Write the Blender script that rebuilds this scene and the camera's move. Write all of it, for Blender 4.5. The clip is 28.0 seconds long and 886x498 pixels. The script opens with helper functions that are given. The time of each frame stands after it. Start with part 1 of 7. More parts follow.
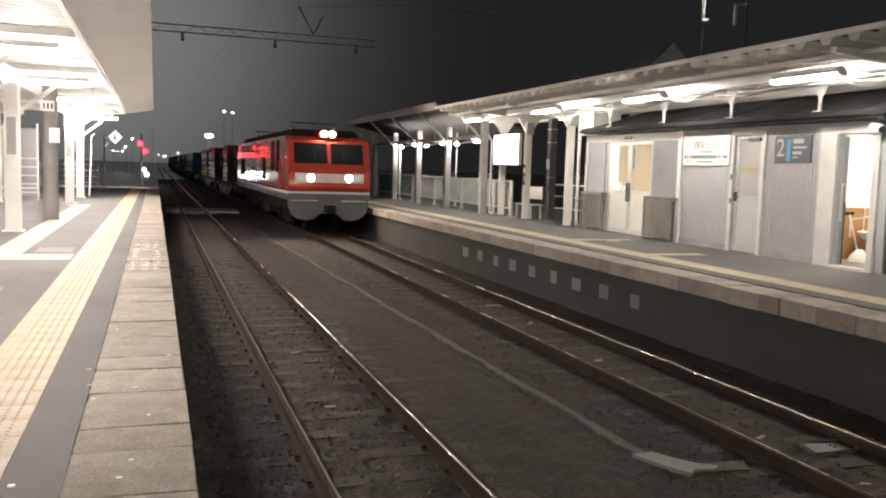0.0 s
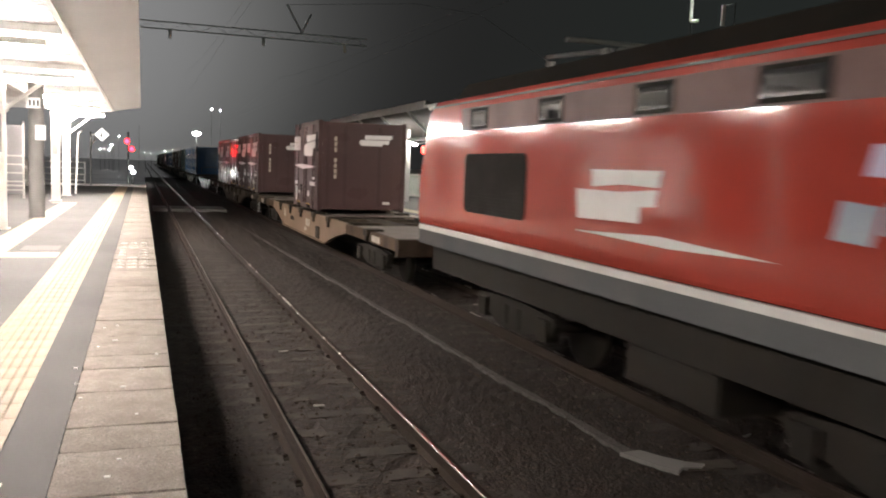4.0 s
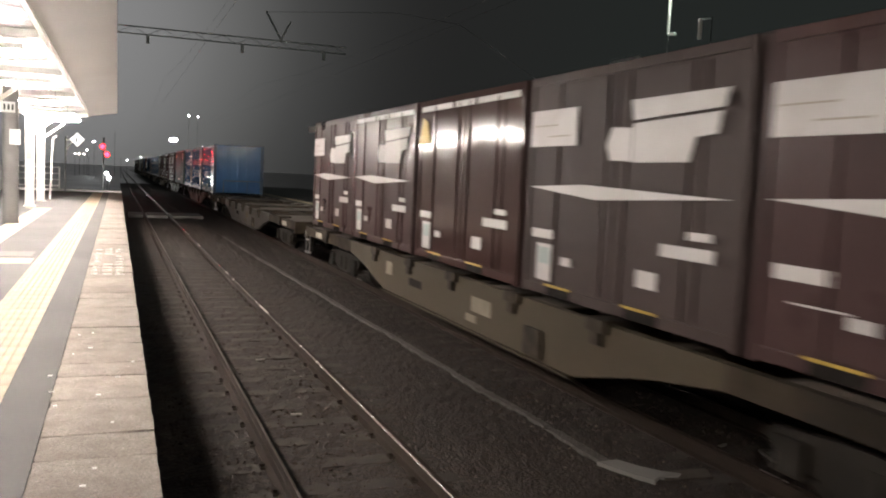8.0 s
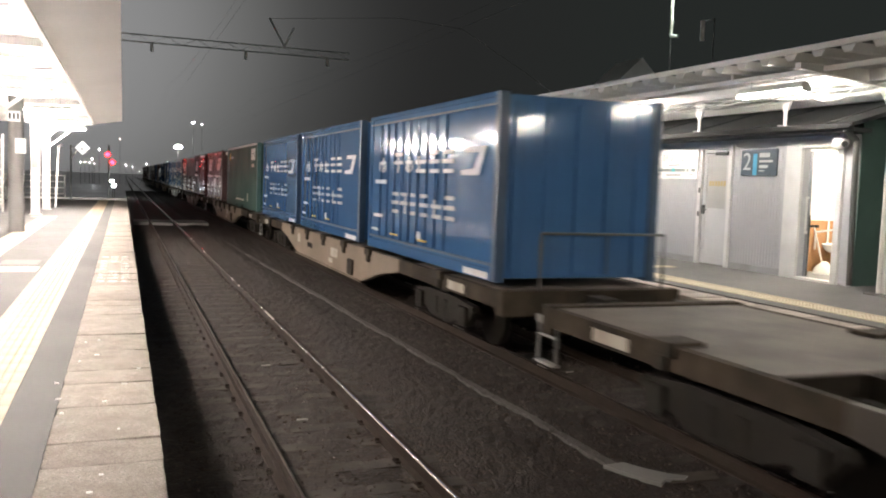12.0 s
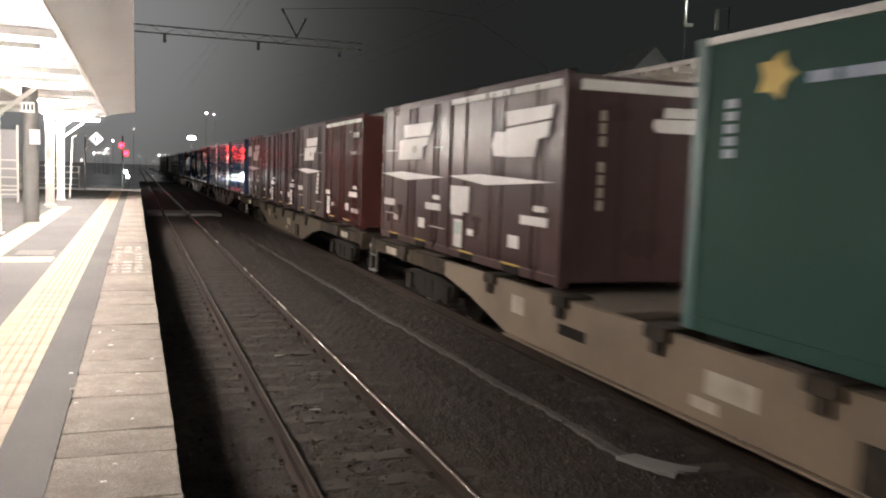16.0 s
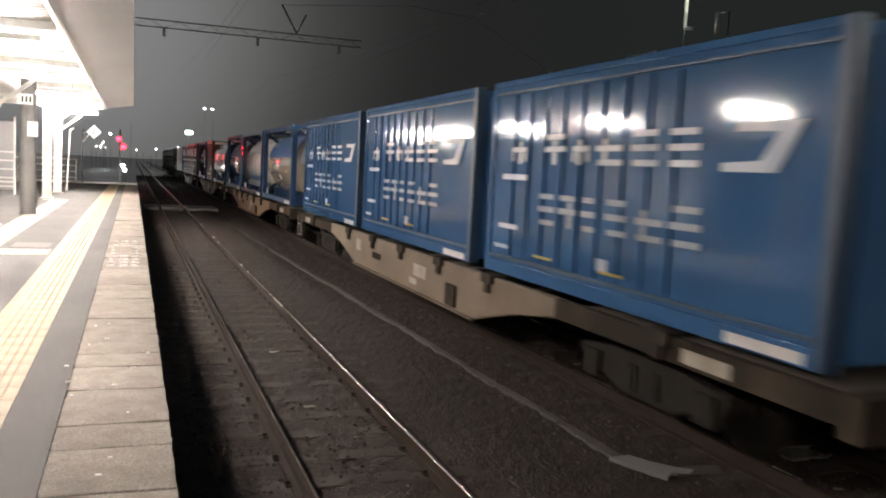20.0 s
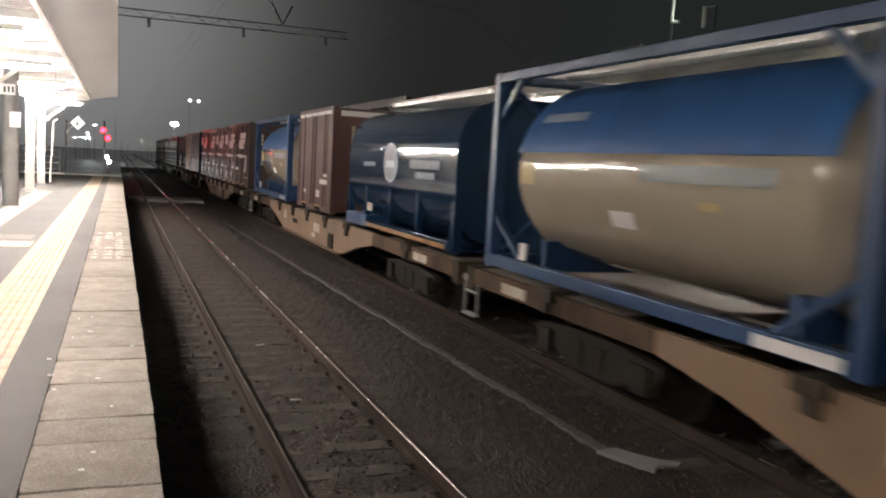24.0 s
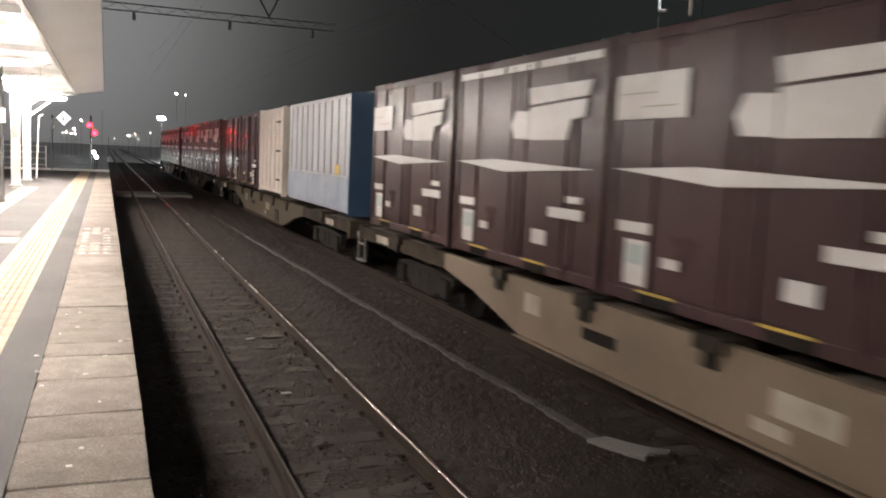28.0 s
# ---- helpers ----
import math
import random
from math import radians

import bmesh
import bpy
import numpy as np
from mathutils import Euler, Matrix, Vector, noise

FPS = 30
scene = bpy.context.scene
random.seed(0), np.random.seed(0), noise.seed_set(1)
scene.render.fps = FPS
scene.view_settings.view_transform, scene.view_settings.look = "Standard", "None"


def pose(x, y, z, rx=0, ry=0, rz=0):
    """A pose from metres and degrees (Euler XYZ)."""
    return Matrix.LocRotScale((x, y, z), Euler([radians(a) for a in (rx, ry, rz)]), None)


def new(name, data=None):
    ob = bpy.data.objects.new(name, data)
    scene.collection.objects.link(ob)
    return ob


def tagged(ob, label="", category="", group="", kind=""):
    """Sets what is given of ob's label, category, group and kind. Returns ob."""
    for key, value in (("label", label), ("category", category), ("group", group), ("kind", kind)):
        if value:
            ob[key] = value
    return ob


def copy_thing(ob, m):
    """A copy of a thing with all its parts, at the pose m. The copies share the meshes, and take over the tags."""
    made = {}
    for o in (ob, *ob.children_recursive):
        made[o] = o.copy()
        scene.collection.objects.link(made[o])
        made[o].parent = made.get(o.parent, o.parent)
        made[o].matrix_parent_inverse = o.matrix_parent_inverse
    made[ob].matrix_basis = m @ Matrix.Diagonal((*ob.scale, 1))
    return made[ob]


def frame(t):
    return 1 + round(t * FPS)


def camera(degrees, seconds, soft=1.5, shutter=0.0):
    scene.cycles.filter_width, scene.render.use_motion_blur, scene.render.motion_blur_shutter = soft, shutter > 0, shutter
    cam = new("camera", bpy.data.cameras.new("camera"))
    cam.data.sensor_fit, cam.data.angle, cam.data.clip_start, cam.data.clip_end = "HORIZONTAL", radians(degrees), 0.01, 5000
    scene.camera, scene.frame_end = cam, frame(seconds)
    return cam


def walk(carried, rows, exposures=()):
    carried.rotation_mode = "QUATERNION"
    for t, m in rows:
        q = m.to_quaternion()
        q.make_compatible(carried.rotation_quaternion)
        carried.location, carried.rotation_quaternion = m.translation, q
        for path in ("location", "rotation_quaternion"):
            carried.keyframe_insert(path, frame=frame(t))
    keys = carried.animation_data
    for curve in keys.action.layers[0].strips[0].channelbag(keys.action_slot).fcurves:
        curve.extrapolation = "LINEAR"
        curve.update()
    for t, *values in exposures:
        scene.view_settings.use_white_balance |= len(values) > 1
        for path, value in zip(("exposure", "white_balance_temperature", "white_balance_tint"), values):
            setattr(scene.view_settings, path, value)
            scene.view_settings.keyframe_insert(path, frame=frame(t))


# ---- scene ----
cam = camera(55.50, 28.0, soft=2.0, shutter=0.5)
walk(cam, [
    (0.0, pose(0.000, 0.000, 2.349, 84.62, -1.86, -18.79)),
    (0.5, pose(-0.004, 0.007, 2.345, 84.51, -1.86, -18.94)),
    (1.0, pose(-0.007, 0.011, 2.346, 84.53, -1.96, -19.29)),
    (1.5, pose(-0.002, 0.018, 2.345, 84.36, -1.97, -19.24)),
    (2.0, pose(-0.004, 0.010, 2.346, 84.32, -2.09, -19.25)),
    (2.5, pose(-0.006, 0.007, 2.345, 84.37, -2.12, -19.26)),
    (3.0, pose(-0.013, -0.009, 2.352, 84.50, -2.26, -19.31)),
    (3.5, pose(-0.007, -0.004, 2.350, 84.57, -2.17, -19.44)),
    (5.5, pose(-0.011, 0.007, 2.348, 84.55, -1.83, -19.88)),
    (6.0, pose(-0.009, 0.006, 2.348, 84.64, -1.70, -19.95)),
    (6.5, pose(-0.012, -0.007, 2.351, 84.71, -1.59, -20.04)),
    (7.0, pose(-0.021, -0.009, 2.348, 84.90, -1.89, -20.24)),
    (7.5, pose(-0.025, 0.008, 2.350, 85.09, -2.55, -20.80)),
    (8.0, pose(-0.026, 0.000, 2.350, 85.23, -2.62, -21.07)),
    (8.5, pose(-0.028, -0.005, 2.351, 85.24, -2.48, -20.86)),
    (9.0, pose(-0.036, -0.010, 2.350, 85.38, -2.41, -21.17)),
    (9.5, pose(-0.038, -0.014, 2.355, 85.40, -2.19, -21.08)),
    (10.0, pose(-0.036, -0.009, 2.350, 85.40, -2.41, -21.08)),
    (10.5, pose(-0.033, -0.023, 2.350, 85.72, -2.27, -21.14)),
    (11.0, pose(-0.032, -0.017, 2.349, 85.53, -2.12, -20.88)),
    (11.5, pose(-0.025, -0.014, 2.349, 85.54, -2.04, -20.81)),
    (13.5, pose(-0.018, -0.002, 2.350, 85.13, -2.16, -20.54)),
    (14.0, pose(-0.021, 0.001, 2.347, 84.98, -2.30, -20.61)),
    (14.5, pose(-0.017, 0.002, 2.346, 85.00, -2.21, -20.53)),
    (15.0, pose(-0.012, 0.005, 2.349, 85.02, -2.00, -20.46)),
    (15.5, pose(-0.012, -0.003, 2.350, 84.95, -1.92, -20.04)),
    (16.0, pose(-0.016, -0.002, 2.351, 84.84, -1.99, -19.93)),
    (16.5, pose(-0.020, -0.002, 2.347, 84.93, -2.28, -19.88)),
    (17.0, pose(-0.026, -0.007, 2.349, 85.05, -2.49, -19.77)),
    (17.5, pose(-0.032, -0.036, 2.351, 85.08, -2.65, -19.63)),
    (18.0, pose(-0.030, -0.007, 2.352, 85.06, -2.79, -19.68)),
    (18.5, pose(-0.033, -0.007, 2.349, 85.02, -2.88, -19.32)),
    (19.0, pose(-0.032, 0.000, 2.349, 84.95, -2.98, -19.65)),
    (19.5, pose(-0.028, 0.002, 2.350, 84.89, -2.97, -19.93)),
    (20.0, pose(-0.028, -0.006, 2.350, 84.78, -2.94, -20.10)),
    (20.5, pose(-0.029, -0.002, 2.349, 84.90, -3.07, -20.15)),
    (22.5, pose(-0.020, -0.001, 2.348, 84.69, -2.90, -20.76)),
    (23.0, pose(-0.018, -0.004, 2.350, 84.62, -2.92, -20.88)),
    (23.5, pose(-0.022, -0.044, 2.348, 84.54, -3.10, -20.91)),
    (24.0, pose(-0.022, 0.033, 2.344, 84.34, -3.13, -21.00)),
    (24.5, pose(-0.020, 0.025, 2.344, 84.44, -2.97, -21.35)),
    (25.0, pose(-0.019, 0.024, 2.344, 84.46, -2.90, -21.30)),
    (25.5, pose(-0.023, 0.025, 2.342, 84.28, -3.04, -21.12)),
    (26.0, pose(-0.019, 0.027, 2.344, 84.40, -3.58, -21.64)),
    (26.5, pose(-0.017, 0.025, 2.344, 84.05, -3.26, -21.56)),
    (27.0, pose(-0.012, 0.032, 2.337, 83.93, -2.95, -21.94)),
    (27.5, pose(-0.006, 0.033, 2.338, 83.73, -2.58, -21.79)),
    (28.0, pose(-0.006, 0.032, 2.340, 83.81, -2.52, -21.73)),
], exposures=[(0, -0.3), (1.2, -0.25), (2.0, -0.1), (3.0, 0.0), (5.5, 0.1), (7.4, 0.1), (9.2, -0.05), (10.3, 0.27), (11.0, 0.33), (11.5, 0.32), (13.2, 0.0), (28, 0.0)])

# ---- world and light ----
world = bpy.data.worlds.new("night_sky")
scene.world = world
world.use_nodes = True
wn, wl = world.node_tree.nodes, world.node_tree.links
wback = wn["Background"]
wtex = wn.new("ShaderNodeTexCoord")
wdot = wn.new("ShaderNodeVectorMath")
wdot.operation = "DOT_PRODUCT"
wdot.inputs[1].default_value = Vector((-0.07, 1.0, 0.15)).normalized()
wramp = wn.new("ShaderNodeValToRGB")
wl.new(wtex.outputs["Generated"], wdot.inputs[0])
wl.new(wdot.outputs["Value"], wramp.inputs[0])
# sky brightened low over the line's end: lamp glare beside the canopy
wramp.color_ramp.elements[0].position, wramp.color_ramp.elements[0].color = 0.80, (0.0160, 0.0188, 0.0175, 1)
wramp.color_ramp.elements[1].position, wramp.color_ramp.elements[1].color = 1.0, (0.25, 0.25, 0.252, 1)
wramp.color_ramp.interpolation = "B_SPLINE"
for place, v in ((0.90, 0.0165), (0.935, 0.021), (0.965, 0.050), (0.985, 0.135)):
    e = wramp.color_ramp.elements.new(place)
    e.color = (v, v, v * 0.98, 1)
wl.new(wramp.outputs[0], wback.inputs[0])
wback.inputs[1].default_value = 1.0

TUBE = 655.0       # tubes over the near platform
TUBE_FAR = 400.0   # tubes over the far platform
ROOM = 110.0       # lamps inside the building


# ---- materials ----
def nodes_of(name):
    m = bpy.data.materials.new(name)
    m.use_nodes = True
    t = m.node_tree
    return m, t.nodes, t.links, t.nodes["Principled BSDF"]


def paint(name, col, rough=0.45, metal=0.0, stain=0.25, size=1.2, grain=70.0, bump=0.15, depth=0.004, dirt=None, coat=0.0, vary=0.0, spec=0.5):
    """A painted, stone or metal surface: two scales of wear in colour, gloss and relief, in the thing's own metres."""
    m, n, k, b = nodes_of(name)
    tc = n.new("ShaderNodeTexCoord")
    big, small = n.new("ShaderNodeTexNoise"), n.new("ShaderNodeTexNoise")
    big.inputs["Scale"].default_value, big.inputs["Detail"].default_value = size, 6
    small.inputs["Scale"].default_value, small.inputs["Detail"].default_value = grain, 3
    for q in (big, small):
        k.new(tc.outputs["Object"], q.inputs["Vector"])
    ramp = n.new("ShaderNodeMapRange")
    ramp.inputs["From Min"].default_value, ramp.inputs["From Max"].default_value = 0.42, 0.72
    k.new(big.outputs[0], ramp.inputs["Value"])
    mul = n.new("ShaderNodeMath")
    mul.operation = "MULTIPLY"
    mul.inputs[1].default_value = stain
    k.new(ramp.outputs[0], mul.inputs[0])
    mix = n.new("ShaderNodeMix")
    mix.data_type = "RGBA"
    d = dirt or tuple(c * 0.45 for c in col)
    mix.inputs["A"].default_value, mix.inputs["B"].default_value = (*col, 1), (*d, 1)
    k.new(mul.outputs[0], mix.inputs["Factor"])
    g = n.new("ShaderNodeMapRange")
    g.inputs["To Min"].default_value, g.inputs["To Max"].default_value = 1 - bump, 1 + bump
    k.new(small.outputs[0], g.inputs["Value"])
    hue = n.new("ShaderNodeHueSaturation")
    k.new(mix.outputs["Result"], hue.inputs["Color"])
    if vary:
        info, v2 = n.new("ShaderNodeObjectInfo"), n.new("ShaderNodeMapRange")
        v2.inputs["To Min"].default_value, v2.inputs["To Max"].default_value = 1 - vary, 1 + vary
        k.new(info.outputs["Random"], v2.inputs["Value"])
        vm = n.new("ShaderNodeMath")
        vm.operation = "MULTIPLY"
        k.new(g.outputs[0], vm.inputs[0])
        k.new(v2.outputs[0], vm.inputs[1])
        k.new(vm.outputs[0], hue.inputs["Value"])
    else:
        k.new(g.outputs[0], hue.inputs["Value"])
    k.new(hue.outputs[0], b.inputs["Base Color"])
    r = n.new("ShaderNodeMapRange")
    r.inputs["To Min"].default_value, r.inputs["To Max"].default_value = max(0.03, rough - 0.1), min(1, rough + min(0.15, rough * 0.5))
    k.new(big.outputs[0], r.inputs["Value"])
    k.new(r.outputs[0], b.inputs["Roughness"])
    b.inputs["Metallic"].default_value = metal
    b.inputs["Coat Weight"].default_value = coat
    b.inputs["Specular IOR Level"].default_value = spec
    bp = n.new("ShaderNodeBump")
    bp.inputs["Strength"].default_value, bp.inputs["Distance"].default_value = 0.5, depth
    k.new(small.outputs[0], bp.inputs["Height"])
    k.new(bp.outputs[0], b.inputs["Normal"])
    return m


def grit(name, col, dark, pale, stones, size, depth, vary=0.0, rough=0.85):
    """Stone of many small grains: every grain has its own shade, over larger stains; each piece starts elsewhere in the pattern."""
    m, n, k, b = nodes_of(name)
    tc, info = n.new("ShaderNodeTexCoord"), n.new("ShaderNodeObjectInfo")
    off, add = n.new("ShaderNodeMath"), n.new("ShaderNodeVectorMath")
    off.operation, off.inputs[1].default_value = "MULTIPLY", 37.0
    k.new(info.outputs["Random"], off.inputs[0])
    k.new(tc.outputs["Object"], add.inputs[0])
    k.new(off.outputs[0], add.inputs[1])
    cell, big, fine = n.new("ShaderNodeTexVoronoi"), n.new("ShaderNodeTexNoise"), n.new("ShaderNodeTexNoise")
    cell.inputs["Scale"].default_value = stones
    big.inputs["Scale"].default_value, big.inputs["Detail"].default_value = size, 8
    fine.inputs["Scale"].default_value, fine.inputs["Detail"].default_value = stones * 2.2, 3
    for q in (cell, big, fine):
        k.new(add.outputs[0], q.inputs["Vector"])
    sep = n.new("ShaderNodeSeparateColor")
    k.new(cell.outputs["Color"], sep.inputs[0])
    ramp = n.new("ShaderNodeValToRGB")
    e = ramp.color_ramp.elements
    e[0].position, e[0].color = 0.0, (*dark, 1)
    e[1].position, e[1].color = 1.0, (*pale, 1)
    for at, c in ((0.22, tuple((p + q) / 2 for p, q in zip(col, dark))), (0.55, col), (0.9, tuple(q * 1.15 for q in col))):
        s = e.new(at)
        s.color = (*c, 1)
    k.new(sep.outputs[0], ramp.inputs[0])
    st = n.new("ShaderNodeMapRange")
    st.inputs["From Min"].default_value, st.inputs["From Max"].default_value = 0.40, 0.68
    st.inputs["To Min"].default_value, st.inputs["To Max"].default_value = 0.0, 0.62
    k.new(big.outputs[0], st.inputs["Value"])
    mix = n.new("ShaderNodeMix")
    mix.data_type = "RGBA"
    mix.inputs["B"].default_value = (*dark, 1)
    k.new(st.outputs[0], mix.inputs["Factor"])
    k.new(ramp.outputs[0], mix.inputs["A"])
    val, hue = n.new("ShaderNodeMapRange"), n.new("ShaderNodeHueSaturation")
    val.inputs["To Min"].default_value, val.inputs["To Max"].default_value = 1 - vary, 1 + vary
    k.new(info.outputs["Random"], val.inputs["Value"])
    k.new(val.outputs[0], hue.inputs["Value"])
    k.new(mix.outputs["Result"], hue.inputs["Color"])
    k.new(hue.outputs[0], b.inputs["Base Color"])
    b.inputs["Roughness"].default_value = rough
    b.inputs["Specular IOR Level"].default_value = 0.3
    sub = n.new("ShaderNodeMath")
    sub.operation = "SUBTRACT"
    k.new(fine.outputs[0], sub.inputs[0])
    k.new(cell.outputs["Distance"], sub.inputs[1])
    bp = n.new("ShaderNodeBump")
    bp.inputs["Strength"].default_value, bp.inputs["Distance"].default_value = 0.7, depth
    k.new(sub.outputs[0], bp.inputs["Height"])
    k.new(bp.outputs[0], b.inputs["Normal"])
    return m


def glow(name, col, strength):
    m, n, k, b = nodes_of(name)
    b.inputs["Base Color"].default_value = (0.8, 0.8, 0.8, 1)
    b.inputs["Emission Color"].default_value, b.inputs["Emission Strength"].default_value = (*col, 1), strength
    return m


def glass(name, col, rough=0.05):
    m, n, k, b = nodes_of(name)
    b.inputs["Base Color"].default_value = (*col, 1)
    b.inputs["Roughness"].default_value, b.inputs["Transmission Weight"].default_value, b.inputs["IOR"].default_value = rough, 1.0, 1.3
    return m


M_ASPHALT = paint("asphalt", (0.118, 0.113, 0.107), 0.85, stain=0.5, size=0.7, grain=140, bump=0.3, depth=0.006, dirt=(0.085, 0.083, 0.083))
M_EDGE = grit("edge_stone", (0.345, 0.302, 0.262), (0.215, 0.185, 0.16), (0.52, 0.475, 0.425), 170.0, 6.0, 0.003, 0.16)
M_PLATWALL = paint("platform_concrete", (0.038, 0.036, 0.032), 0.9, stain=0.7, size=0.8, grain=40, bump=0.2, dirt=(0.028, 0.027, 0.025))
M_TACTILE = paint("tactile_yellow", (0.40, 0.318, 0.215), 0.65, stain=0.45, size=2.5, grain=50, bump=0.12, dirt=(0.24, 0.19, 0.13), vary=0.06)
# far strip, paler than the near one
M_TACFAR = paint("pale_tactile", (0.50, 0.435, 0.30), 0.65, stain=0.4, size=2.5, grain=50, bump=0.12, dirt=(0.36, 0.31, 0.22), vary=0.06)
M_TACWHITE = paint("worn_tactile", (0.46, 0.39, 0.26), 0.65, stain=0.5, size=2.0, grain=50, bump=0.12, dirt=(0.4, 0.37, 0.3))
M_WHITE = paint("white_paint", (0.76, 0.745, 0.71), 0.5, stain=0.25, size=1.5, grain=40, bump=0.06, dirt=(0.45, 0.42, 0.38))
M_STEELGREY = paint("grey_steel", (0.36, 0.36, 0.35), 0.5, stain=0.35, size=2.0, grain=60, bump=0.1, dirt=(0.2, 0.17, 0.14))
M_DARKSTEEL = paint("dark_steel", (0.07, 0.075, 0.07), 0.55, stain=0.4, size=2.0, grain=60, bump=0.15, dirt=(0.09, 0.06, 0.04))
M_CEIL = paint("canopy_deck", (0.80, 0.79, 0.765), 0.6, stain=0.3, size=1.0, grain=25, bump=0.08, dirt=(0.42, 0.40, 0.36))
M_SOFFIT = paint("eave_sheet", (0.88, 0.87, 0.87), 0.7, stain=0.15, size=0.6, grain=20, bump=0.05, dirt=(0.6, 0.59, 0.58))
M_CLAD = paint("grey_cladding", (0.45, 0.45, 0.455), 0.5, stain=0.3, size=0.8, grain=30, bump=0.06, dirt=(0.3, 0.3, 0.31))
M_ALU = paint("aluminium", (0.66, 0.65, 0.62), 0.5, metal=0.2, stain=0.2, size=3.0, grain=60, bump=0.05)
M_PANELGREY = paint("grey_door_panel", (0.30, 0.305, 0.315), 0.65, stain=0.2, size=1.5, grain=40, bump=0.05)
M_DOORPALE = paint("pale_door_leaf", (0.50, 0.50, 0.495), 0.6, stain=0.2, size=1.5, grain=40, bump=0.05)
M_GREENWALL = paint("dark_green_sheet", (0.06, 0.105, 0.09), 0.45, stain=0.4, size=1.0, grain=40, bump=0.1)
M_GREENPANEL = paint("green_panel", (0.03, 0.16, 0.11), 0.5, stain=0.3, size=1.5, grain=40, bump=0.08)
M_STEPIRON = paint("worn_step_iron", (0.15, 0.145, 0.135), 0.6, stain=0.4, size=3.0, grain=60, bump=0.1)
M_HILLSKY = paint("pale_teal_panel", (0.22, 0.38, 0.33), 0.5, stain=0.2, size=1.5, grain=40, bump=0.05)
M_HILLFAR = paint("soft_green_panel", (0.10, 0.28, 0.21), 0.5, stain=0.2, size=1.5, grain=40, bump=0.05)
M_LEAFRUST = paint("rust_leaf_paint", (0.42, 0.20, 0.11), 0.5, stain=0.2, size=1.5, grain=40, bump=0.05)
M_ROOF = paint("dark_metal_roof", (0.04, 0.044, 0.045), 0.62, stain=0.4, size=1.0, grain=40, bump=0.1, dirt=(0.1, 0.09, 0.08))
M_WARMWALL = paint("waiting_room_wall", (0.72, 0.63, 0.52), 0.7, stain=0.2, size=0.8, grain=30, bump=0.05)
M_TOILETWALL = paint("toilet_wall", (0.82, 0.79, 0.72), 0.6, stain=0.1, size=1.0, grain=30, bump=0.03)
M_WOOD = paint("brown_wainscot", (0.42, 0.22, 0.10), 0.5, stain=0.4, size=4.0, grain=60, bump=0.15, dirt=(0.28, 0.14, 0.06))
M_PORCELAIN = paint("porcelain", (0.8, 0.79, 0.76), 0.15, stain=0.05, grain=10, bump=0.02)
M_SIGNWHITE = paint("sign_white", (0.52, 0.52, 0.505), 0.6, stain=0.1, size=2.0, grain=30, bump=0.03)
M_SIGNNAVY = paint("sign_navy", (0.045, 0.06, 0.075), 0.35, stain=0.15, size=2.0, grain=30, bump=0.05)
M_SIGNBLUE = paint("sign_blue", (0.06, 0.35, 0.55), 0.35, stain=0.1, grain=30, bump=0.04)
M_INK = paint("black_ink", (0.02, 0.02, 0.02), 0.8, spec=0.15, stain=0.1, grain=30, bump=0.04)
M_INKGREY = paint("grey_ink", (0.16, 0.18, 0.17), 0.5, stain=0.1, grain=30, bump=0.04)
M_TEALINK = paint("teal_ink", (0.05, 0.35, 0.36), 0.5, stain=0.1, grain=30, bump=0.04)
M_OCHREINK = paint("ochre_ink", (0.4, 0.3, 0.12), 0.5, stain=0.1, grain=30, bump=0.04)
M_BALLAST = grit("ballast", (0.026, 0.0175, 0.0118), (0.0135, 0.0092, 0.0065), (0.056, 0.039, 0.028), 30.0, 1.1, 0.03, 0.0, 0.85)
M_STONE = grit("ballast_stone", (0.045, 0.032, 0.024), (0.026, 0.019, 0.014), (0.15, 0.12, 0.10), 60.0, 9.0, 0.006, 0.0, 0.93)
M_SLEEPER = paint("sleeper_wood", (0.036, 0.026, 0.019), 0.95, stain=0.9, size=5.0, grain=60, bump=0.4, depth=0.008, dirt=(0.024, 0.019, 0.016), vary=0.15)
M_RUST = paint("rusty_steel", (0.023, 0.016, 0.012), 0.9, spec=0.12, metal=0.0, stain=0.5, size=4.0, grain=70, bump=0.2, dirt=(0.035, 0.024, 0.018))
M_RAILTOP = paint("worn_rail_head", (0.46, 0.40, 0.35), 0.24, metal=1.0, stain=0.05, size=1.0, grain=5, bump=0.05, depth=0.0005)
M_EARTH = paint("dark_earth", (0.09, 0.085, 0.075), 0.32, stain=0.6, size=0.2, grain=8, bump=0.4, dirt=(0.03, 0.035, 0.025))
M_BROWNGLOSS = paint("container_brown_glossy", (0.062, 0.036, 0.033), 0.13, spec=0.10, stain=0.3, size=0.9, grain=40, bump=0.06, dirt=(0.05, 0.03, 0.028), depth=0.001)
M_LILAC = paint("lilac_decal", (0.45, 0.40, 0.58), 0.45, stain=0.3, size=2.5, grain=40, bump=0.06)
M_RAILNOGLINT = paint("no_glint_rail_head", (0.15, 0.12, 0.10), 0.42, metal=0.75, stain=0.4, size=2.0, grain=30, bump=0.1, depth=0.0008)
M_CONC = paint("pale_concrete", (0.17, 0.165, 0.155), 0.85, stain=0.5, size=2.5, grain=60, bump=0.18, dirt=(0.2, 0.18, 0.16))
M_OLDPAINT = paint("worn_white_paint", (0.74, 0.72, 0.68), 0.8, stain=0.7, size=14.0, grain=90, bump=0.2, dirt=(0.28, 0.26, 0.23))
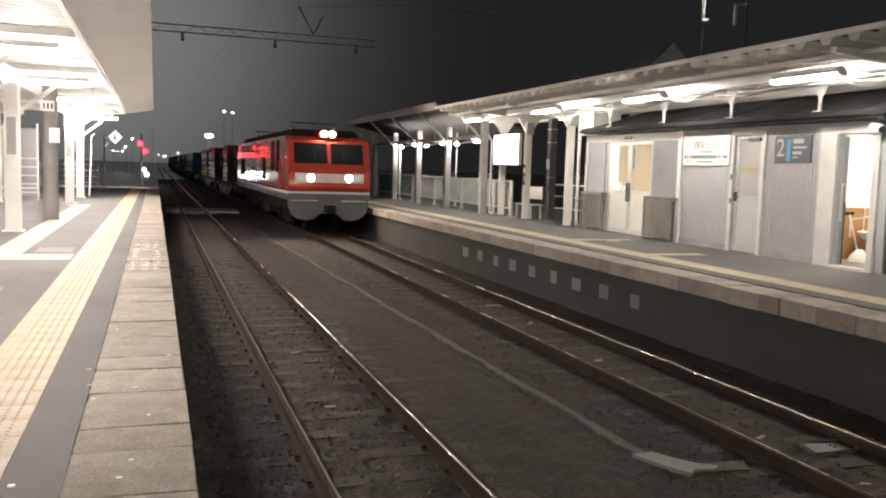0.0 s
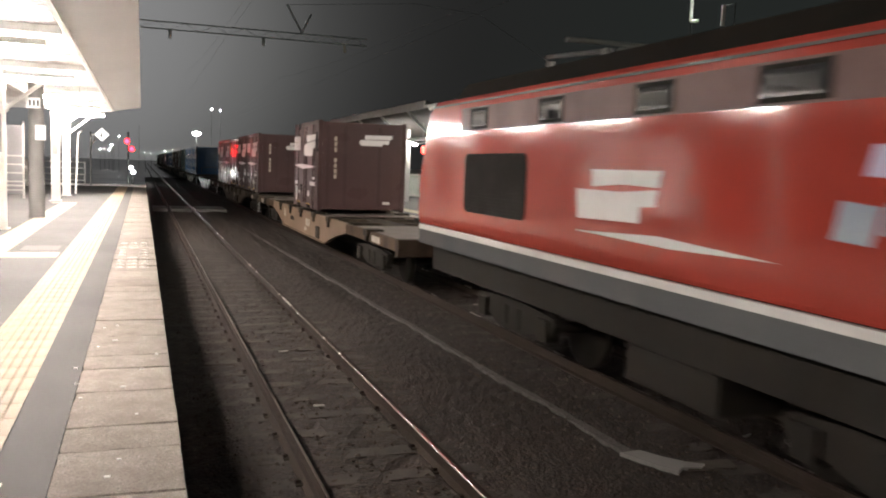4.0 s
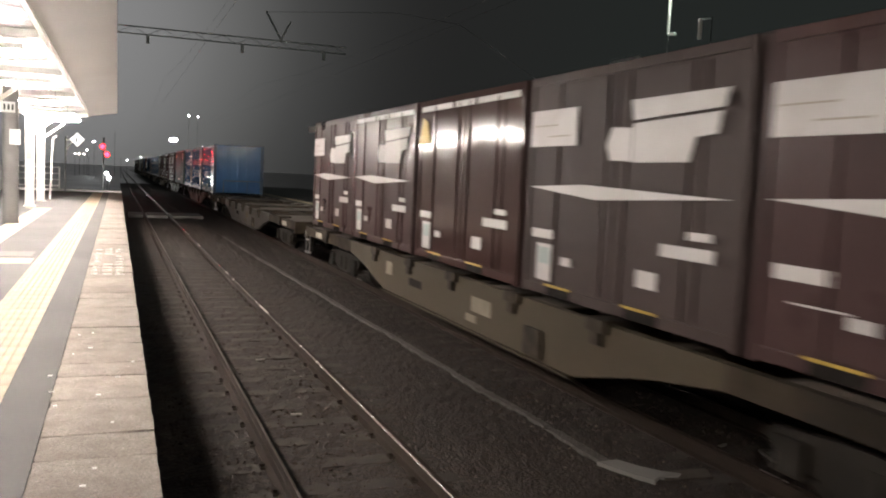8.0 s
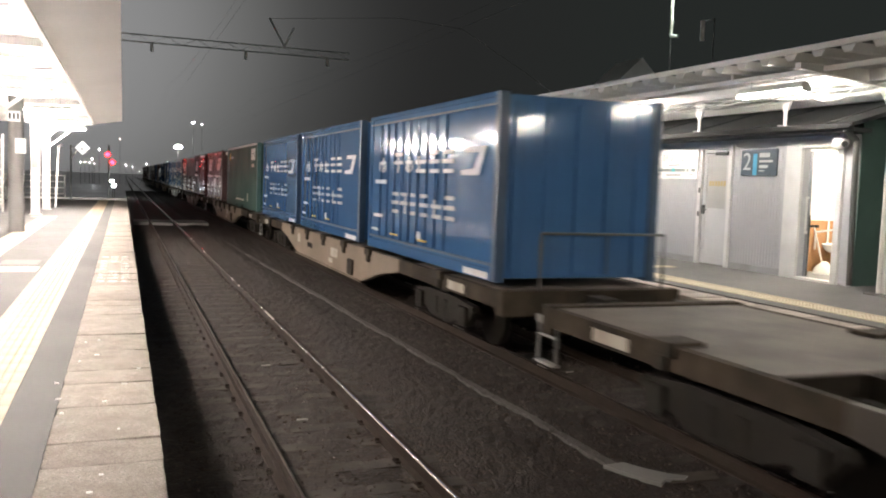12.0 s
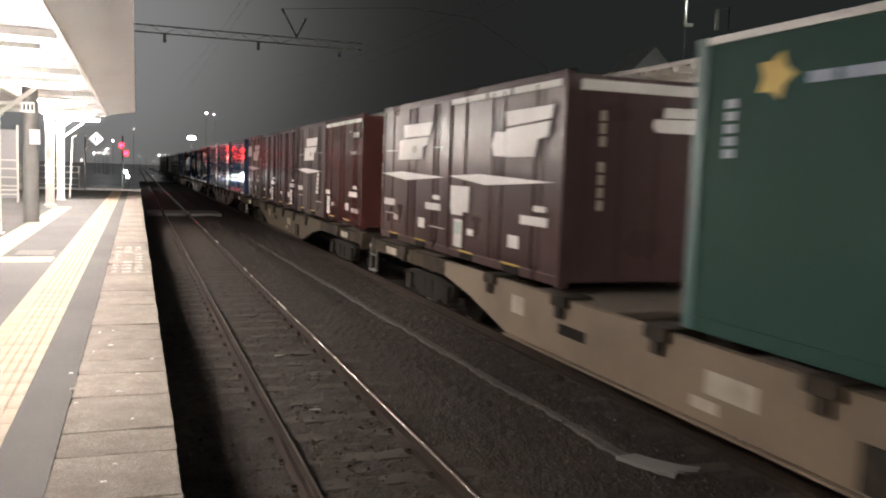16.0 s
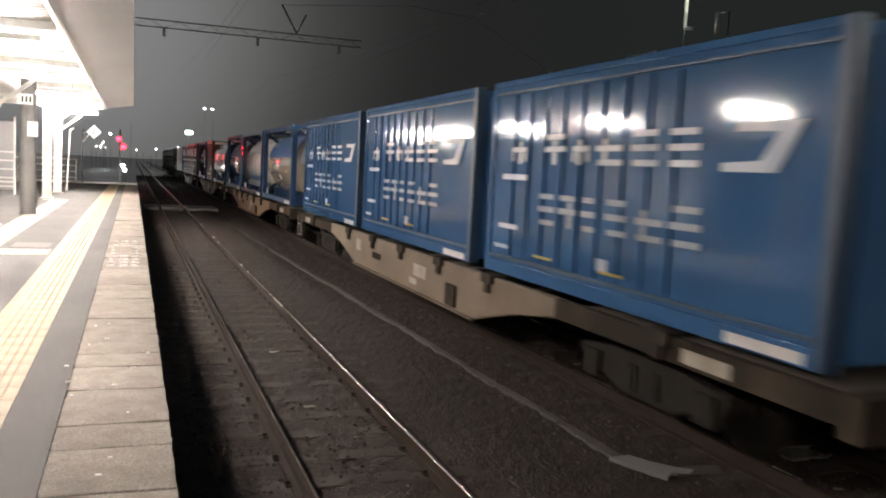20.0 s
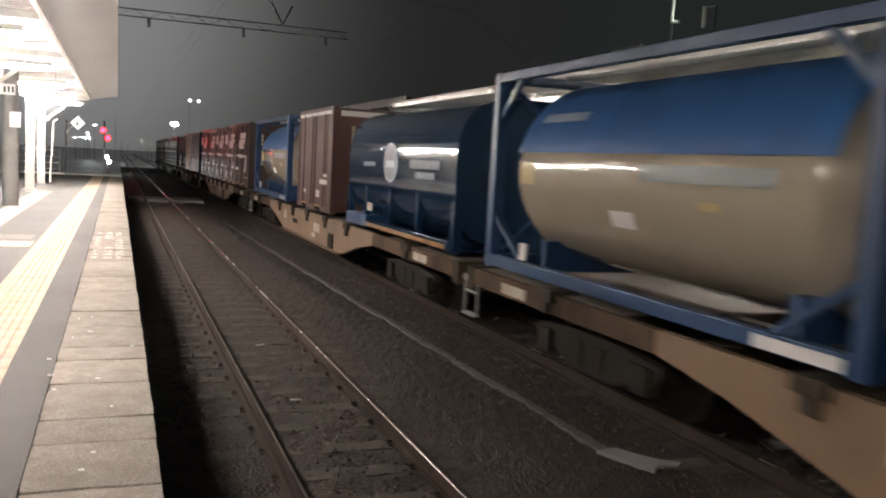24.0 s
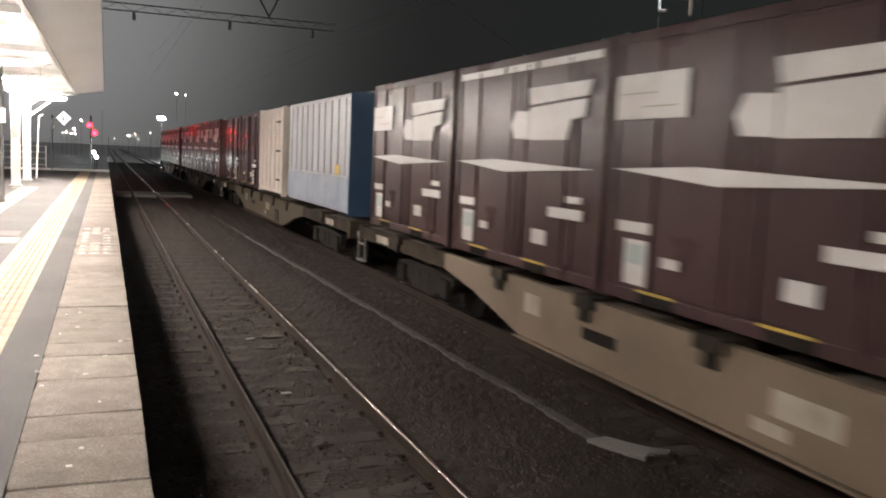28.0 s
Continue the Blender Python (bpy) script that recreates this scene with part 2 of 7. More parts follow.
M_TROUGH = grit("trough_concrete", (0.085, 0.078, 0.07), (0.045, 0.04, 0.035), (0.17, 0.16, 0.15), 90.0, 6.0, 0.006)
M_PLANK = paint("pale_plank", (0.048, 0.036, 0.026), 0.85, stain=0.5, size=5.0, grain=60, bump=0.2)
M_SCRAP = paint("pale_scrap", (0.24, 0.225, 0.205), 0.8, stain=0.5, size=8.0, grain=60, bump=0.15)
M_TUBE = glow("fluorescent_tube", (1.0, 0.897, 0.825), TUBE)
M_TUBEFAR = glow("far_fluorescent_tube", (1.0, 0.92, 0.83), TUBE_FAR)
M_ROOMLAMP = glow("room_lamp", (1.0, 0.89, 0.72), ROOM)
M_TOILETLAMP = glow("toilet_lamp", (1.0, 0.9, 0.75), ROOM * 1.7)
M_LIGHTBOX = glow("lit_sign_face", (1.0, 0.97, 0.92), 1.6)
M_RED = glow("signal_red", (1.0, 0.0012, 0.003), 230.0)
M_BULB = glow("shelter_bulb", (1.0, 0.95, 0.88), 330.0)
M_FARWHITE = glow("far_lamp", (0.95, 1.0, 0.98), 260.0)
M_FARLAMP2 = glow("yard_lamp_light", (0.85, 1.0, 0.9), 350.0)
M_FARWARM = glow("far_warm_lamp", (1.0, 0.8, 0.6), 120.0)
M_HEAD = glow("headlight_lens", (1.0, 0.80, 0.62), 1100.0)
M_TAIL = glow("tail_lamp", (1.0, 0.05, 0.03), 12.0)
M_GLASS = glass("window_glass", (0.9, 0.93, 0.92))
M_FROST = paint("frosted_film", (0.72, 0.70, 0.64), 0.35, stain=0.15, size=2.0, grain=30, bump=0.03)
M_GUARD = paint("grey_brown_slats", (0.21, 0.195, 0.175), 0.6, stain=0.4, size=3.0, grain=50, bump=0.12)
M_CABGLASS = paint("dark_cab_glass", (0.015, 0.017, 0.02), 0.03, stain=0.1, grain=20, bump=0.02, depth=0.0001)
M_FARRIB = paint("folded_roof_rib", (0.60, 0.59, 0.56), 0.6, stain=0.4, size=1.2, grain=25, bump=0.08)
M_PALESTEEL = paint("pale_steel", (0.55, 0.55, 0.54), 0.5, metal=0.3, stain=0.3, size=2.0, grain=60, bump=0.1)
M_POLEGREY = paint("concrete_pole", (0.135, 0.13, 0.125), 0.8, stain=0.45, size=2.0, grain=60, bump=0.12)
M_DULLGLASS = paint("grey_frosted_pane", (0.36, 0.35, 0.33), 0.3, stain=0.2, size=2.0, grain=30, bump=0.03)
M_SHEDROOF = paint("brown_shed_roof", (0.05, 0.042, 0.036), 0.8, stain=0.45, size=1.5, grain=30, bump=0.1)
M_SCREEN = paint("pale_screen_sheet", (0.40, 0.39, 0.40), 0.6, stain=0.4, size=0.9, grain=20, bump=0.08, dirt=(0.24, 0.23, 0.23))
M_LAMPBAND = paint("pale_lamp_band", (0.52, 0.47, 0.44), 0.3, stain=0.3, size=2.0, grain=40, bump=0.06)
M_DECALOLD = paint("dusty_white_decal", (0.40, 0.36, 0.30), 0.55, stain=0.6, size=3.0, grain=40, bump=0.1, dirt=(0.2, 0.16, 0.11))
M_TANEND = paint("dark_tan_sill_end", (0.075, 0.048, 0.029), 0.8, spec=0.15, stain=0.9, size=1.6, grain=50, bump=0.2, dirt=(0.028, 0.02, 0.014))
M_BANDGREY = paint("dull_red_grey_band", (0.17, 0.10, 0.09), 0.5, spec=0.15, stain=0.5, size=2.0, grain=30, bump=0.1, depth=0.003)
M_FADEDPRINT = paint("dull_blue_grey_print", (0.085, 0.105, 0.13), 0.45, stain=0.8, size=6.0, grain=40, bump=0.1, dirt=(0.03, 0.05, 0.09))
M_WARNORANGE = paint("rusty_orange_edge", (0.26, 0.13, 0.045), 0.6, stain=0.6, size=3.0, grain=40, bump=0.12)
# train
M_LOCORED = paint("locomotive_red", (0.34, 0.05, 0.036), 0.10, spec=0.4, stain=0.2, size=0.9, grain=50, bump=0.06, coat=0.0, dirt=(0.28, 0.042, 0.03), depth=0.0003)
M_LOCOGREY = paint("locomotive_grey", (0.115, 0.12, 0.122), 0.12, spec=0.3, stain=0.35, size=1.2, grain=40, bump=0.08, dirt=(0.2, 0.18, 0.17))
M_BLACKVENT = paint("black_louvre", (0.014, 0.011, 0.009), 0.85, spec=0.15, stain=0.3, size=3.0, grain=50, bump=0.1)
M_UNDER = paint("underframe_black", (0.017, 0.015, 0.0125), 0.8, stain=0.5, size=3.0, grain=50, bump=0.2, dirt=(0.026, 0.02, 0.015), spec=0.1)
M_BROWN = paint("container_brown", (0.068, 0.041, 0.0395), 0.28, spec=0.08, stain=0.5, size=0.9, grain=40, bump=0.08, dirt=(0.052, 0.033, 0.031), vary=0.12, depth=0.0006)
M_PURPLE = paint("container_purple", (0.062, 0.045, 0.041), 0.5, spec=0.10, stain=0.5, size=0.9, grain=40, bump=0.08, dirt=(0.042, 0.03, 0.03), vary=0.1, depth=0.001)
M_BROWNSATIN = paint("container_brown_satin", (0.085, 0.048, 0.043), 0.33, spec=0.07, stain=0.35, size=0.9, grain=40, bump=0.07, dirt=(0.062, 0.037, 0.034), depth=0.001)
M_MAROON = paint("container_maroon", (0.075, 0.028, 0.026), 0.16, spec=0.15, stain=0.3, size=0.9, grain=40, bump=0.07, dirt=(0.062, 0.024, 0.022), vary=0.08, depth=0.002)
M_BLUE = paint("container_blue", (0.045, 0.112, 0.235), 0.11, spec=0.28, stain=0.35, size=0.8, grain=40, bump=0.07, dirt=(0.03, 0.08, 0.2), vary=0.06, depth=0.0004)
M_BLUEDARK = paint("container_blue_dark", (0.02, 0.05, 0.10), 0.45, stain=0.3, size=1.5, grain=40, bump=0.08)
M_TANKBLUE = paint("tank_frame_blue", (0.03, 0.10, 0.26), 0.35, stain=0.25, size=1.5, grain=40, bump=0.06)
M_TANKFRAME = paint("tank_frame_dark_blue", (0.016, 0.046, 0.112), 0.4, stain=0.35, size=1.5, grain=40, bump=0.06, spec=0.3)
M_EMBLEM = paint("faded_blue_emblem", (0.045, 0.072, 0.115), 0.35, stain=0.6, size=4.0, grain=40, bump=0.1)
M_NAVY = paint("tank_navy", (0.012, 0.028, 0.056), 0.10, spec=0.22, stain=0.3, size=1.0, grain=40, bump=0.05, depth=0.001)
M_TANKBEIGE = paint("tank_beige", (0.33, 0.285, 0.22), 0.12, metal=0.0, stain=0.3, size=0.8, grain=40, bump=0.05, dirt=(0.26, 0.21, 0.15), depth=0.001)
M_TANKWHITE = paint("tank_white", (0.80, 0.77, 0.72), 0.2, stain=0.3, size=0.9, grain=40, bump=0.05, dirt=(0.42, 0.38, 0.33), depth=0.001)
M_GREEN = paint("container_green", (0.029, 0.064, 0.052), 0.5, spec=0.04, stain=0.3, size=0.6, grain=40, bump=0.06, dirt=(0.021, 0.047, 0.038), depth=0.0006)
M_GREENPOST = paint("pale_teal_post", (0.055, 0.12, 0.115), 0.45, stain=0.4, size=2.0, grain=40, bump=0.08)
M_GREYBOX = paint("container_grey", (0.36, 0.38, 0.40), 0.4, stain=0.35, size=0.8, grain=40, bump=0.07, dirt=(0.22, 0.2, 0.19))
M_REEFER = paint("container_white", (0.62, 0.56, 0.50), 0.4, stain=0.35, size=0.8, grain=40, bump=0.07, dirt=(0.4, 0.3, 0.24))
M_DECAL = paint("white_decal", (0.64, 0.62, 0.60), 0.45, stain=0.3, size=2.5, grain=40, bump=0.07, dirt=(0.42, 0.38, 0.35))
M_DECALBLUE = paint("pale_blue_white_decal", (0.50, 0.54, 0.60), 0.45, stain=0.6, size=2.0, grain=40, bump=0.1, dirt=(0.2, 0.28, 0.42))
M_DECALTEAL = paint("pale_teal_decal", (0.42, 0.50, 0.48), 0.45, stain=0.3, size=2.5, grain=40, bump=0.07)
M_DECALDIM = paint("faded_decal", (0.30, 0.34, 0.40), 0.45, stain=0.5, size=2.0, grain=40, bump=0.1, dirt=(0.12, 0.18, 0.3))
M_YELLOW = paint("yellow_mark", (0.55, 0.38, 0.06), 0.5, stain=0.4, size=3.0, grain=40, bump=0.1)
M_GRIMYPANEL = paint("grimy_data_panel", (0.20, 0.175, 0.125), 0.6, stain=0.7, size=2.0, grain=40, bump=0.1, dirt=(0.09, 0.075, 0.05))
M_DUSKGREY = paint("wagon_dusty_grey", (0.056, 0.049, 0.042), 0.32, spec=0.3, stain=0.7, size=0.9, grain=40, bump=0.1, dirt=(0.045, 0.04, 0.035), depth=0.001)
M_DECKDARK = paint("dark_wagon_deck", (0.085, 0.068, 0.053), 0.7, stain=0.7, size=1.6, grain=40, bump=0.2, dirt=(0.035, 0.03, 0.025))
M_TAN = paint("wagon_tan", (0.172, 0.105, 0.056), 0.6, stain=0.45, size=1.2, grain=40, bump=0.12, dirt=(0.105, 0.068, 0.042))
M_SAND = paint("wagon_sand", (0.175, 0.130, 0.086), 0.6, stain=0.6, size=1.2, grain=40, bump=0.12, dirt=(0.105, 0.08, 0.055))
M_DUSK = paint("wagon_grey_brown", (0.050, 0.038, 0.022), 0.7, spec=0.25, stain=0.6, size=1.2, grain=40, bump=0.15, dirt=(0.064, 0.049, 0.030))
M_DECKDIRT = paint("dirty_wagon_deck", (0.115, 0.094, 0.076), 0.7, stain=0.7, size=1.6, grain=40, bump=0.2, dirt=(0.085, 0.07, 0.057))
M_SILLEND = paint("dark_sill_end", (0.024, 0.019, 0.014), 0.85, spec=0.12, stain=0.9, size=1.6, grain=50, bump=0.2, dirt=(0.07, 0.053, 0.036))
M_LOCK = paint("dirty_lock_steel", (0.022, 0.018, 0.014), 0.8, spec=0.15, stain=0.5, size=4.0, grain=50, bump=0.15, dirt=(0.10, 0.075, 0.05))
M_SILVER = paint("bright_steel", (0.6, 0.6, 0.58), 0.3, metal=0.9, stain=0.2, size=3.0, grain=50, bump=0.06)


# ---- building tools ----
def box(bm, x0, y0, z0, x1, y1, z1):
    v = [bm.verts.new((x, y, z)) for x in (x0, x1) for y in (y0, y1) for z in (z0, z1)]
    for f in ((0, 1, 3, 2), (4, 6, 7, 5), (0, 4, 5, 1), (2, 3, 7, 6), (0, 2, 6, 4), (1, 5, 7, 3)):
        bm.faces.new([v[i] for i in f])


def bar(bm, p, q, r, n=10, r2=None):
    """A round bar from p to q."""
    p, q = Vector(p), Vector(q)
    r2 = r if r2 is None else r2
    a = (q - p).normalized()
    u = a.orthogonal().normalized()
    w = a.cross(u)
    ring = []
    for c, rad in ((p, r), (q, r2)):
        ring.append([bm.verts.new(c + rad * (math.cos(2 * math.pi * i / n) * u + math.sin(2 * math.pi * i / n) * w)) for i in range(n)])
    for i in range(n):
        j = (i + 1) % n
        bm.faces.new((ring[0][i], ring[0][j], ring[1][j], ring[1][i]))
    bm.faces.new(ring[0][::-1])
    bm.faces.new(ring[1])


def beam(bm, p, q, w, h):
    """A rectangular bar from p to q, w wide and h high."""
    p, q = Vector(p), Vector(q)
    a = (q - p).normalized()
    side = a.cross(Vector((0, 0, 1)))
    side = side.normalized() if side.length > 1e-4 else Vector((1, 0, 0))
    up = side.cross(a).normalized()
    v = [bm.verts.new(c + side * sx * w / 2 + up * sz * h / 2) for c in (p, q) for sx, sz in ((-1, -1), (1, -1), (1, 1), (-1, 1))]
    for f in ((0, 1, 2, 3), (7, 6, 5, 4), (0, 4, 5, 1), (1, 5, 6, 2), (2, 6, 7, 3), (3, 7, 4, 0)):
        bm.faces.new([v[i] for i in f])


def hose(bm, pts, r, n=6):
    """A round cable through the points, in one piece."""
    rings = []
    for i, p in enumerate(pts):
        a = (pts[min(i + 1, len(pts) - 1)] - pts[max(i - 1, 0)]).normalized()
        u = a.cross(Vector((0.3, 0.1, 1))).normalized()
        w = a.cross(u)
        rings.append([bm.verts.new(p + r * (math.cos(2 * math.pi * k / n) * u + math.sin(2 * math.pi * k / n) * w)) for k in range(n)])
    for a, b in zip(rings, rings[1:]):
        for k in range(n):
            j = (k + 1) % n
            bm.faces.new((a[k], a[j], b[j], b[k]))
    bm.faces.new(rings[0][::-1])
    bm.faces.new(rings[-1])


def slab(bm, outline, axis, a, b):
    """A flat outline (two coordinates a corner) made solid between a and b along the axis x, y or z."""
    def at(c, d):
        return {"x": (d, c[0], c[1]), "y": (c[0], d, c[1]), "z": (c[0], c[1], d)}[axis]
    one = [bm.verts.new(at(c, a)) for c in outline]
    two = [bm.verts.new(at(c, b)) for c in outline]
    n = len(outline)
    bm.faces.new(one[::-1])
    bm.faces.new(two)
    for i in range(n):
        j = (i + 1) % n
        bm.faces.new((one[i], one[j], two[j], two[i]))


def lathe(bm, prof, n, centre, axis="y"):
    """A turned body: prof holds (along, radius)."""
    rings = []
    for s, r in prof:
        ring = []
        for i in range(n):
            c, d = r * math.cos(2 * math.pi * i / n), r * math.sin(2 * math.pi * i / n)
            p = {"y": (c, s, d), "x": (s, c, d), "z": (c, d, s)}[axis]
            ring.append(bm.verts.new(Vector(centre) + Vector(p)))
        rings.append(ring)
    for a, b in zip(rings, rings[1:]):
        for i in range(n):
            j = (i + 1) % n
            bm.faces.new((a[i], a[j], b[j], b[i]))
    bm.faces.new(rings[0][::-1])
    bm.faces.new(rings[-1])


def finish(name, bm, material, edge=0.0, smooth=True):
    if edge:
        bmesh.ops.bevel(bm, geom=bm.edges[:], offset=edge, segments=2, profile=0.6, affect="EDGES", clamp_overlap=True)
    bmesh.ops.recalc_face_normals(bm, faces=bm.faces[:])
    me = bpy.data.meshes.new(name)
    bm.to_mesh(me)
    bm.free()
    me.materials.append(material)
    if smooth:
        me.polygons.foreach_set("use_smooth", [True] * len(me.polygons))
        me.set_sharp_from_angle(angle=0.08 if edge else 0.6)
    return me


def part(name, bm, material, parent=None, label="", edge=0.0):
    """Links a bmesh as one mesh object, under its thing or part."""
    ob = new(name, finish(name, bm, material, edge))
    ob.parent = parent
    return tagged(ob, label)


def boxes(name, material, parent, *sizes, label="", edge=0.0):
    bm = bmesh.new()
    for s in sizes:
        box(bm, *s)
    return part(name, bm, material, parent, label, edge)


def bars(name, material, parent, r, *ends, label="", n=10):
    bm = bmesh.new()
    for p, q in ends:
        bar(bm, p, q, r, n)
    return part(name, bm, material, parent, label)


def thing(name, label, category, group="", at=(0, 0, 0), kind=""):
    ob = new(name)
    ob.empty_display_size = 0.2
    ob.location = at
    return tagged(ob, label, category, group, kind)


def structure(name, bm, material, label="", edge=0.0):
    ob = new(name, finish(name, bm, material, edge))
    return tagged(ob, label, "", "", "structure")


def lettering(name, text, size, material, parent, m, depth=0.002):
    """Words in the built-in font, as a mesh."""
    cu = bpy.data.curves.new(name, "FONT")
    cu.body, cu.size, cu.extrude, cu.align_x, cu.align_y = text, size, depth, "CENTER", "CENTER"
    tmp = bpy.data.objects.new(name, cu)
    scene.collection.objects.link(tmp)
    me = bpy.data.meshes.new_from_object(tmp.evaluated_get(bpy.context.evaluated_depsgraph_get()))
    bpy.data.objects.remove(tmp)
    me.materials.clear()
    me.materials.append(material)
    ob = new(name, me)
    ob.parent = parent
    ob.matrix_basis = m
    return ob



# ---- the place: measures in metres, rail top at z = 0, y along the tracks ----
PLAT = 0.92                     # platform height
NEAR_EDGE, FAR_EDGE = 0.18, 7.24
TRACK_1, TRACK_2 = 1.79, 5.68
GAUGE = 1.132                   # between rail centres

# ground
bm = bmesh.new()
for x0, x1 in ((-700, -6.0), (-6.0, 0.3), (0.3, 7.3), (7.3, 15.5), (15.5, 700)):
    for y0, y1 in ((-60, -8), (-8, 90), (90, 1200)):
        v = [bm.verts.new(c) for c in ((x0, y0, -0.32), (x1, y0, -0.32), (x1, y1, -0.32), (x0, y1, -0.32))]
        bm.faces.new(v)
bmesh.ops.remove_doubles(bm, verts=bm.verts[:], dist=0.001)
structure("ground", bm, M_EARTH, "dark bare ground beside and beyond the railway")

# ballast bed, uneven
nx, ny = 88, 330
xs = np.linspace(0.32, 7.32, nx)
ys = np.concatenate([np.linspace(-8, 24, 240), np.linspace(24.4, 120, ny - 240)])
verts, faces = [], []
for j, y in enumerate(ys):
    for i, x in enumerate(xs):
        rough = 0.016 * noise.noise((x * 9, y * 9, 0)) + 0.022 * noise.noise((x * 3.1, y * 3.1, 4)) + random.uniform(-0.010, 0.010)
        mid = 0.05 * math.exp(-((x - 3.3) / 0.35) ** 2)
        verts.append((x, y, -0.151 + rough * 0.8 + mid))
for j in range(ny - 1):
    for i in range(nx - 1):
        a = j * nx + i
        faces.append((a, a + 1, a + nx + 1, a + nx))
me = bpy.data.meshes.new("ballast")
me.from_pydata(verts, [], faces)
me.materials.append(M_BALLAST)
tagged(new("ballast", me), "dark brown crushed stone ballast round both tracks", "ballast", "", "stuff")

# loose stones lying on the bed
rng = random.Random(5)
verts, faces = [], []
CORNERS = ((1, 0, 0), (-1, 0, 0), (0, 1, 0), (0, -1, 0), (0, 0, 1), (0, 0, -1))
SIDES = ((0, 2, 4), (2, 1, 4), (1, 3, 4), (3, 0, 4), (2, 0, 5), (1, 2, 5), (3, 1, 5), (0, 3, 5))
for i in range(9000):
    y = 3.0 + 19.0 * rng.random() ** 1.7
    x = rng.uniform(0.45, 6.9)
    if min(abs(x - TRACK_1 + GAUGE / 2), abs(x - TRACK_1 - GAUGE / 2), abs(x - TRACK_2 + GAUGE / 2), abs(x - TRACK_2 - GAUGE / 2)) < 0.09:
        continue
    r = rng.uniform(0.012, 0.032)
    turn, n0 = rng.uniform(0, 6.28), len(verts)
    for sx, sy, sz in CORNERS:
        px, py = r * rng.uniform(0.7, 1.2) * sx, r * rng.uniform(0.6, 1.1) * sy
        verts.append((x + px * math.cos(turn) - py * math.sin(turn), y + px * math.sin(turn) + py * math.cos(turn), -0.148 + rng.uniform(-0.012, 0.008) + r * rng.uniform(0.5, 0.8) * sz))
    faces += [tuple(n0 + j for j in f) for f in SIDES]
me = bpy.data.meshes.new("ballast_stones")
me.from_pydata(verts, [], faces)
me.materials.append(M_STONE)
tagged(new("ballast_stones", me), "loose brown ballast stones lying on the bed", "stones", "", "stuff")


def track(x, name, label, heads):
    t = tagged(new(name), label, "track", "", "structure")
    for sx, head in zip((-1, 1), heads):
        c = x + sx * GAUGE / 2
        bm = bmesh.new()
        slab(bm, [(c - 0.0625, -0.150), (c + 0.0625, -0.150), (c + 0.0625, -0.140), (c + 0.010, -0.122), (c + 0.008, -0.045), (c + 0.0325, -0.032),
                  (c + 0.0325, -0.006), (c + 0.028, -0.002), (c - 0.028, -0.002), (c - 0.0325, -0.006), (c - 0.0325, -0.032), (c - 0.008, -0.045), (c - 0.010, -0.122), (c - 0.0625, -0.140)], "y", -40, 420)
        rail = part("rail", bm, M_RUST, t, "rust-brown steel rail")
        bm = bmesh.new()
        slab(bm, [(c - sx * a, z) for a, z in ((0.0346, -0.0100), (0.0334, -0.0048), (0.0282, 0.0007), (0.010, 0.0012), (0.010, -0.004), (0.020, -0.006), (0.0300, -0.011))], "y", -40, 420)
        part("running_surface", bm, head, rail, "worn steel running surface")
    return t


# left head darker than its twin: its missing glint is put into the colour
track_a = track(TRACK_1, "track_near", "empty railway track on wooden sleepers beside the platform", (M_RAILNOGLINT, M_RAILTOP))
track_b = track(TRACK_2, "track_far", "railway track used by the freight train", (M_RAILTOP, M_RAILTOP))

# level strip across the tracks past the platform end
bm = bmesh.new()
for k in range(5):
    box(bm, 0.5, 42.3 + k * 0.55, -0.16, 1.15, 42.8 + k * 0.55, -0.01)
    box(bm, 1.33, 42.3 + k * 0.55, -0.16, 2.27, 42.8 + k * 0.55, -0.012)
    box(bm, 2.45, 42.3 + k * 0.55, -0.16, 3.9, 42.8 + k * 0.55, -0.01)
structure("crossing_boards", bm, M_CONC, "worn grey boards of a staff crossing over the tracks", 0.01)

# cable trough between the tracks, ending in a pale lid
trough = tagged(new("cable_trough"), "grey concrete cable trough half buried between the tracks", "cable trough", "", "structure")
bm = bmesh.new()                                   # the rim that still shows, ragged and partly buried
rng = random.Random(9)
prev = None
for k in range(300):
    y = 6.2 + k * 0.12
    x0 = 4.17 + 0.012 * math.sin(k * 0.16) - 0.0026 * k + rng.uniform(-0.003, 0.003)
    w = 0.10 + 0.018 * math.sin(k * 0.33) + rng.uniform(-0.02, 0.02)
    z = -0.116 + rng.uniform(-0.004, 0.003) - (0.012 if rng.random() < 0.10 else 0.0)
    row = [bm.verts.new(c) for c in ((x0 - w, y, -0.26), (x0 - w * 0.9, y + rng.uniform(-0.03, 0.03), z - 0.006), (x0, y, z), (x0 + 0.01, y, -0.26))]
    if prev:
        for i in range(4):
            j = (i + 1) % 4
            bm.faces.new((prev[i], prev[j], row[j], row[i]))
    else:
        bm.faces.new(row)
    prev = row
bm.faces.new(prev[::-1])
part("trough_rim", bm, M_TROUGH, trough, "ragged pale rim of the trough")
bm = bmesh.new()
slab(bm, [(4.02, 6.34), (4.16, 5.96), (4.26, 5.80), (4.36, 5.88), (4.52, 5.84), (4.60, 5.90), (4.46, 6.00), (4.34, 6.16), (4.24, 6.36)], "z", -0.26, -0.116)
part("end_lid", bm, M_CONC, trough, "broken pale concrete end lid")


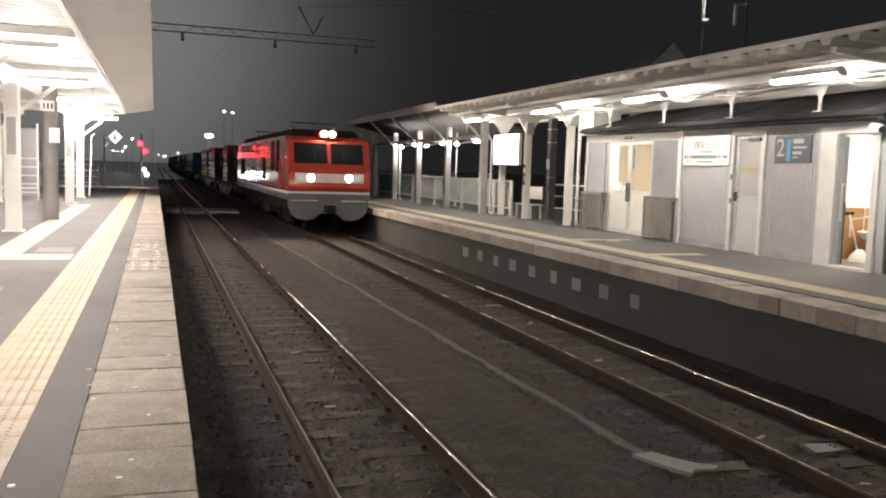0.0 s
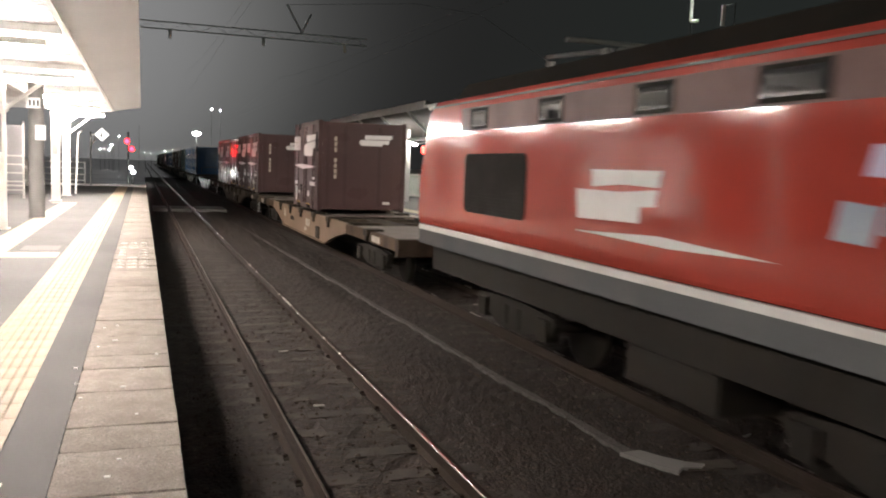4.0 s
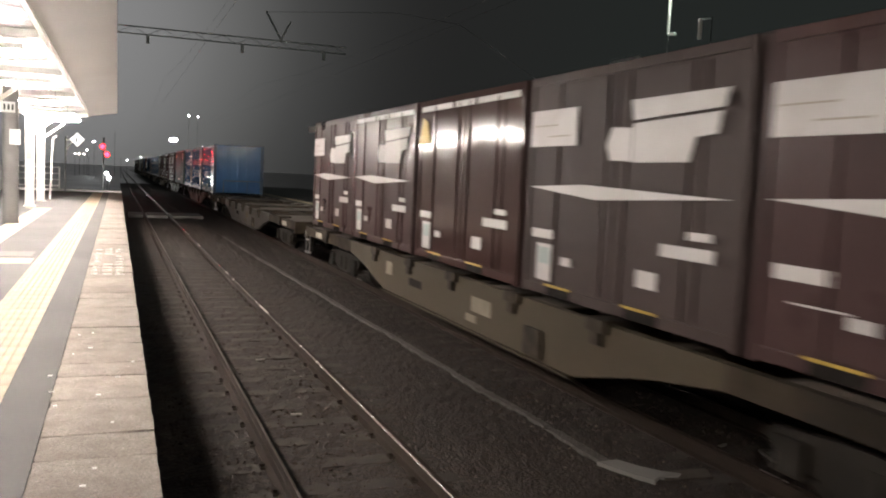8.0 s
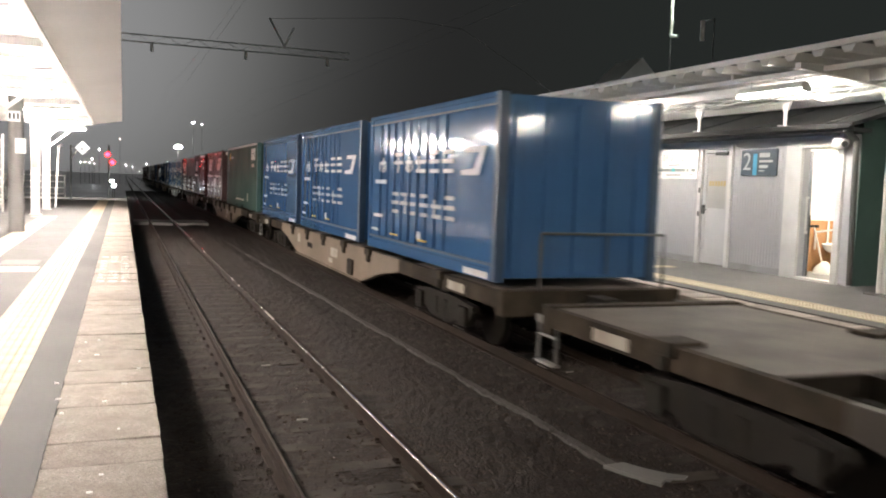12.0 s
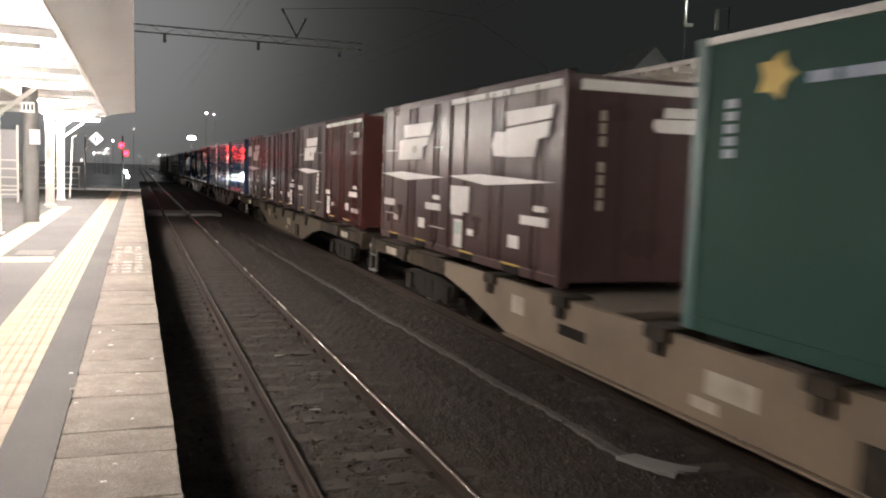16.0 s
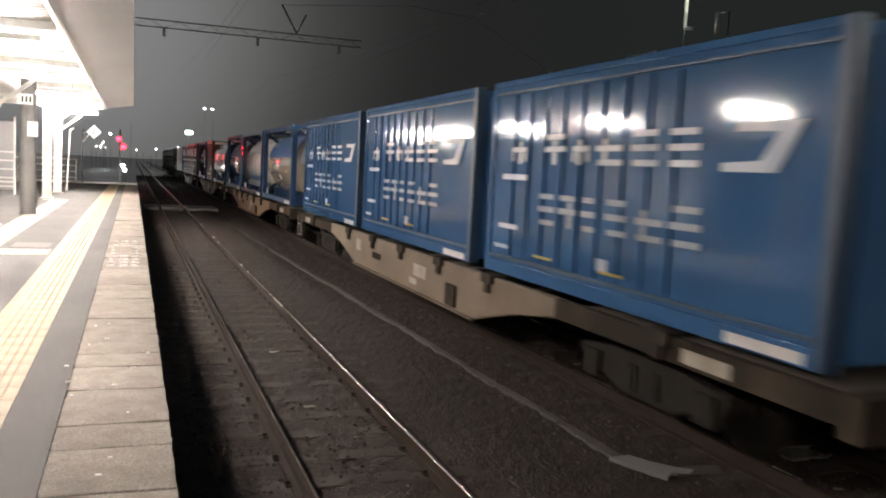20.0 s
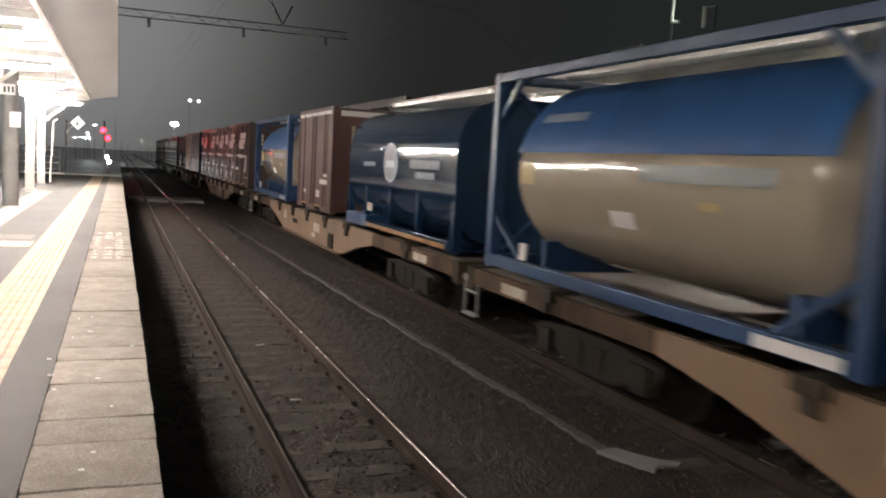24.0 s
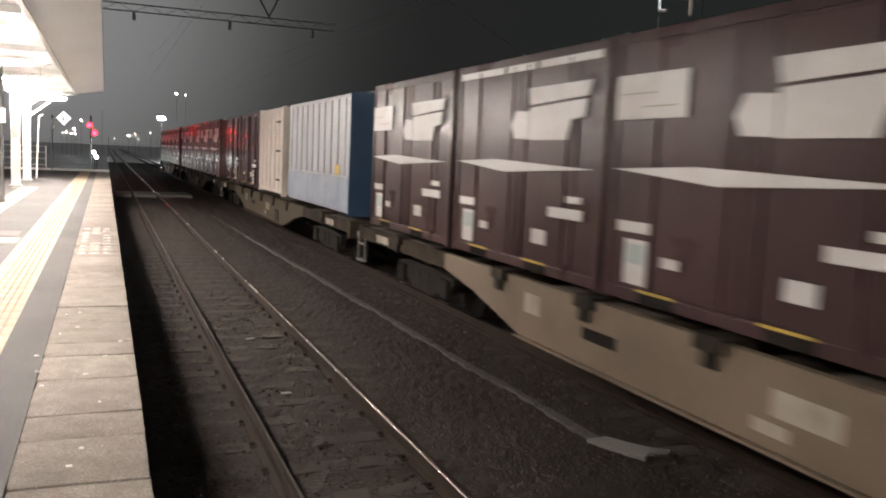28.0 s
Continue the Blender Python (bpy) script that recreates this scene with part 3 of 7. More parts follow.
# scraps lying on the track
plank = thing("loose_plank", "short pale brown plank lying beside the trough", "plank", "", (4.66, 5.92, -0.14))
bm = bmesh.new()
slab(bm, [(-0.27, -0.08), (0.20, -0.13), (0.27, 0.08), (-0.18, 0.11)], "z", -0.02, 0.008)
part("board", bm, M_PLANK, plank, "", 0.004)
tray = thing("broken_tray", "shallow pale plastic tray lying between the rails", "tray", "", (6.02, 6.11, -0.15))
bm = bmesh.new()
slab(bm, [(-0.31, -0.15), (0.20, -0.14), (0.31, 0.11), (-0.22, 0.17)], "z", 0.0, 0.012)
part("base", bm, M_CONC, tray)
for p, q in (((-0.31, -0.15), (0.20, -0.14)), ((0.20, -0.14), (0.31, 0.11)), ((0.31, 0.11), (-0.22, 0.17)), ((-0.22, 0.17), (-0.31, -0.15))):
    bm = bmesh.new()
    beam(bm, (*p, 0.024), (*q, 0.024), 0.02, 0.024)
    part("rim", bm, M_TROUGH, tray)
for x, y, w, turn in ((5.58, 6.54, 0.14, 20), (5.60, 5.27, 0.09, -30), (5.66, 9.86, 0.13, 10), (5.97, 14.4, 0.35, 5), (5.91, 12.6, 0.18, 40), (1.77, 11.07, 0.13, 15), (1.73, 8.46, 0.12, -10)):
    sc = thing("paper_scrap", "small pale crumpled scrap lying on the ballast", "litter", "scraps on the track", (x, y, -0.135))
    sc.rotation_euler = (0, 0, math.radians(turn))
    bm = bmesh.new()
    slab(bm, [(-w / 2, -0.02), (-w * 0.1, -0.03), (w / 2, -0.005), (w * 0.3, 0.02), (-w * 0.2, 0.008), (-w * 0.45, 0.022)], "z", -0.01, 0.002)
    part("sheet", bm, M_SCRAP, sc)


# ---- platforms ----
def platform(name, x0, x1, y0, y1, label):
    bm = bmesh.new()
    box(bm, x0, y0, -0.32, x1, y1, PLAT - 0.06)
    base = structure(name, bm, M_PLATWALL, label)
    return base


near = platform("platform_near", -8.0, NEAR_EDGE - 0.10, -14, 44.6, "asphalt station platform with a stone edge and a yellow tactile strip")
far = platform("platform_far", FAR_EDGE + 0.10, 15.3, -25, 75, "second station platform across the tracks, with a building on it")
bm = bmesh.new()
box(bm, -8.0, -14, PLAT - 0.06, -0.385, 44.6, PLAT)
part("asphalt_top", bm, M_ASPHALT, near, "dark grey worn asphalt")
bm = bmesh.new()
box(bm, FAR_EDGE + 0.62, -25, PLAT - 0.06, 15.3, 75, PLAT)
part("asphalt_top", bm, M_ASPHALT, far, "dark grey worn asphalt")

# pale patches on the far platform's face
for k in range(9):
    y = 11.6 + k * 0.98
    boxes("wall_plate", M_CONC, far, (FAR_EDGE + 0.088, y, 0.22, FAR_EDGE + 0.099, y + 0.26 + 0.04 * (k % 3), 0.44 + 0.02 * (k % 2)), label="pale patch on the platform wall")

# steel end kerb of the near platform, with a low white rail
bm = bmesh.new()
box(bm, -5.2, 44.6, -0.3, NEAR_EDGE, 44.9, PLAT + 0.10)
structure("platform_end_kerb", bm, M_WHITE, "white painted kerb at the platform end", 0.01)

# guide strips and plates set 5 mm proud
boxes("worn_guide_strip", M_TACWHITE, near, (-2.30, 13.5, PLAT, -1.86, 28.0, PLAT + 0.006), (-3.6, 12.85, PLAT, -1.14, 13.49, PLAT + 0.006), label="pale worn guide strip across the asphalt")
boxes("turning_plate", M_TACWHITE, near, (-2.55, 27.6, PLAT + 0.001, -2.305, 28.0, PLAT + 0.006))
boxes("manhole_lid", M_CONC, near, (-1.72, 13.75, PLAT, -1.2, 14.5, PLAT + 0.007), label="pale square inspection lid", edge=0.004)
boxes("drain_grate", M_DARKSTEEL, near, (-2.0, 9.6, PLAT, -1.55, 10.15, PLAT + 0.006))
boxes("branch_strip", M_TACWHITE, far, (8.62, 13.18, PLAT, 9.75, 13.48, PLAT + 0.006), (8.62, 16.25, PLAT, 10.1, 16.55, PLAT + 0.006), (9.3, 15.95, PLAT, 9.6, 16.245, PLAT + 0.006), label="pale tactile branch leading to a door")

# painted writing at the edge: unreadable, so plain strokes
rng = random.Random(3)
for k in range(10):
    y = 11.6 + 0.37 * k
    for x, w in ((-0.33, 0.10), (-0.20, 0.13), (-0.04, 0.12)):
        if rng.random() < 0.85:
            a, h = rng.uniform(0.2, 0.7) * w, rng.uniform(0.10, 0.17)
            boxes("painted_stroke", M_OLDPAINT, near, (x, y, PLAT + 0.002, x + w, y + 0.022, PLAT + 0.0075), (x + a, y + 0.0225, PLAT + 0.002, x + a + 0.018, y + h, PLAT + 0.0075),
                  (x + 0.01, y + h + 0.0005, PLAT + 0.002, x + w * rng.uniform(0.6, 1.0), y + h + 0.02, PLAT + 0.0075), label="worn white painted stroke")
for k in range(14):
    x, y = rng.uniform(-0.62, 0.1), rng.uniform(3.6, 9.0)
    boxes("paint_fleck", M_WHITE, near, (x, y, PLAT, x + rng.uniform(0.012, 0.035), y + rng.uniform(0.012, 0.03), PLAT + 0.0065))


# ---- near canopy ----
ROOF_Z = 4.05
canopy = thing("platform_canopy", "pale steel platform canopy with a ribbed ceiling and a wide eave", "canopy")
bm = bmesh.new()
out = []
k = 0
y = -12.0
while y < 33.4:                       # ribbed deck, ribs across the platform
    box(bm, -6.5, y, ROOF_Z + 0.02, -1.02, y + 0.10, ROOF_Z + 0.10)
    y += 0.2
box(bm, -6.5, -12, ROOF_Z + 0.10, -1.02, 33.5, ROOF_Z + 0.16)
part("roof_deck", bm, M_CEIL, canopy, "pale ribbed metal ceiling")
bm = bmesh.new()
slab(bm, [(-0.94, ROOF_Z - 0.01), (-0.07, ROOF_Z + 0.14), (-0.07, ROOF_Z + 0.22), (-0.94, ROOF_Z + 0.10)], "y", -12, 33.5)
part("eave_panel", bm, M_SOFFIT, canopy, "plain grey underside of the eave")
boxes("gutter", M_WHITE, canopy, (-1.02, -12, ROOF_Z - 0.04, -0.94, 33.5, ROOF_Z + 0.10), label="white painted gutter beam", edge=0.008)
boxes("edge_trim", M_SOFFIT, canopy, (-0.069, -12, ROOF_Z + 0.141, -0.052, 33.55, ROOF_Z + 0.24))
for y in (2.2, 7.4, 12.6, 17.8, 23.4, 29.0, 33.0):
    boxes("cross_beam", M_CEIL, canopy, (-6.4, y - 0.07, ROOF_Z - 0.09, -1.03, y + 0.07, ROOF_Z + 0.018), edge=0.006)
for x in (-2.55, -4.6):
    boxes("purlin", M_CEIL, canopy, (x - 0.06, -12, ROOF_Z - 0.34, x + 0.06, 33.4, ROOF_Z - 0.095), edge=0.006)


def canopy_post(name, x, y, w, material, label, top):
    p = thing(name, label, "post", "posts of the near canopy", (x, y, PLAT))
    h = top - PLAT
    bm = bmesh.new()
    t = w * 0.5
    box(bm, -t, -t, 0, t, -t + 0.02, h)
    box(bm, -t, t - 0.02, 0, t, t, h)
    box(bm, -0.02, -t + 0.0205, 0, 0.02, t - 0.0205, h)
    part("shaft", bm, material, p)
    boxes("base_plate", material, p, (-t - 0.05, -t - 0.05, 0, t + 0.05, t + 0.05, 0.02))
    bm = bmesh.new()
    beam(bm, (0.1, 0, h - 0.55), (0.75, 0, h - 0.02), 0.07, 0.07)
    part("knee_brace", bm, material, p)
    return p


for y in (7.4, 12.6, 17.8, 29.0, 33.0):
    q = canopy_post("canopy_post", -2.55, y, 0.25, M_WHITE, "white painted steel canopy post", ROOF_Z - 0.34)
    boxes("notice_plate", M_STEELGREY, q, (-0.08, -0.14, 1.45, 0.08, -0.126, 2.15), label="narrow grey notice with unreadable print")
for y in (17.8, 23.4, 29.0):
    canopy_post("canopy_post", -4.6, y, 0.25, M_WHITE, "white painted steel canopy post at the back of the platform", ROOF_Z - 0.34)
q = thing("dark_pole", "dark grey concrete overhead-line pole through the canopy", "pole", "", (-2.25, 21.1, PLAT))
bm = bmesh.new()
lathe(bm, [(0, 0.19), (0.05, 0.17), (3.2, 0.16)], 20, (0, 0, 0), "z")
part("shaft", bm, M_POLEGREY, q)
boxes("number_plate_board", M_SIGNWHITE, q, (-0.17, -0.20, 2.45, 0.11, -0.185, 2.68))
for k in range(3):
    boxes("plate_bar", M_INK, q, (-0.12 + 0.08 * k, -0.206, 2.50, -0.08 + 0.08 * k, -0.2005, 2.63))
boxes("notice", M_SIGNWHITE, q, (0.0, -0.20, 1.75, 0.22, -0.185, 2.08), edge=0.005)


def tube_lamp(name, label, group, centre, axis, length, tubes=1, lit=M_TUBE, drop=0.21, shade=False):
    q = thing(name, label, "lamp", group, centre)
    a, b = ((-length / 2, 0, 0), (length / 2, 0, 0)) if axis == "x" else ((0, -length / 2, 0), (0, length / 2, 0))
    bm = bmesh.new()
    if axis == "x":
        slab(bm, [(-0.11, 0.05), (0.11, 0.05), (0.05, 0.12), (-0.05, 0.12)], "x", -length / 2 - 0.03, length / 2 + 0.03)
    else:
        slab(bm, [(-0.11, 0.05), (0.11, 0.05), (0.05, 0.12), (-0.05, 0.12)], "y", -length / 2 - 0.03, length / 2 + 0.03)
    part("housing", bm, M_WHITE, q, "white enamelled housing")
    if shade:                     # trough reflector that keeps the light off the roof
        bm = bmesh.new()
        hw = 0.085 if tubes == 1 else 0.115
        slab(bm, [(-hw, 0.029), (-0.06, 0.044), (0.06, 0.044), (hw, 0.029), (hw + 0.001, 0.034), (0.062, 0.0495), (-0.062, 0.0495), (-hw - 0.001, 0.034)], axis, -length / 2 - 0.05, length / 2 + 0.05)
        part("reflector", bm, M_WHITE, q, "white trough reflector")
        for e in (-1, 1):
            c = e * (length / 2 + 0.06)
            boxes("end_cap", M_WHITE, q, (c - 0.009, -hw, 0.025, c + 0.009, hw, 0.05) if axis == "x" else (-hw, c - 0.009, -0.02, hw, c + 0.009, 0.05))
    for k in range(tubes):
        off = (k - (tubes - 1) / 2) * 0.09
        d = Vector((0, off, 0.0) if axis == "x" else (off, 0, 0.0))
        bars("tube", lit, q, 0.030, (Vector(a) + d, Vector(b) + d), label="lit white fluorescent tube", n=12)
    for e in (a, b):
        s = Vector(e) * 0.72
        bars("hanger", M_STEELGREY, q, 0.008, (s + Vector((0, 0, 0.12)), s + Vector((0, 0, drop))), n=6)
    return q


for y in (-2.9, 7.4, 12.85, 18.1, 23.15, 28.7, 32.6):
    tube_lamp("platform_lamp", "twin fluorescent tube lamp glowing white under the canopy", "lamps of the near canopy", (-2.0, y, 3.78), "x", 1.45, 2, drop=0.29, shade=True)

# loose cables under the canopy
for y0 in (7.9, 13.0, 17.9, 23.2):
    bm = bmesh.new()
    pts = [Vector((-2.5 + 1.5 * u, y0 + 0.8 * u, 3.83 - 0.10 * math.sin(math.pi * u))) for u in np.linspace(0, 1, 9)]
    hose(bm, pts, 0.012)
    part("cable", bm, M_STEELGREY, canopy, "drooping pale cable")


def rail_fence(name, x0, y0, x1, y1, label, height=1.1, rails=3, pickets=0.0, z=PLAT, post=1.6):
    f = thing(name, label, "fence", "", (x0, y0, z))
    d = Vector((x1 - x0, y1 - y0, 0))
    n = max(1, round(d.length / post))
    for k in range(n + 1):
        c = d * (k / n)
        boxes("post", M_WHITE, f, (c.x - 0.03, c.y - 0.03, 0, c.x + 0.03, c.y + 0.03, height + 0.02))
    for k in range(rails):
        h = height * (k + 1) / rails - 0.02 if not pickets else (0.12, height - 0.04)[k]
        bm = bmesh.new()
        beam(bm, (0, 0, h), (d.x, d.y, h), 0.04, 0.045)
        part("rail", bm, M_WHITE, f)
    if pickets:
        m = int(d.length / pickets)
        for k in range(1, m):
            c = d * (k / m)
            boxes("picket", M_WHITE, f, (c.x - 0.014, c.y - 0.018, 0.14, c.x + 0.014, c.y + 0.018, height - 0.06))
    return f


rail_fence("railing", -4.9, 24.0, -4.9, 44.0, "white tubular railing at the back of the platform", 1.15, 4)
rail_fence("railing", -4.9, 44.2, -2.6, 44.2, "white tubular railing at the platform end", 1.15, 4)
rail_fence("railing", -4.45, 30.4, -3.62, 30.4, "short white tubular railing before the wind screen", 1.38, 5, post=0.9)
cross = thing("wind_screen", "pale grey sheet wind screen standing across the platform", "screen", "", (-6.6, 30.75, PLAT))
for k in range(3):
    boxes("panel", M_SCREEN, cross, (k * 0.98 + 0.03, -0.02, 0.12, k * 0.98 + 0.95, 0.02, 2.35), edge=0.005)
    boxes("post", M_WHITE, cross, (k * 0.98 - 0.03, -0.04, 0, k * 0.98 + 0.029, 0.04, 2.5))
boxes("post", M_WHITE, cross, (2.91, -0.04, 0, 2.97, 0.04, 2.5))
boxes("sill_bar", M_WHITE, cross, (0.0, -0.06, 0.36, 2.94, -0.021, 0.42))
wind = thing("wind_screen", "pale panelled wind screen at the back of the platform", "screen", "", (-4.75, 18.5, PLAT))
for k in range(3):
    boxes("panel", M_SOFFIT, wind, (-0.03, k * 1.8 + 0.03, 0.25, 0.03, k * 1.8 + 1.77, 2.5), edge=0.005)
    boxes("post", M_WHITE, wind, (-0.05, k * 1.8 - 0.03, 0, 0.05, k * 1.8 + 0.029, 2.6))
boxes("bench_rail", M_WHITE, wind, (0.04, 0.1, 0.42, 0.36, 5.2, 0.48))
pole = thing("bent_rod", "thin white leaning rod standing on the platform", "rod", "", (-2.37, 34.7, PLAT))
bars("rod", M_WHITE, pole, 0.035, ((0, 0, 0), (0.10, 0.02, 2.28)), ((0.10, 0.02, 2.28), (0.24, 0.02, 2.36)))

# stop marker past the canopy: a white diamond board on a bracket
mk = thing("stop_marker", "white diamond stop marker on a bracket pole", "sign", "", (-2.30, 43.6, PLAT))
bars("pole", M_STEELGREY, mk, 0.04, ((0, 0, 0), (0, 0, 2.6)))
bars("arm", M_WHITE, mk, 0.03, ((0, 0, 2.45), (0.42, 0, 2.47)), ((0, 0, 1.95), (0.30, 0, 2.40)))
bm = bmesh.new()
slab(bm, [(0.18, 2.48), (0.50, 2.16), (0.82, 2.48), (0.50, 2.80)], "y", -0.05, -0.03)
brd = part("board", bm, M_LIGHTBOX, mk, "lit white diamond board")
boxes("board_mark", M_INK, brd, (0.44, -0.056, 2.34, 0.50, -0.051, 2.62), (0.40, -0.056, 2.40, 0.60, -0.051, 2.44))

# ---- building on the far platform ----
WX, WY0, WY1, WTOP = 10.90, 10.30, 20.15, 3.36      # front wall plane, ends, top
OPEN = [(10.60, 11.36, 2.24), (13.24, 14.02, 2.28), (17.02, 19.02, 2.26)]   # toilet, staff door, waiting room (y0, y1, height)
house = thing("station_building", "small grey ribbed-metal station building with a waiting room and a toilet", "building")
cuts = sorted(OPEN)
spans, y = [], WY0
for a, b, h in cuts:
    spans.append((y, a, PLAT, WTOP))
    spans.append((a, b, PLAT + h, WTOP))
    y = b
spans.append((y, WY1, PLAT, WTOP))
for a, b, z0, z1 in spans:
    boxes("front_wall", M_CLAD, house, (WX, a, z0, WX + 0.12, b, z1), label="grey metal-clad front wall")
# ribs of the cladding
bm = bmesh.new()
y = 11.78
while y < 15.7:
    if not 13.12 < y + 0.02 < 14.14:
        box(bm, WX - 0.012, y, PLAT + 0.14, WX - 0.001, y + 0.035, WTOP - 0.02)
    y += 0.075
ribs = part("cladding_ribs", bm, M_CLAD, house, "vertical ribs of the grey cladding")
tagged(ribs, kind="stuff")
boxes("plinth", M_STEELGREY, house, (WX - 0.02, 11.76, PLAT, WX - 0.001, 13.1, PLAT + 0.12))
boxes("plinth", M_STEELGREY, house, (WX - 0.02, 14.16, PLAT, WX - 0.001, 15.78, PLAT + 0.12), label="low grey plinth")
boxes("end_wall", M_GREENWALL, house, (WX + 0.121, WY0 - 0.02, PLAT, 13.9, WY0 + 0.1, WTOP + 0.25), label="dark green sheet end wall")
boxes("end_wall", M_GREENWALL, house, (WX + 0.121, WY1 - 0.1, PLAT, 13.9, WY1, WTOP + 0.25))
boxes("back_wall", M_CLAD, house, (13.78, WY0 + 0.101, PLAT, 13.9, WY1 - 0.101, WTOP))
boxes("inner_ceiling", M_TOILETWALL, house, (WX + 0.121, WY0 + 0.101, 3.30, 13.779, WY1 - 0.101, 3.355))
boxes("inner_floor", M_CONC, house, (WX + 0.0, WY0 + 0.101, PLAT + 0.001, 13.779, WY1 - 0.101, PLAT + 0.02))
boxes("partition", M_TOILETWALL, house, (WX + 0.121, 12.3, PLAT + 0.021, 13.779, 12.4, 3.299))
boxes("partition", M_TOILETWALL, house, (WX + 0.121, 15.9, PLAT + 0.021, 13.779, 16.0, 3.299))
# roof with an eave gutter
bm = bmesh.new()
slab(bm, [(10.42, 3.44), (10.42, 3.50), (12.2, 4.02), (14.2, 3.50), (14.2, 3.44), (12.2, 3.94)], "y", 9.95, 19.55)
part("roof", bm, M_ROOF, house, "dark low-pitched metal roof", 0.004)
for k in range(6):
    y = 10.5 + k * 1.7
    bm = bmesh.new()
    beam(bm, (10.44, y, 3.515), (12.18, y, 4.027), 0.02, 0.016)
    part("roof_seam", bm, M_ROOF, house)
bm = bmesh.new()
slab(bm, [(10.32, 3.41), (10.41, 3.39), (10.415, 3.50), (10.39, 3.50), (10.38, 3.43), (10.33, 3.44)], "y", 9.9, 19.6)
part("eave_gutter", bm, M_INK, house, "dark gutter along the eave")
boxes("eave_soffit", M_ROOF, house, (10.43, 10.0, 3.37, WX - 0.001, 19.5, 3.435))
bars("downpipe", M_DARKSTEEL, house, 0.045, ((10.40, 10.05, 3.40), (10.72, 10.12, 3.25)), ((10.72, 10.12, 3.25), (10.82, 10.16, 0.95)))
boxes("parapet_box", M_WHITE, house, (10.6, 19.35, 3.36, 11.4, 20.10, 3.98), label="white box head at the wall's end", edge=0.01)

# waiting room front: side panels, header, sliding glass doors
wr = thing("door_1", "aluminium sliding glass doors of a lit waiting room, closed", "door", "", (WX, 0, PLAT), "structure")
boxes("corner_post", M_WHITE, wr, (-0.06, 15.78, 0, 0.0, 15.92, 2.44), label="pale corner post of the wall")
boxes("side_panel", M_PANELGREY, wr, (-0.03, 15.98, 0.05, -0.001, 16.92, 2.26), label="plain grey fixed panel", edge=0.006)
boxes("side_panel", M_PANELGREY, wr, (-0.03, 19.12, 0.05, -0.001, 20.02, 2.26), label="plain grey fixed panel", edge=0.006)
boxes("header", M_WHITE, wr, (-0.05, 15.93, 2.265, -0.001, 20.12, 2.42), label="pale aluminium header")
boxes("sensor", M_STEELGREY, wr, (-0.10, 17.85, 2.30, -0.051, 18.15, 2.37), label="small door sensor", edge=0.01)
boxes("end_post", M_WHITE, wr, (-0.05, 20.03, 0, -0.001, 20.14, 2.264))
for y0, y1 in ((17.03, 18.01), (18.03, 19.01)):
    leaf = boxes("door_leaf", M_ALU, wr, (0.02, y0, 0.0, 0.06, y0 + 0.07, 2.25), (0.02, y1 - 0.07, 0.0, 0.06, y1, 2.25), (0.02, y0 + 0.071, 2.17, 0.06, y1 - 0.071, 2.25),
                 (0.02, y0 + 0.071, 0.0, 0.06, y1 - 0.071, 0.14), (0.02, y0 + 0.071, 1.0, 0.06, y1 - 0.071, 1.08), label="sliding leaf with an aluminium frame")
    up = boxes("upper_pane", M_GLASS, leaf, (0.035, y0 + 0.071, 1.081, 0.042, y1 - 0.071, 2.169))
    lo = boxes("lower_pane", M_FROST, leaf, (0.035, y0 + 0.071, 0.141, 0.042, y1 - 0.071, 0.999), label="frosted lower pane")
    up.visible_shadow = lo.visible_shadow = False
boxes("privacy_film", M_FROST, wr, (0.028, 18.56, 1.082, 0.0345, 18.93, 2.168), label="white privacy film on half the pane")
boxes("pull_handle", M_DARKSTEEL, wr, (-0.01, 17.93, 0.80, 0.015, 17.99, 1.25), (-0.01, 18.05, 0.80, 0.015, 18.11, 1.25), edge=0.005)
boxes("green_sticker", M_TEALINK, wr, (0.012, 17.80, 1.60, 0.018, 17.87, 2.10), label="narrow green door sticker")
# inside the waiting room
room = thing("waiting_room_lining", "warm beige lining of the waiting room", "wall lining", "", (0, 0, PLAT))
boxes("back_lining", M_WARMWALL, room, (13.70, 16.05, 0.021, 13.775, 20.0, 2.37))
boxes("side_lining", M_WARMWALL, room, (WX + 0.13, 16.001, 0.021, 13.69, 16.03, 2.37))
boxes("side_lining", M_WARMWALL, room, (WX + 0.13, 20.02, 0.021, 13.69, 20.045, 2.37))
bench = thing("waiting_bench", "pale plastic bench seats in the waiting room", "bench", "", (13.2, 16.6, PLAT + 0.02))
for k in range(5):
    boxes("seat", M_SIGNWHITE, bench, (-0.22, k * 0.6, 0.38, 0.22, k * 0.6 + 0.46, 0.43), (0.18, k * 0.6, 0.431, 0.23, k * 0.6 + 0.46, 0.80), edge=0.01)
boxes("bench_frame", M_DARKSTEEL, bench, (-0.05, 0, 0.30, 0.05, 2.9, 0.379), (-0.2, 0.2, 0, 0.2, 0.26, 0.299), (-0.2, 2.6, 0, 0.2, 2.66, 0.299))
lamp = thing("room_lamp", "warm ceiling lamp inside the waiting room", "lamp", "", (12.2, 18.0, 3.28))
boxes("diffuser", M_ROOMLAMP, lamp, (-0.15, -0.6, -0.06, 0.15, 0.6, 0.0), edge=0.01)

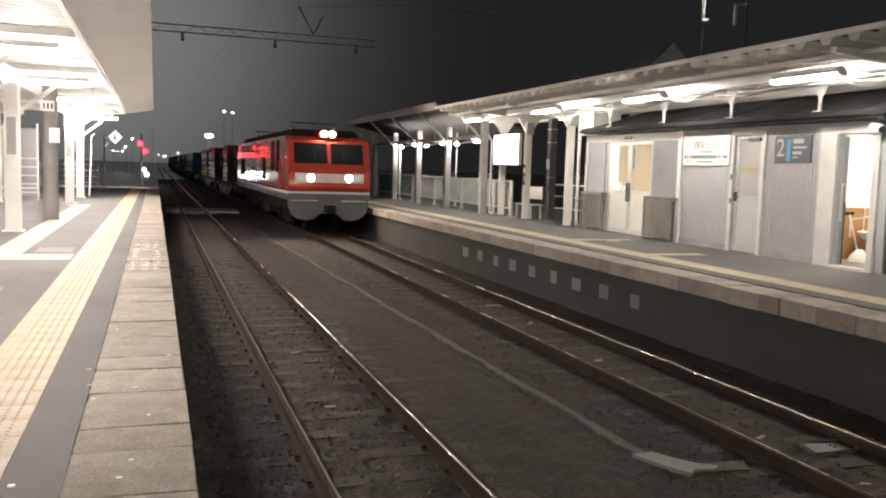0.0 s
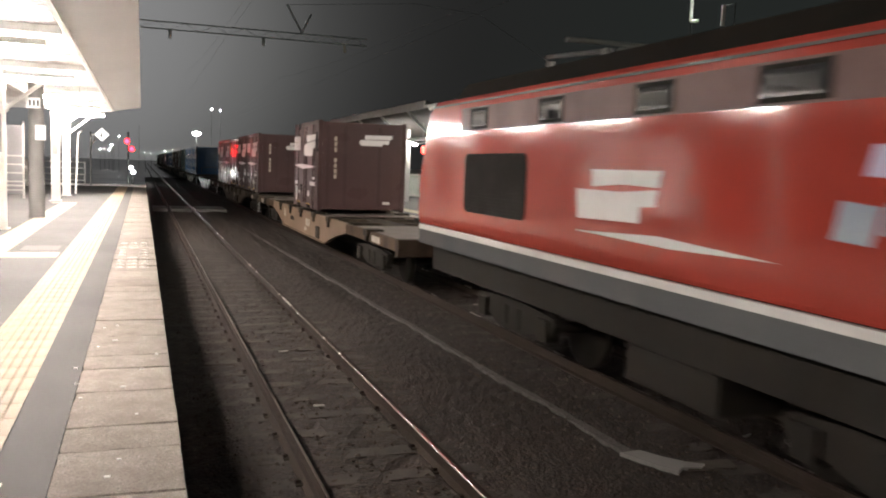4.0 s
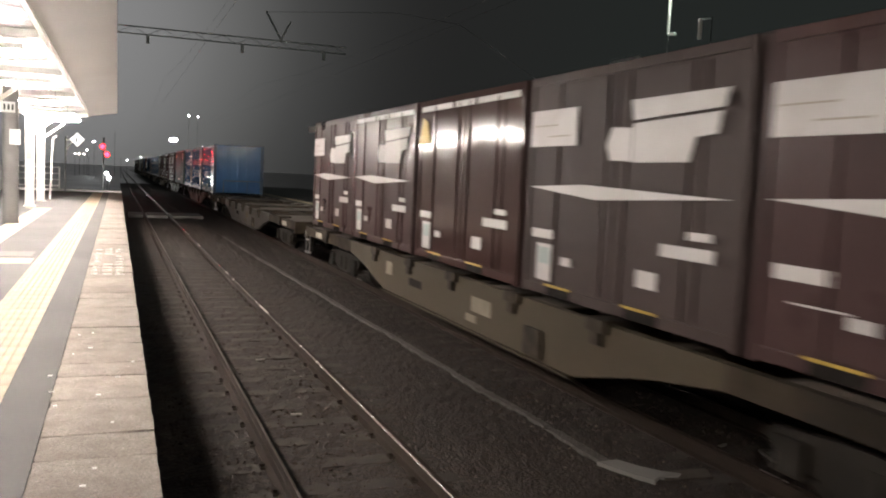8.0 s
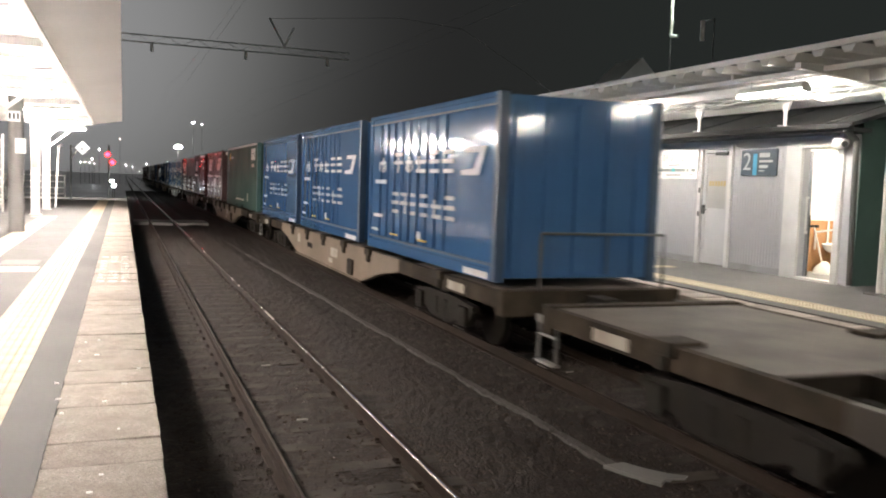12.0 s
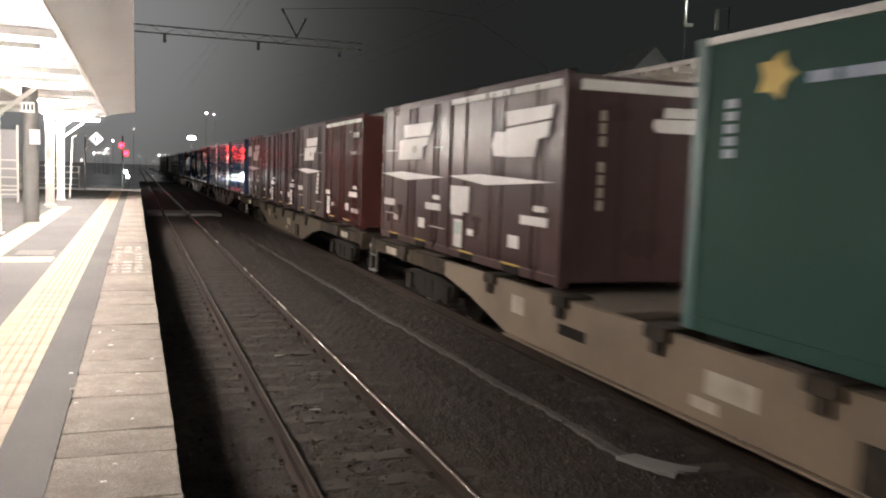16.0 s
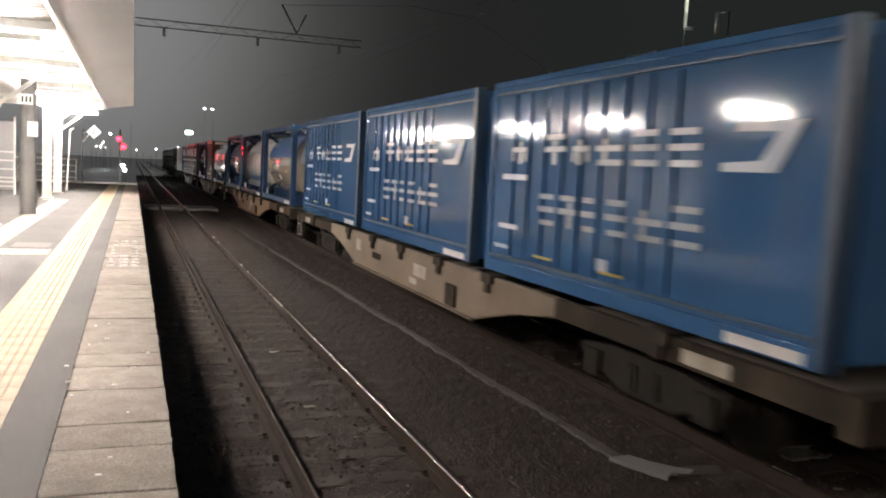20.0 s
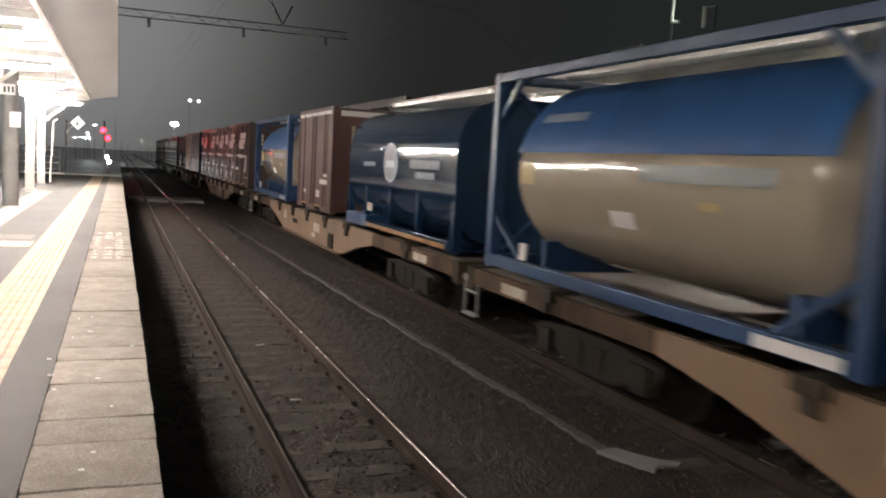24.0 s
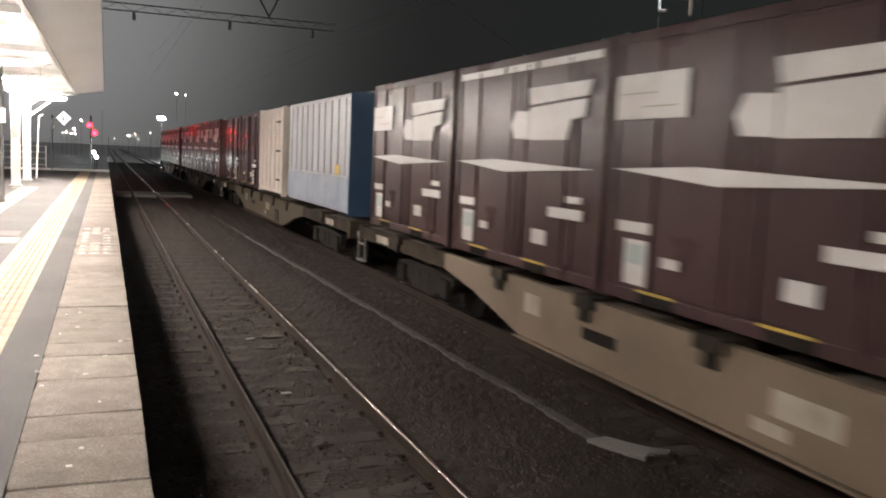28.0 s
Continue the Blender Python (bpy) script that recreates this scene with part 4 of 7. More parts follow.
# slatted guards either side of the glass doors
for y0, y1 in ((15.80, 16.92), (18.88, 19.96)):
    g = thing("slatted_guard", "grey-brown slatted guard standing before the wall", "guard", "guards beside the glass doors", (10.66, y0, PLAT))
    w = y1 - y0
    boxes("frame", M_GUARD, g, (0, 0, 0.92, 0.16, w, 0.98), (0, 0, 0.06, 0.03, w, 0.10), (0, 0, 0, 0.03, 0.04, 0.919), (0, w - 0.04, 0, 0.03, w, 0.919))
    k = 0.07
    while k < w - 0.08:
        boxes("slat", M_GUARD, g, (0.004, k, 0.101, 0.026, k + 0.042, 0.919))
        k += 0.085

# staff door
sd = thing("door_2", "pale metal staff door with a frosted upper pane, closed", "door", "", (WX, 0, PLAT), "structure")
boxes("frame", M_ALU, sd, (-0.05, 13.14, 0, 0.05, 13.235, 2.36), (-0.05, 14.03, 0, 0.05, 14.13, 2.36), (-0.05, 13.236, 2.285, 0.05, 14.029, 2.36), label="aluminium door frame")
leaf = boxes("leaf", M_DOORPALE, sd, (0.0, 13.25, 0.02, 0.04, 13.34, 2.27), (0.0, 13.92, 0.02, 0.04, 14.01, 2.27), (0.0, 13.341, 2.17, 0.04, 13.919, 2.27),
             (0.0, 13.341, 0.02, 0.04, 13.919, 0.16), (0.0, 13.341, 1.02, 0.04, 13.919, 1.12), (0.012, 13.341, 0.161, 0.03, 13.919, 1.019), label="pale grey leaf")
boxes("upper_pane", M_DULLGLASS, sd, (0.014, 13.341, 1.121, 0.026, 13.919, 2.169), label="frosted pale pane")
boxes("pane_lettering", M_OCHREINK, sd, *[(0.008, 13.36 + 0.085 * k, 1.56, 0.0135, 13.36 + 0.085 * k + 0.06, 1.66) for k in range(6)], label="row of ochre unreadable characters")
boxes("door_closer", M_DARKSTEEL, sd, (-0.06, 13.28, 2.16, -0.001, 13.62, 2.23), (-0.05, 13.62, 2.19, -0.03, 13.9, 2.21))
boxes("lever_handle", M_DARKSTEEL, sd, (-0.05, 13.93, 1.0, -0.001, 13.99, 1.18), (-0.06, 13.82, 1.07, -0.04, 13.98, 1.10))
boxes("hinge", M_DARKSTEEL, sd, (-0.06, 14.035, 0.95, -0.051, 14.09, 1.05), (-0.06, 14.035, 1.42, -0.051, 14.09, 1.52))

# toilet opening with its sliding door pushed half open
td = thing("door_3", "wide pale door frame of a lit toilet, sliding door open", "door", "", (WX, 0, PLAT), "structure")
boxes("frame", M_ALU, td, (-0.05, 11.37, 0, 0.10, 11.74, 2.36), (-0.05, 10.47, 0, 0.10, 10.595, 2.36), (-0.05, 10.596, 2.245, 0.10, 11.369, 2.36), label="broad pale door frame", edge=0.006)
boxes("sill", M_ALU, td, (-0.06, 10.596, 0, 0.11, 11.369, 0.035))
boxes("sliding_leaf", M_PANELGREY, td, (0.125, 11.30, 0.04, 0.16, 12.1, 2.20), label="open sliding leaf", edge=0.004)
bars("bar_handle", M_ALU, td, 0.018, ((0.09, 11.33, 0.78), (0.09, 11.33, 1.42)), ((0.09, 11.33, 0.80), (0.126, 11.33, 0.80)), ((0.09, 11.33, 1.40), (0.126, 11.33, 1.40)))
boxes("door_guide", M_DARKSTEEL, td, (0.105, 11.25, 0.06, 0.119, 11.28, 1.1))
tr = thing("toilet_lining", "white toilet wall over a brown wainscot", "wall lining", "", (0, 0, PLAT))
boxes("wall_tile", M_TOILETWALL, tr, (13.70, 10.41, 0.98, 13.775, 12.295, 2.37), (WX + 0.14, 12.27, 0.98, 13.69, 12.296, 2.37))
boxes("wainscot", M_WOOD, tr, (13.68, 10.41, 0.021, 13.775, 12.295, 0.979), (WX + 0.14, 12.26, 0.021, 13.67, 12.296, 0.979), label="brown wooden wainscot")
basin = thing("wash_basin", "white porcelain wash basin on the toilet wall", "basin", "", (12.36, 11.96, PLAT + 0.02))
bm = bmesh.new()
lathe(bm, [(0.36, 0.08), (0.42, 0.19), (0.52, 0.25), (0.54, 0.24), (0.47, 0.16)], 20, (0, 0, 0), "z")
part("bowl", bm, M_PORCELAIN, basin)
bars("waste_pipe", M_SILVER, basin, 0.025, ((0, 0, 0.0), (0, 0, 0.38)))
bars("support_rail", M_WHITE, basin, 0.018, ((-0.27, 0.24, 0.42), (-0.27, 0.24, 0.74)), ((-0.27, 0.24, 0.74), (-0.1, 0.0, 0.80)), ((0.05, 0.26, 0.4), (0.05, 0.26, 0.95)))
plg = thing("mop", "mop with a white handle leaning in the toilet", "mop", "", (12.0, 12.05, PLAT + 0.02))
bars("stick", M_WHITE, plg, 0.016, ((0.02, -0.15, 0.12), (-0.06, 0.05, 0.86)))
boxes("grip", M_INK, plg, (-0.16, 0.03, 0.83, 0.04, 0.07, 0.88))
bm = bmesh.new()
lathe(bm, [(0.0, 0.20), (0.10, 0.17), (0.22, 0.05)], 16, (0.05, -0.15, 0), "z")
part("bucket", bm, M_PORCELAIN, plg, "white bucket base")
lamp = thing("toilet_lamp", "bright ceiling lamp in the toilet", "lamp", "", (12.3, 11.2, 3.28))
boxes("diffuser", M_TOILETLAMP, lamp, (-0.2, -0.2, -0.06, 0.2, 0.2, 0.0), edge=0.02)
cam_box = thing("security_camera", "white dome security camera under the eave", "camera", "", (10.72, 10.42, 3.22))
bm = bmesh.new()
lathe(bm, [(-0.12, 0.05), (-0.08, 0.09), (0.0, 0.11), (0.08, 0.11), (0.12, 0.07)], 16, (0, 0, 0), "y")
part("housing", bm, M_WHITE, cam_box)
boxes("bracket", M_WHITE, cam_box, (0.0, -0.03, 0.08, 0.18, 0.03, 0.20))
bars("lens", M_INK, cam_box, 0.05, ((-0.05, -0.13, -0.03), (-0.02, -0.08, -0.02)))

# station name board
nb = thing("station_name_board", "white station name board with a grey and teal line band", "sign", "", (WX - 0.03, 14.96, PLAT + 1.99))
boxes("board", M_WHITE, nb, (-0.02, -0.79, -0.30, 0.015, 0.79, 0.33), edge=0.006)
# name in grey ink, paled to stand for overexposure
lettering("name", "越後石山", 0.20, M_INKGREY, nb, Matrix.Translation((-0.024, 0, 0.125)) @ pose(0, 0, 0, 90, 0, -90))
boxes("line_band", M_INKGREY, nb, (-0.026, -0.72, -0.15, -0.021, 0.72, -0.085), label="dark line band with a teal square")
boxes("band_square", M_TEALINK, nb, (-0.030, -0.05, -0.16, -0.0265, 0.05, -0.075))
boxes("band_mark", M_SIGNWHITE, nb, (-0.030, -0.60, -0.145, -0.0265, -0.50, -0.09), (-0.030, -0.45, -0.145, -0.0265, -0.40, -0.09), (-0.030, 0.50, -0.145, -0.0265, 0.58, -0.09), (-0.030, 0.62, -0.145, -0.0265, 0.66, -0.09))
boxes("small_print", M_INKGREY, nb, *[(-0.025, -0.21 + 0.07 * k, -0.035, -0.0205, -0.16 + 0.07 * k, 0.005) for k in range(6)], label="row of unreadable small characters")
boxes("small_print", M_INKGREY, nb, (-0.025, -0.26, -0.235, -0.0205, 0.26, -0.205), (-0.025, 0.46, -0.215, -0.0205, 0.66, -0.195), (-0.025, -0.66, -0.215, -0.0205, -0.5, -0.195))
# platform number sign
ns = thing("platform_number_sign", "dark navy platform sign with white number and blue bar", "sign", "", (WX - 0.03, 12.42, PLAT + 2.01))
boxes("board", M_SIGNNAVY, ns, (-0.02, -0.46, -0.245, 0.015, 0.46, 0.245), edge=0.006)
lettering("number", "2", 0.46, M_SIGNWHITE, ns, Matrix.Translation((-0.024, 0.30, 0.0)) @ pose(0, 0, 0, 90, 0, -90))
boxes("blue_bar", M_SIGNBLUE, ns, (-0.026, 0.04, -0.235, -0.021, 0.14, 0.16))
boxes("text_bar", M_SIGNWHITE, ns, (-0.026, -0.28, 0.09, -0.021, -0.02, 0.17), (-0.026, -0.36, 0.0, -0.021, -0.02, 0.04), (-0.026, -0.24, -0.105, -0.021, -0.02, -0.05), (-0.026, -0.16, -0.165, -0.021, -0.02, -0.145), label="white bars of unreadable print")

# ---- far canopy ----
FX, FZ = 8.40, 4.17           # front edge
fc = thing("far_canopy", "white steel canopy with a folded-plate roof over the second platform", "canopy")
boxes("fascia", M_WHITE, fc, (FX, -14, FZ + 0.085, FX + 0.05, 25.7, FZ + 0.16), label="white edge beam", edge=0.006)
# deck coloured dark to stand for the shade between the pale ribs
boxes("roof_deck", M_ROOF, fc, (FX + 0.06, -14, FZ + 0.102, 9.839, 25.65, FZ + 0.122), label="roof deck, dark for the shade between its ribs")
boxes("roof_deck", M_ROOF, fc, (9.84, -14, FZ + 0.102, 13.4, 25.65, FZ + 0.122), label="roof deck, dark for the shade between its ribs")
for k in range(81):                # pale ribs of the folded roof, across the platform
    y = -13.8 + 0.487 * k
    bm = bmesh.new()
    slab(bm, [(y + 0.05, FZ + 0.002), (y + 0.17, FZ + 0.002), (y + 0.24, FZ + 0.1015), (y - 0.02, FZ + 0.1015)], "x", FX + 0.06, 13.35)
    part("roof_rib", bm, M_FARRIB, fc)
boxes("long_beam", M_WHITE, fc, (9.84, -14, 4.0, 9.96, 25.6, 4.165), label="white longitudinal beam", edge=0.006)
boxes("long_beam", M_WHITE, fc, (11.9, -14, 4.0, 12.02, 25.6, 4.165), edge=0.006)
for k in range(26):
    y = -13 + k * 1.5
    boxes("purlin_clip", M_WHITE, fc, (9.0, y, FZ - 0.029, 9.06, y + 0.05, FZ + 0.10))
boxes("front_purlin", M_WHITE, fc, (9.0, -14, FZ - 0.10, 9.06, 25.6, FZ - 0.03), edge=0.003)


def far_post(y, x=10.5, solid=True):
    p = thing("canopy_post", "white steel post with a gusseted arm carrying the far canopy", "post", "posts of the far canopy", (x, y, PLAT))
    bm = bmesh.new()
    box(bm, -0.09, -0.075, 0.0, 0.09, -0.06, 3.14)
    box(bm, -0.09, 0.06, 0.0, 0.09, 0.075, 3.14)
    box(bm, -0.012, -0.0595, 0.0, 0.012, 0.0595, 3.14)
    part("shaft", bm, M_WHITE, p)
    boxes("base_plate", M_CONC, p, (-0.2, -0.2, 0, 0.2, 0.2, 0.03), edge=0.005)
    bm = bmesh.new()
    slab(bm, [(-1.9, 3.24), (1.6, 3.24), (1.6, 3.16), (0.35, 3.02), (0.1, 2.66), (-0.1, 2.66), (-0.35, 3.02), (-1.9, 3.16)], "y", -0.05, 0.05)
    part("arm", bm, M_WHITE, p, "tapered white arm")
    return p


for y, x in ((9.2, 10.5), (25.5, 10.72), (3.5, 10.5), (-3.0, 10.5)):
    far_post(y, x)
q = far_post(23.3, 10.6)
for k in range(5):
    boxes("warning_strip", M_YELLOW if k % 2 else M_INK, q, (-0.096, -0.07, 1.05 + 0.13 * k, -0.0905, 0.07, 1.17 + 0.13 * k), label="yellow and black warning strip")
boxes("switch_box", M_STEELGREY, q, (-0.14, -0.2, 2.55, 0.1, -0.08, 2.9), edge=0.01)
q = far_post(20.6, 10.62)
boxes("cable_box", M_STEELGREY, q, (-0.16, -0.26, 2.72, 0.1, -0.08, 3.0), edge=0.012)
bm = bmesh.new()
hose(bm, [Vector(c) for c in ((0.18, -0.16, 3.1), (0.19, -0.16, 2.4), (0.19, -0.16, 1.0), (0.19, -0.16, 0.25), (0.17, -0.22, 0.10), (0.12, -0.36, 0.05))], 0.045, 10)
part("downpipe", bm, M_WHITE, q, "white downpipe with a bent foot")
for z in (0.7, 1.5, 2.3):
    boxes("pipe_clip", M_STEELGREY, q, (0.135, -0.21, z, 0.24, -0.11, z + 0.03))
# hangers with triangular gussets above the building's roof
for y in (11.5, 13.8, 16.1, 18.4):
    g = thing("roof_strut", "short white strut with a triangular gusset above the building roof", "strut", "struts above the building", (10.55, y, 3.52))
    bm = bmesh.new()
    slab(bm, [(-0.18, 0.65), (0.18, 0.65), (0.18, 0.52), (0.03, 0.24), (-0.03, 0.24), (-0.18, 0.52)], "x", -0.02, 0.02)
    part("gusset", bm, M_WHITE, g)
    boxes("stub", M_WHITE, g, (-0.02, -0.025, 0.0, 0.02, 0.025, 0.239))
    boxes("foot_plate", M_WHITE, g, (-0.08, -0.09, 0.0, -0.021, 0.09, 0.02), (0.021, -0.09, 0.0, 0.08, 0.09, 0.02))
# the last three lamps are unseen, added to light the container ends
for y in (24.0, 19.0, 14.62, 10.23, 5.8, 1.4, -3.0, -7.4, -11.8):
    tube_lamp("platform_lamp", "fluorescent tube lamp glowing white under the far canopy", "lamps of the far canopy", (9.1, y, 3.86), "y", 1.25, 1, M_TUBEFAR, 0.21, True)
# conduits: a loose bundle of thin cables, sagging between the struts
rng = random.Random(17)
for k in range(8):
    x, z, a, b = rng.uniform(9.98, 10.36), rng.uniform(3.92, 4.06), rng.uniform(0, 6.28), rng.uniform(1.0, 1.7)
    bm = bmesh.new()
    pts = [Vector((x + 0.05 * math.sin(u * 0.9 + a), u, z + 0.055 * math.sin(u * b + a) + 0.02 * math.sin(u * 3.7 + k))) for u in np.linspace(7.2, 20.9, 64)]
    hose(bm, pts, 0.022 if k < 2 else 0.011)
    part("conduit", bm, M_WHITE if k % 3 else M_STEELGREY, fc, "loose cable of the bundle under the roof")
for y, r in ((18.9, 0.24), (19.6, 0.17), (14.0, 0.16), (9.6, 0.20), (23.5, 0.15)):
    bm = bmesh.new()
    hose(bm, [Vector((9.2 + 0.05 * i, y + r * math.cos(math.pi * i / 14), 4.0 - 1.35 * r * math.sin(math.pi * i / 14))) for i in range(15)], 0.011)
    part("loop_cable", bm, M_WHITE, fc, "cable hanging in a loop")

# lit white board between two posts
wb = thing("lit_board", "blank white lit board between two posts", "sign", "", (10.42, 24.45, PLAT + 2.12))
boxes("face", M_LIGHTBOX, wb, (-0.06, -0.98, -0.46, -0.05, 0.98, 0.46))
boxes("frame", M_STEELGREY, wb, (-0.05, -1.00, -0.48, 0.05, 1.00, 0.48), edge=0.006)
# dark overhead-line pole
dp = thing("line_pole", "dark steel overhead-line pole with white bands beside the platform fence", "pole", "", (11.6, 23.7, PLAT))
boxes("shaft", M_DARKSTEEL, dp, (-0.11, -0.11, 0, 0.11, 0.11, 3.25), edge=0.01)
boxes("band", M_STEELGREY, dp, (-0.12, -0.12, 2.35, 0.12, 0.12, 2.39), (-0.12, -0.12, 2.75, 0.12, 0.12, 2.79), (-0.12, -0.12, 1.28, 0.12, 0.12, 1.31))
boxes("plate", M_SIGNWHITE, dp, (-0.13, -0.10, 1.55, -0.115, 0.10, 1.86), label="small white plate")
# bench and fences behind
rail_fence("railing", 12.0, 20.3, 12.0, 24.4, "white tubular railing behind the platform", 1.1, 3)
pf = thing("panel_fence", "white framed platform fence with painted hill panels and upright pickets", "fence", "", (10.87, 0, PLAT))
for y in (25.06, 26.52, 29.65, 32.90, 36.03, 39.15, 42.3):
    boxes("post", M_WHITE, pf, (-0.04, y - 0.055, 0, 0.04, y + 0.055, 1.16), edge=0.006)
    boxes("base_plate", M_WHITE, pf, (-0.09, y - 0.09, 0.0, 0.09, y + 0.09, 0.012))
for y0, y1 in ((25.06, 26.52), (26.52, 29.65), (29.65, 32.90), (32.90, 36.03), (36.03, 39.15), (39.15, 42.3)):
    for z0, z1 in ((0.23, 0.285), (1.10, 1.16)):
        boxes("rail", M_WHITE, pf, (-0.03, y0 + 0.056, z0, 0.03, y1 - 0.056, z1), edge=0.004)
    if y0 > 26:
        boxes("panel", M_HILLSKY, pf, (0.028, y0 + 0.06, 0.286, 0.040, y1 - 0.06, 1.099), label="pale teal painted panel")
    m = int((y1 - y0) / 0.14)
    for k in range(1, m if y0 < 36 else 0):
        y = y0 + (y1 - y0) * k / m
        boxes("picket", M_WHITE, pf, (-0.010, y - 0.012, 0.286, 0.010, y + 0.012, 1.099))
# hills: centre, half width, height over the lower rail
for y, w, h, mat in ((28.05, 1.42, 0.68, M_GREENPANEL), (31.15, 1.45, 0.66, M_GREENPANEL), (34.75, 1.0, 0.62, M_HILLFAR), (33.5, 0.5, 0.3, M_HILLFAR), (40.6, 1.2, 0.6, M_HILLFAR)):
    bm = bmesh.new()
    slab(bm, [(y - w + 2 * w * i / 14, 0.286 + max(0.004, h * math.sin(math.pi * i / 14) ** 1.35)) for i in range(15)][::-1], "x", 0.020, 0.027)
    part("painted_hill", bm, mat, pf, "rounded green hill shape")
rng = random.Random(71)
for k in range(13):          # a spray of plain leaf shapes
    y, z, a, r = 36.35 + rng.uniform(0, 1.5), 0.42 + rng.uniform(0, 0.52), rng.uniform(-0.7, 0.9), rng.uniform(0.15, 0.26)
    ca, sa = math.cos(a), math.sin(a)
    bm = bmesh.new()
    slab(bm, [(y + r * (u * ca - v * sa), z + 0.7 * r * (u * sa + v * ca)) for u, v in ((-1.2, 0), (-0.3, 0.36), (0.5, 0.28), (1.2, 0), (0.5, -0.28), (-0.3, -0.36))], "x", 0.019 - 0.0015 * k, 0.0265 - 0.0015 * k)
    part("painted_leaf", bm, (M_LEAFRUST, M_GREENPANEL, M_INKGREY)[k % 3], pf, "plain painted leaf shape")
bn = thing("platform_bench", "white slatted bench against the fence", "bench", "", (11.1, 23.6, PLAT))
boxes("seat", M_WHITE, bn, (-0.2, 0, 0.42, 0.2, 1.2, 0.46), edge=0.006)
boxes("backrest", M_WHITE, bn, (0.17, 0, 0.6, 0.21, 1.2, 1.0), edge=0.006)
for x in (-0.18, 0.14):
    for y in (0.05, 1.11):
        boxes("leg", M_WHITE, bn, (x, y, 0, x + 0.04, y + 0.04, 0.419))
# ---- older shelter further along ----
sh = thing("old_shelter", "older open shelter with grey columns and a dark sloping roof", "shelter")
bm = bmesh.new()
slab(bm, [(9.0, 4.55), (9.0, 4.64), (12.4, 3.86), (12.4, 3.78)], "y", 27.4, 42.5)
part("roof", bm, M_SHEDROOF, sh, "dark brown sloping roof", 0.006)
boxes("edge_beam", M_STEELGREY, sh, (8.96, 27.35, 4.36, 9.02, 42.5, 4.62))
for y in (26.4, 30.1, 33.8, 37.5, 41.2):
    boxes("column", M_STEELGREY, sh, (10.30, y - 0.11, PLAT, 10.52, y + 0.11, 3.95 if y > 27 else 4.0), label="square grey column", edge=0.015)
    bm = bmesh.new()
    beam(bm, (10.3, y, 3.42), (9.05, y - 0.4, 4.44), 0.07, 0.07)
    part("brace", bm, M_STEELGREY, sh)
for y in (26.4, 37.5):
    bars("downpipe", M_WHITE, sh, 0.04, ((10.66, y - 0.05, PLAT + 0.06), (10.66, y - 0.05, 3.35)), ((10.66, y - 0.05, 3.35), (10.46, y + 0.1, 3.75)), ((10.66, y - 0.05, PLAT + 0.06), (10.66, y - 0.35, PLAT + 0.03)), label="white downpipe beside the column")
boxes("tie_beam", M_STEELGREY, sh, (10.36, 27, 3.44, 10.46, 42, 3.56))
for y in (29.43, 33.13, 36.87):
    q = thing("twin_lamp", "two small bright lamps on a slim crossbar under a shelter roof", "lamp", "twin lamps beside the old shelter", (10.6, y, PLAT))
    bars("hanger", M_STEELGREY, q, 0.009, ((0, -0.8, 2.43), (0, -0.8, 3.28)))
    bars("crossbar", M_WHITE, q, 0.020, ((0, -1.80, 2.47), (0, 0.26, 2.40)))
    for s in (-1.84, 0.23):
        bm = bmesh.new()
        lathe(bm, [(-0.20, 0.02), (-0.12, 0.046), (0.12, 0.046), (0.20, 0.02)], 12, (0, s, 2.455 - 0.03 * (s + 2)), "y")
        part("bulb", bm, M_BULB, q, "lit lamp")
q = thing("slim_pole", "slim white pole standing behind the panel fence", "pole", "", (11.3, 31.6, PLAT))
bars("shaft", M_WHITE, q, 0.03, ((0, 0, 0), (0, 0, 2.9)))
boxes("foot_plate", M_WHITE, q, (-0.09, -0.09, 0, 0.09, 0.09, 0.012))

# ---- the train: local y runs back from a thing's front, x across, z from rail top ----
ROLL = []          # (thing, distance behind the locomotive's front)
WHEELS = []        # (wheelset, y on its vehicle, radius)
HALF = 1.225       # half width of a container


def wheelset(parent, y, r=0.43):
    bm = bmesh.new()
    for s in (-1, 1):
        x = s * 0.535
        lathe(bm, [(x - 0.065, 0.12), (x - 0.065, r - 0.03), (x - 0.05, r), (x + 0.045, r), (x + 0.05, r + 0.0), (x + 0.065, r - 0.03), (x + 0.065, 0.12)], 24, (0, 0, 0), "x")
    bar(bm, (-0.95, 0, 0), (0.95, 0, 0), 0.07, 12)
    w = part("wheelset", bm, M_UNDER, parent)
    w.location = (0, y, r)
    WHEELS.append((w, y, r))
    return w


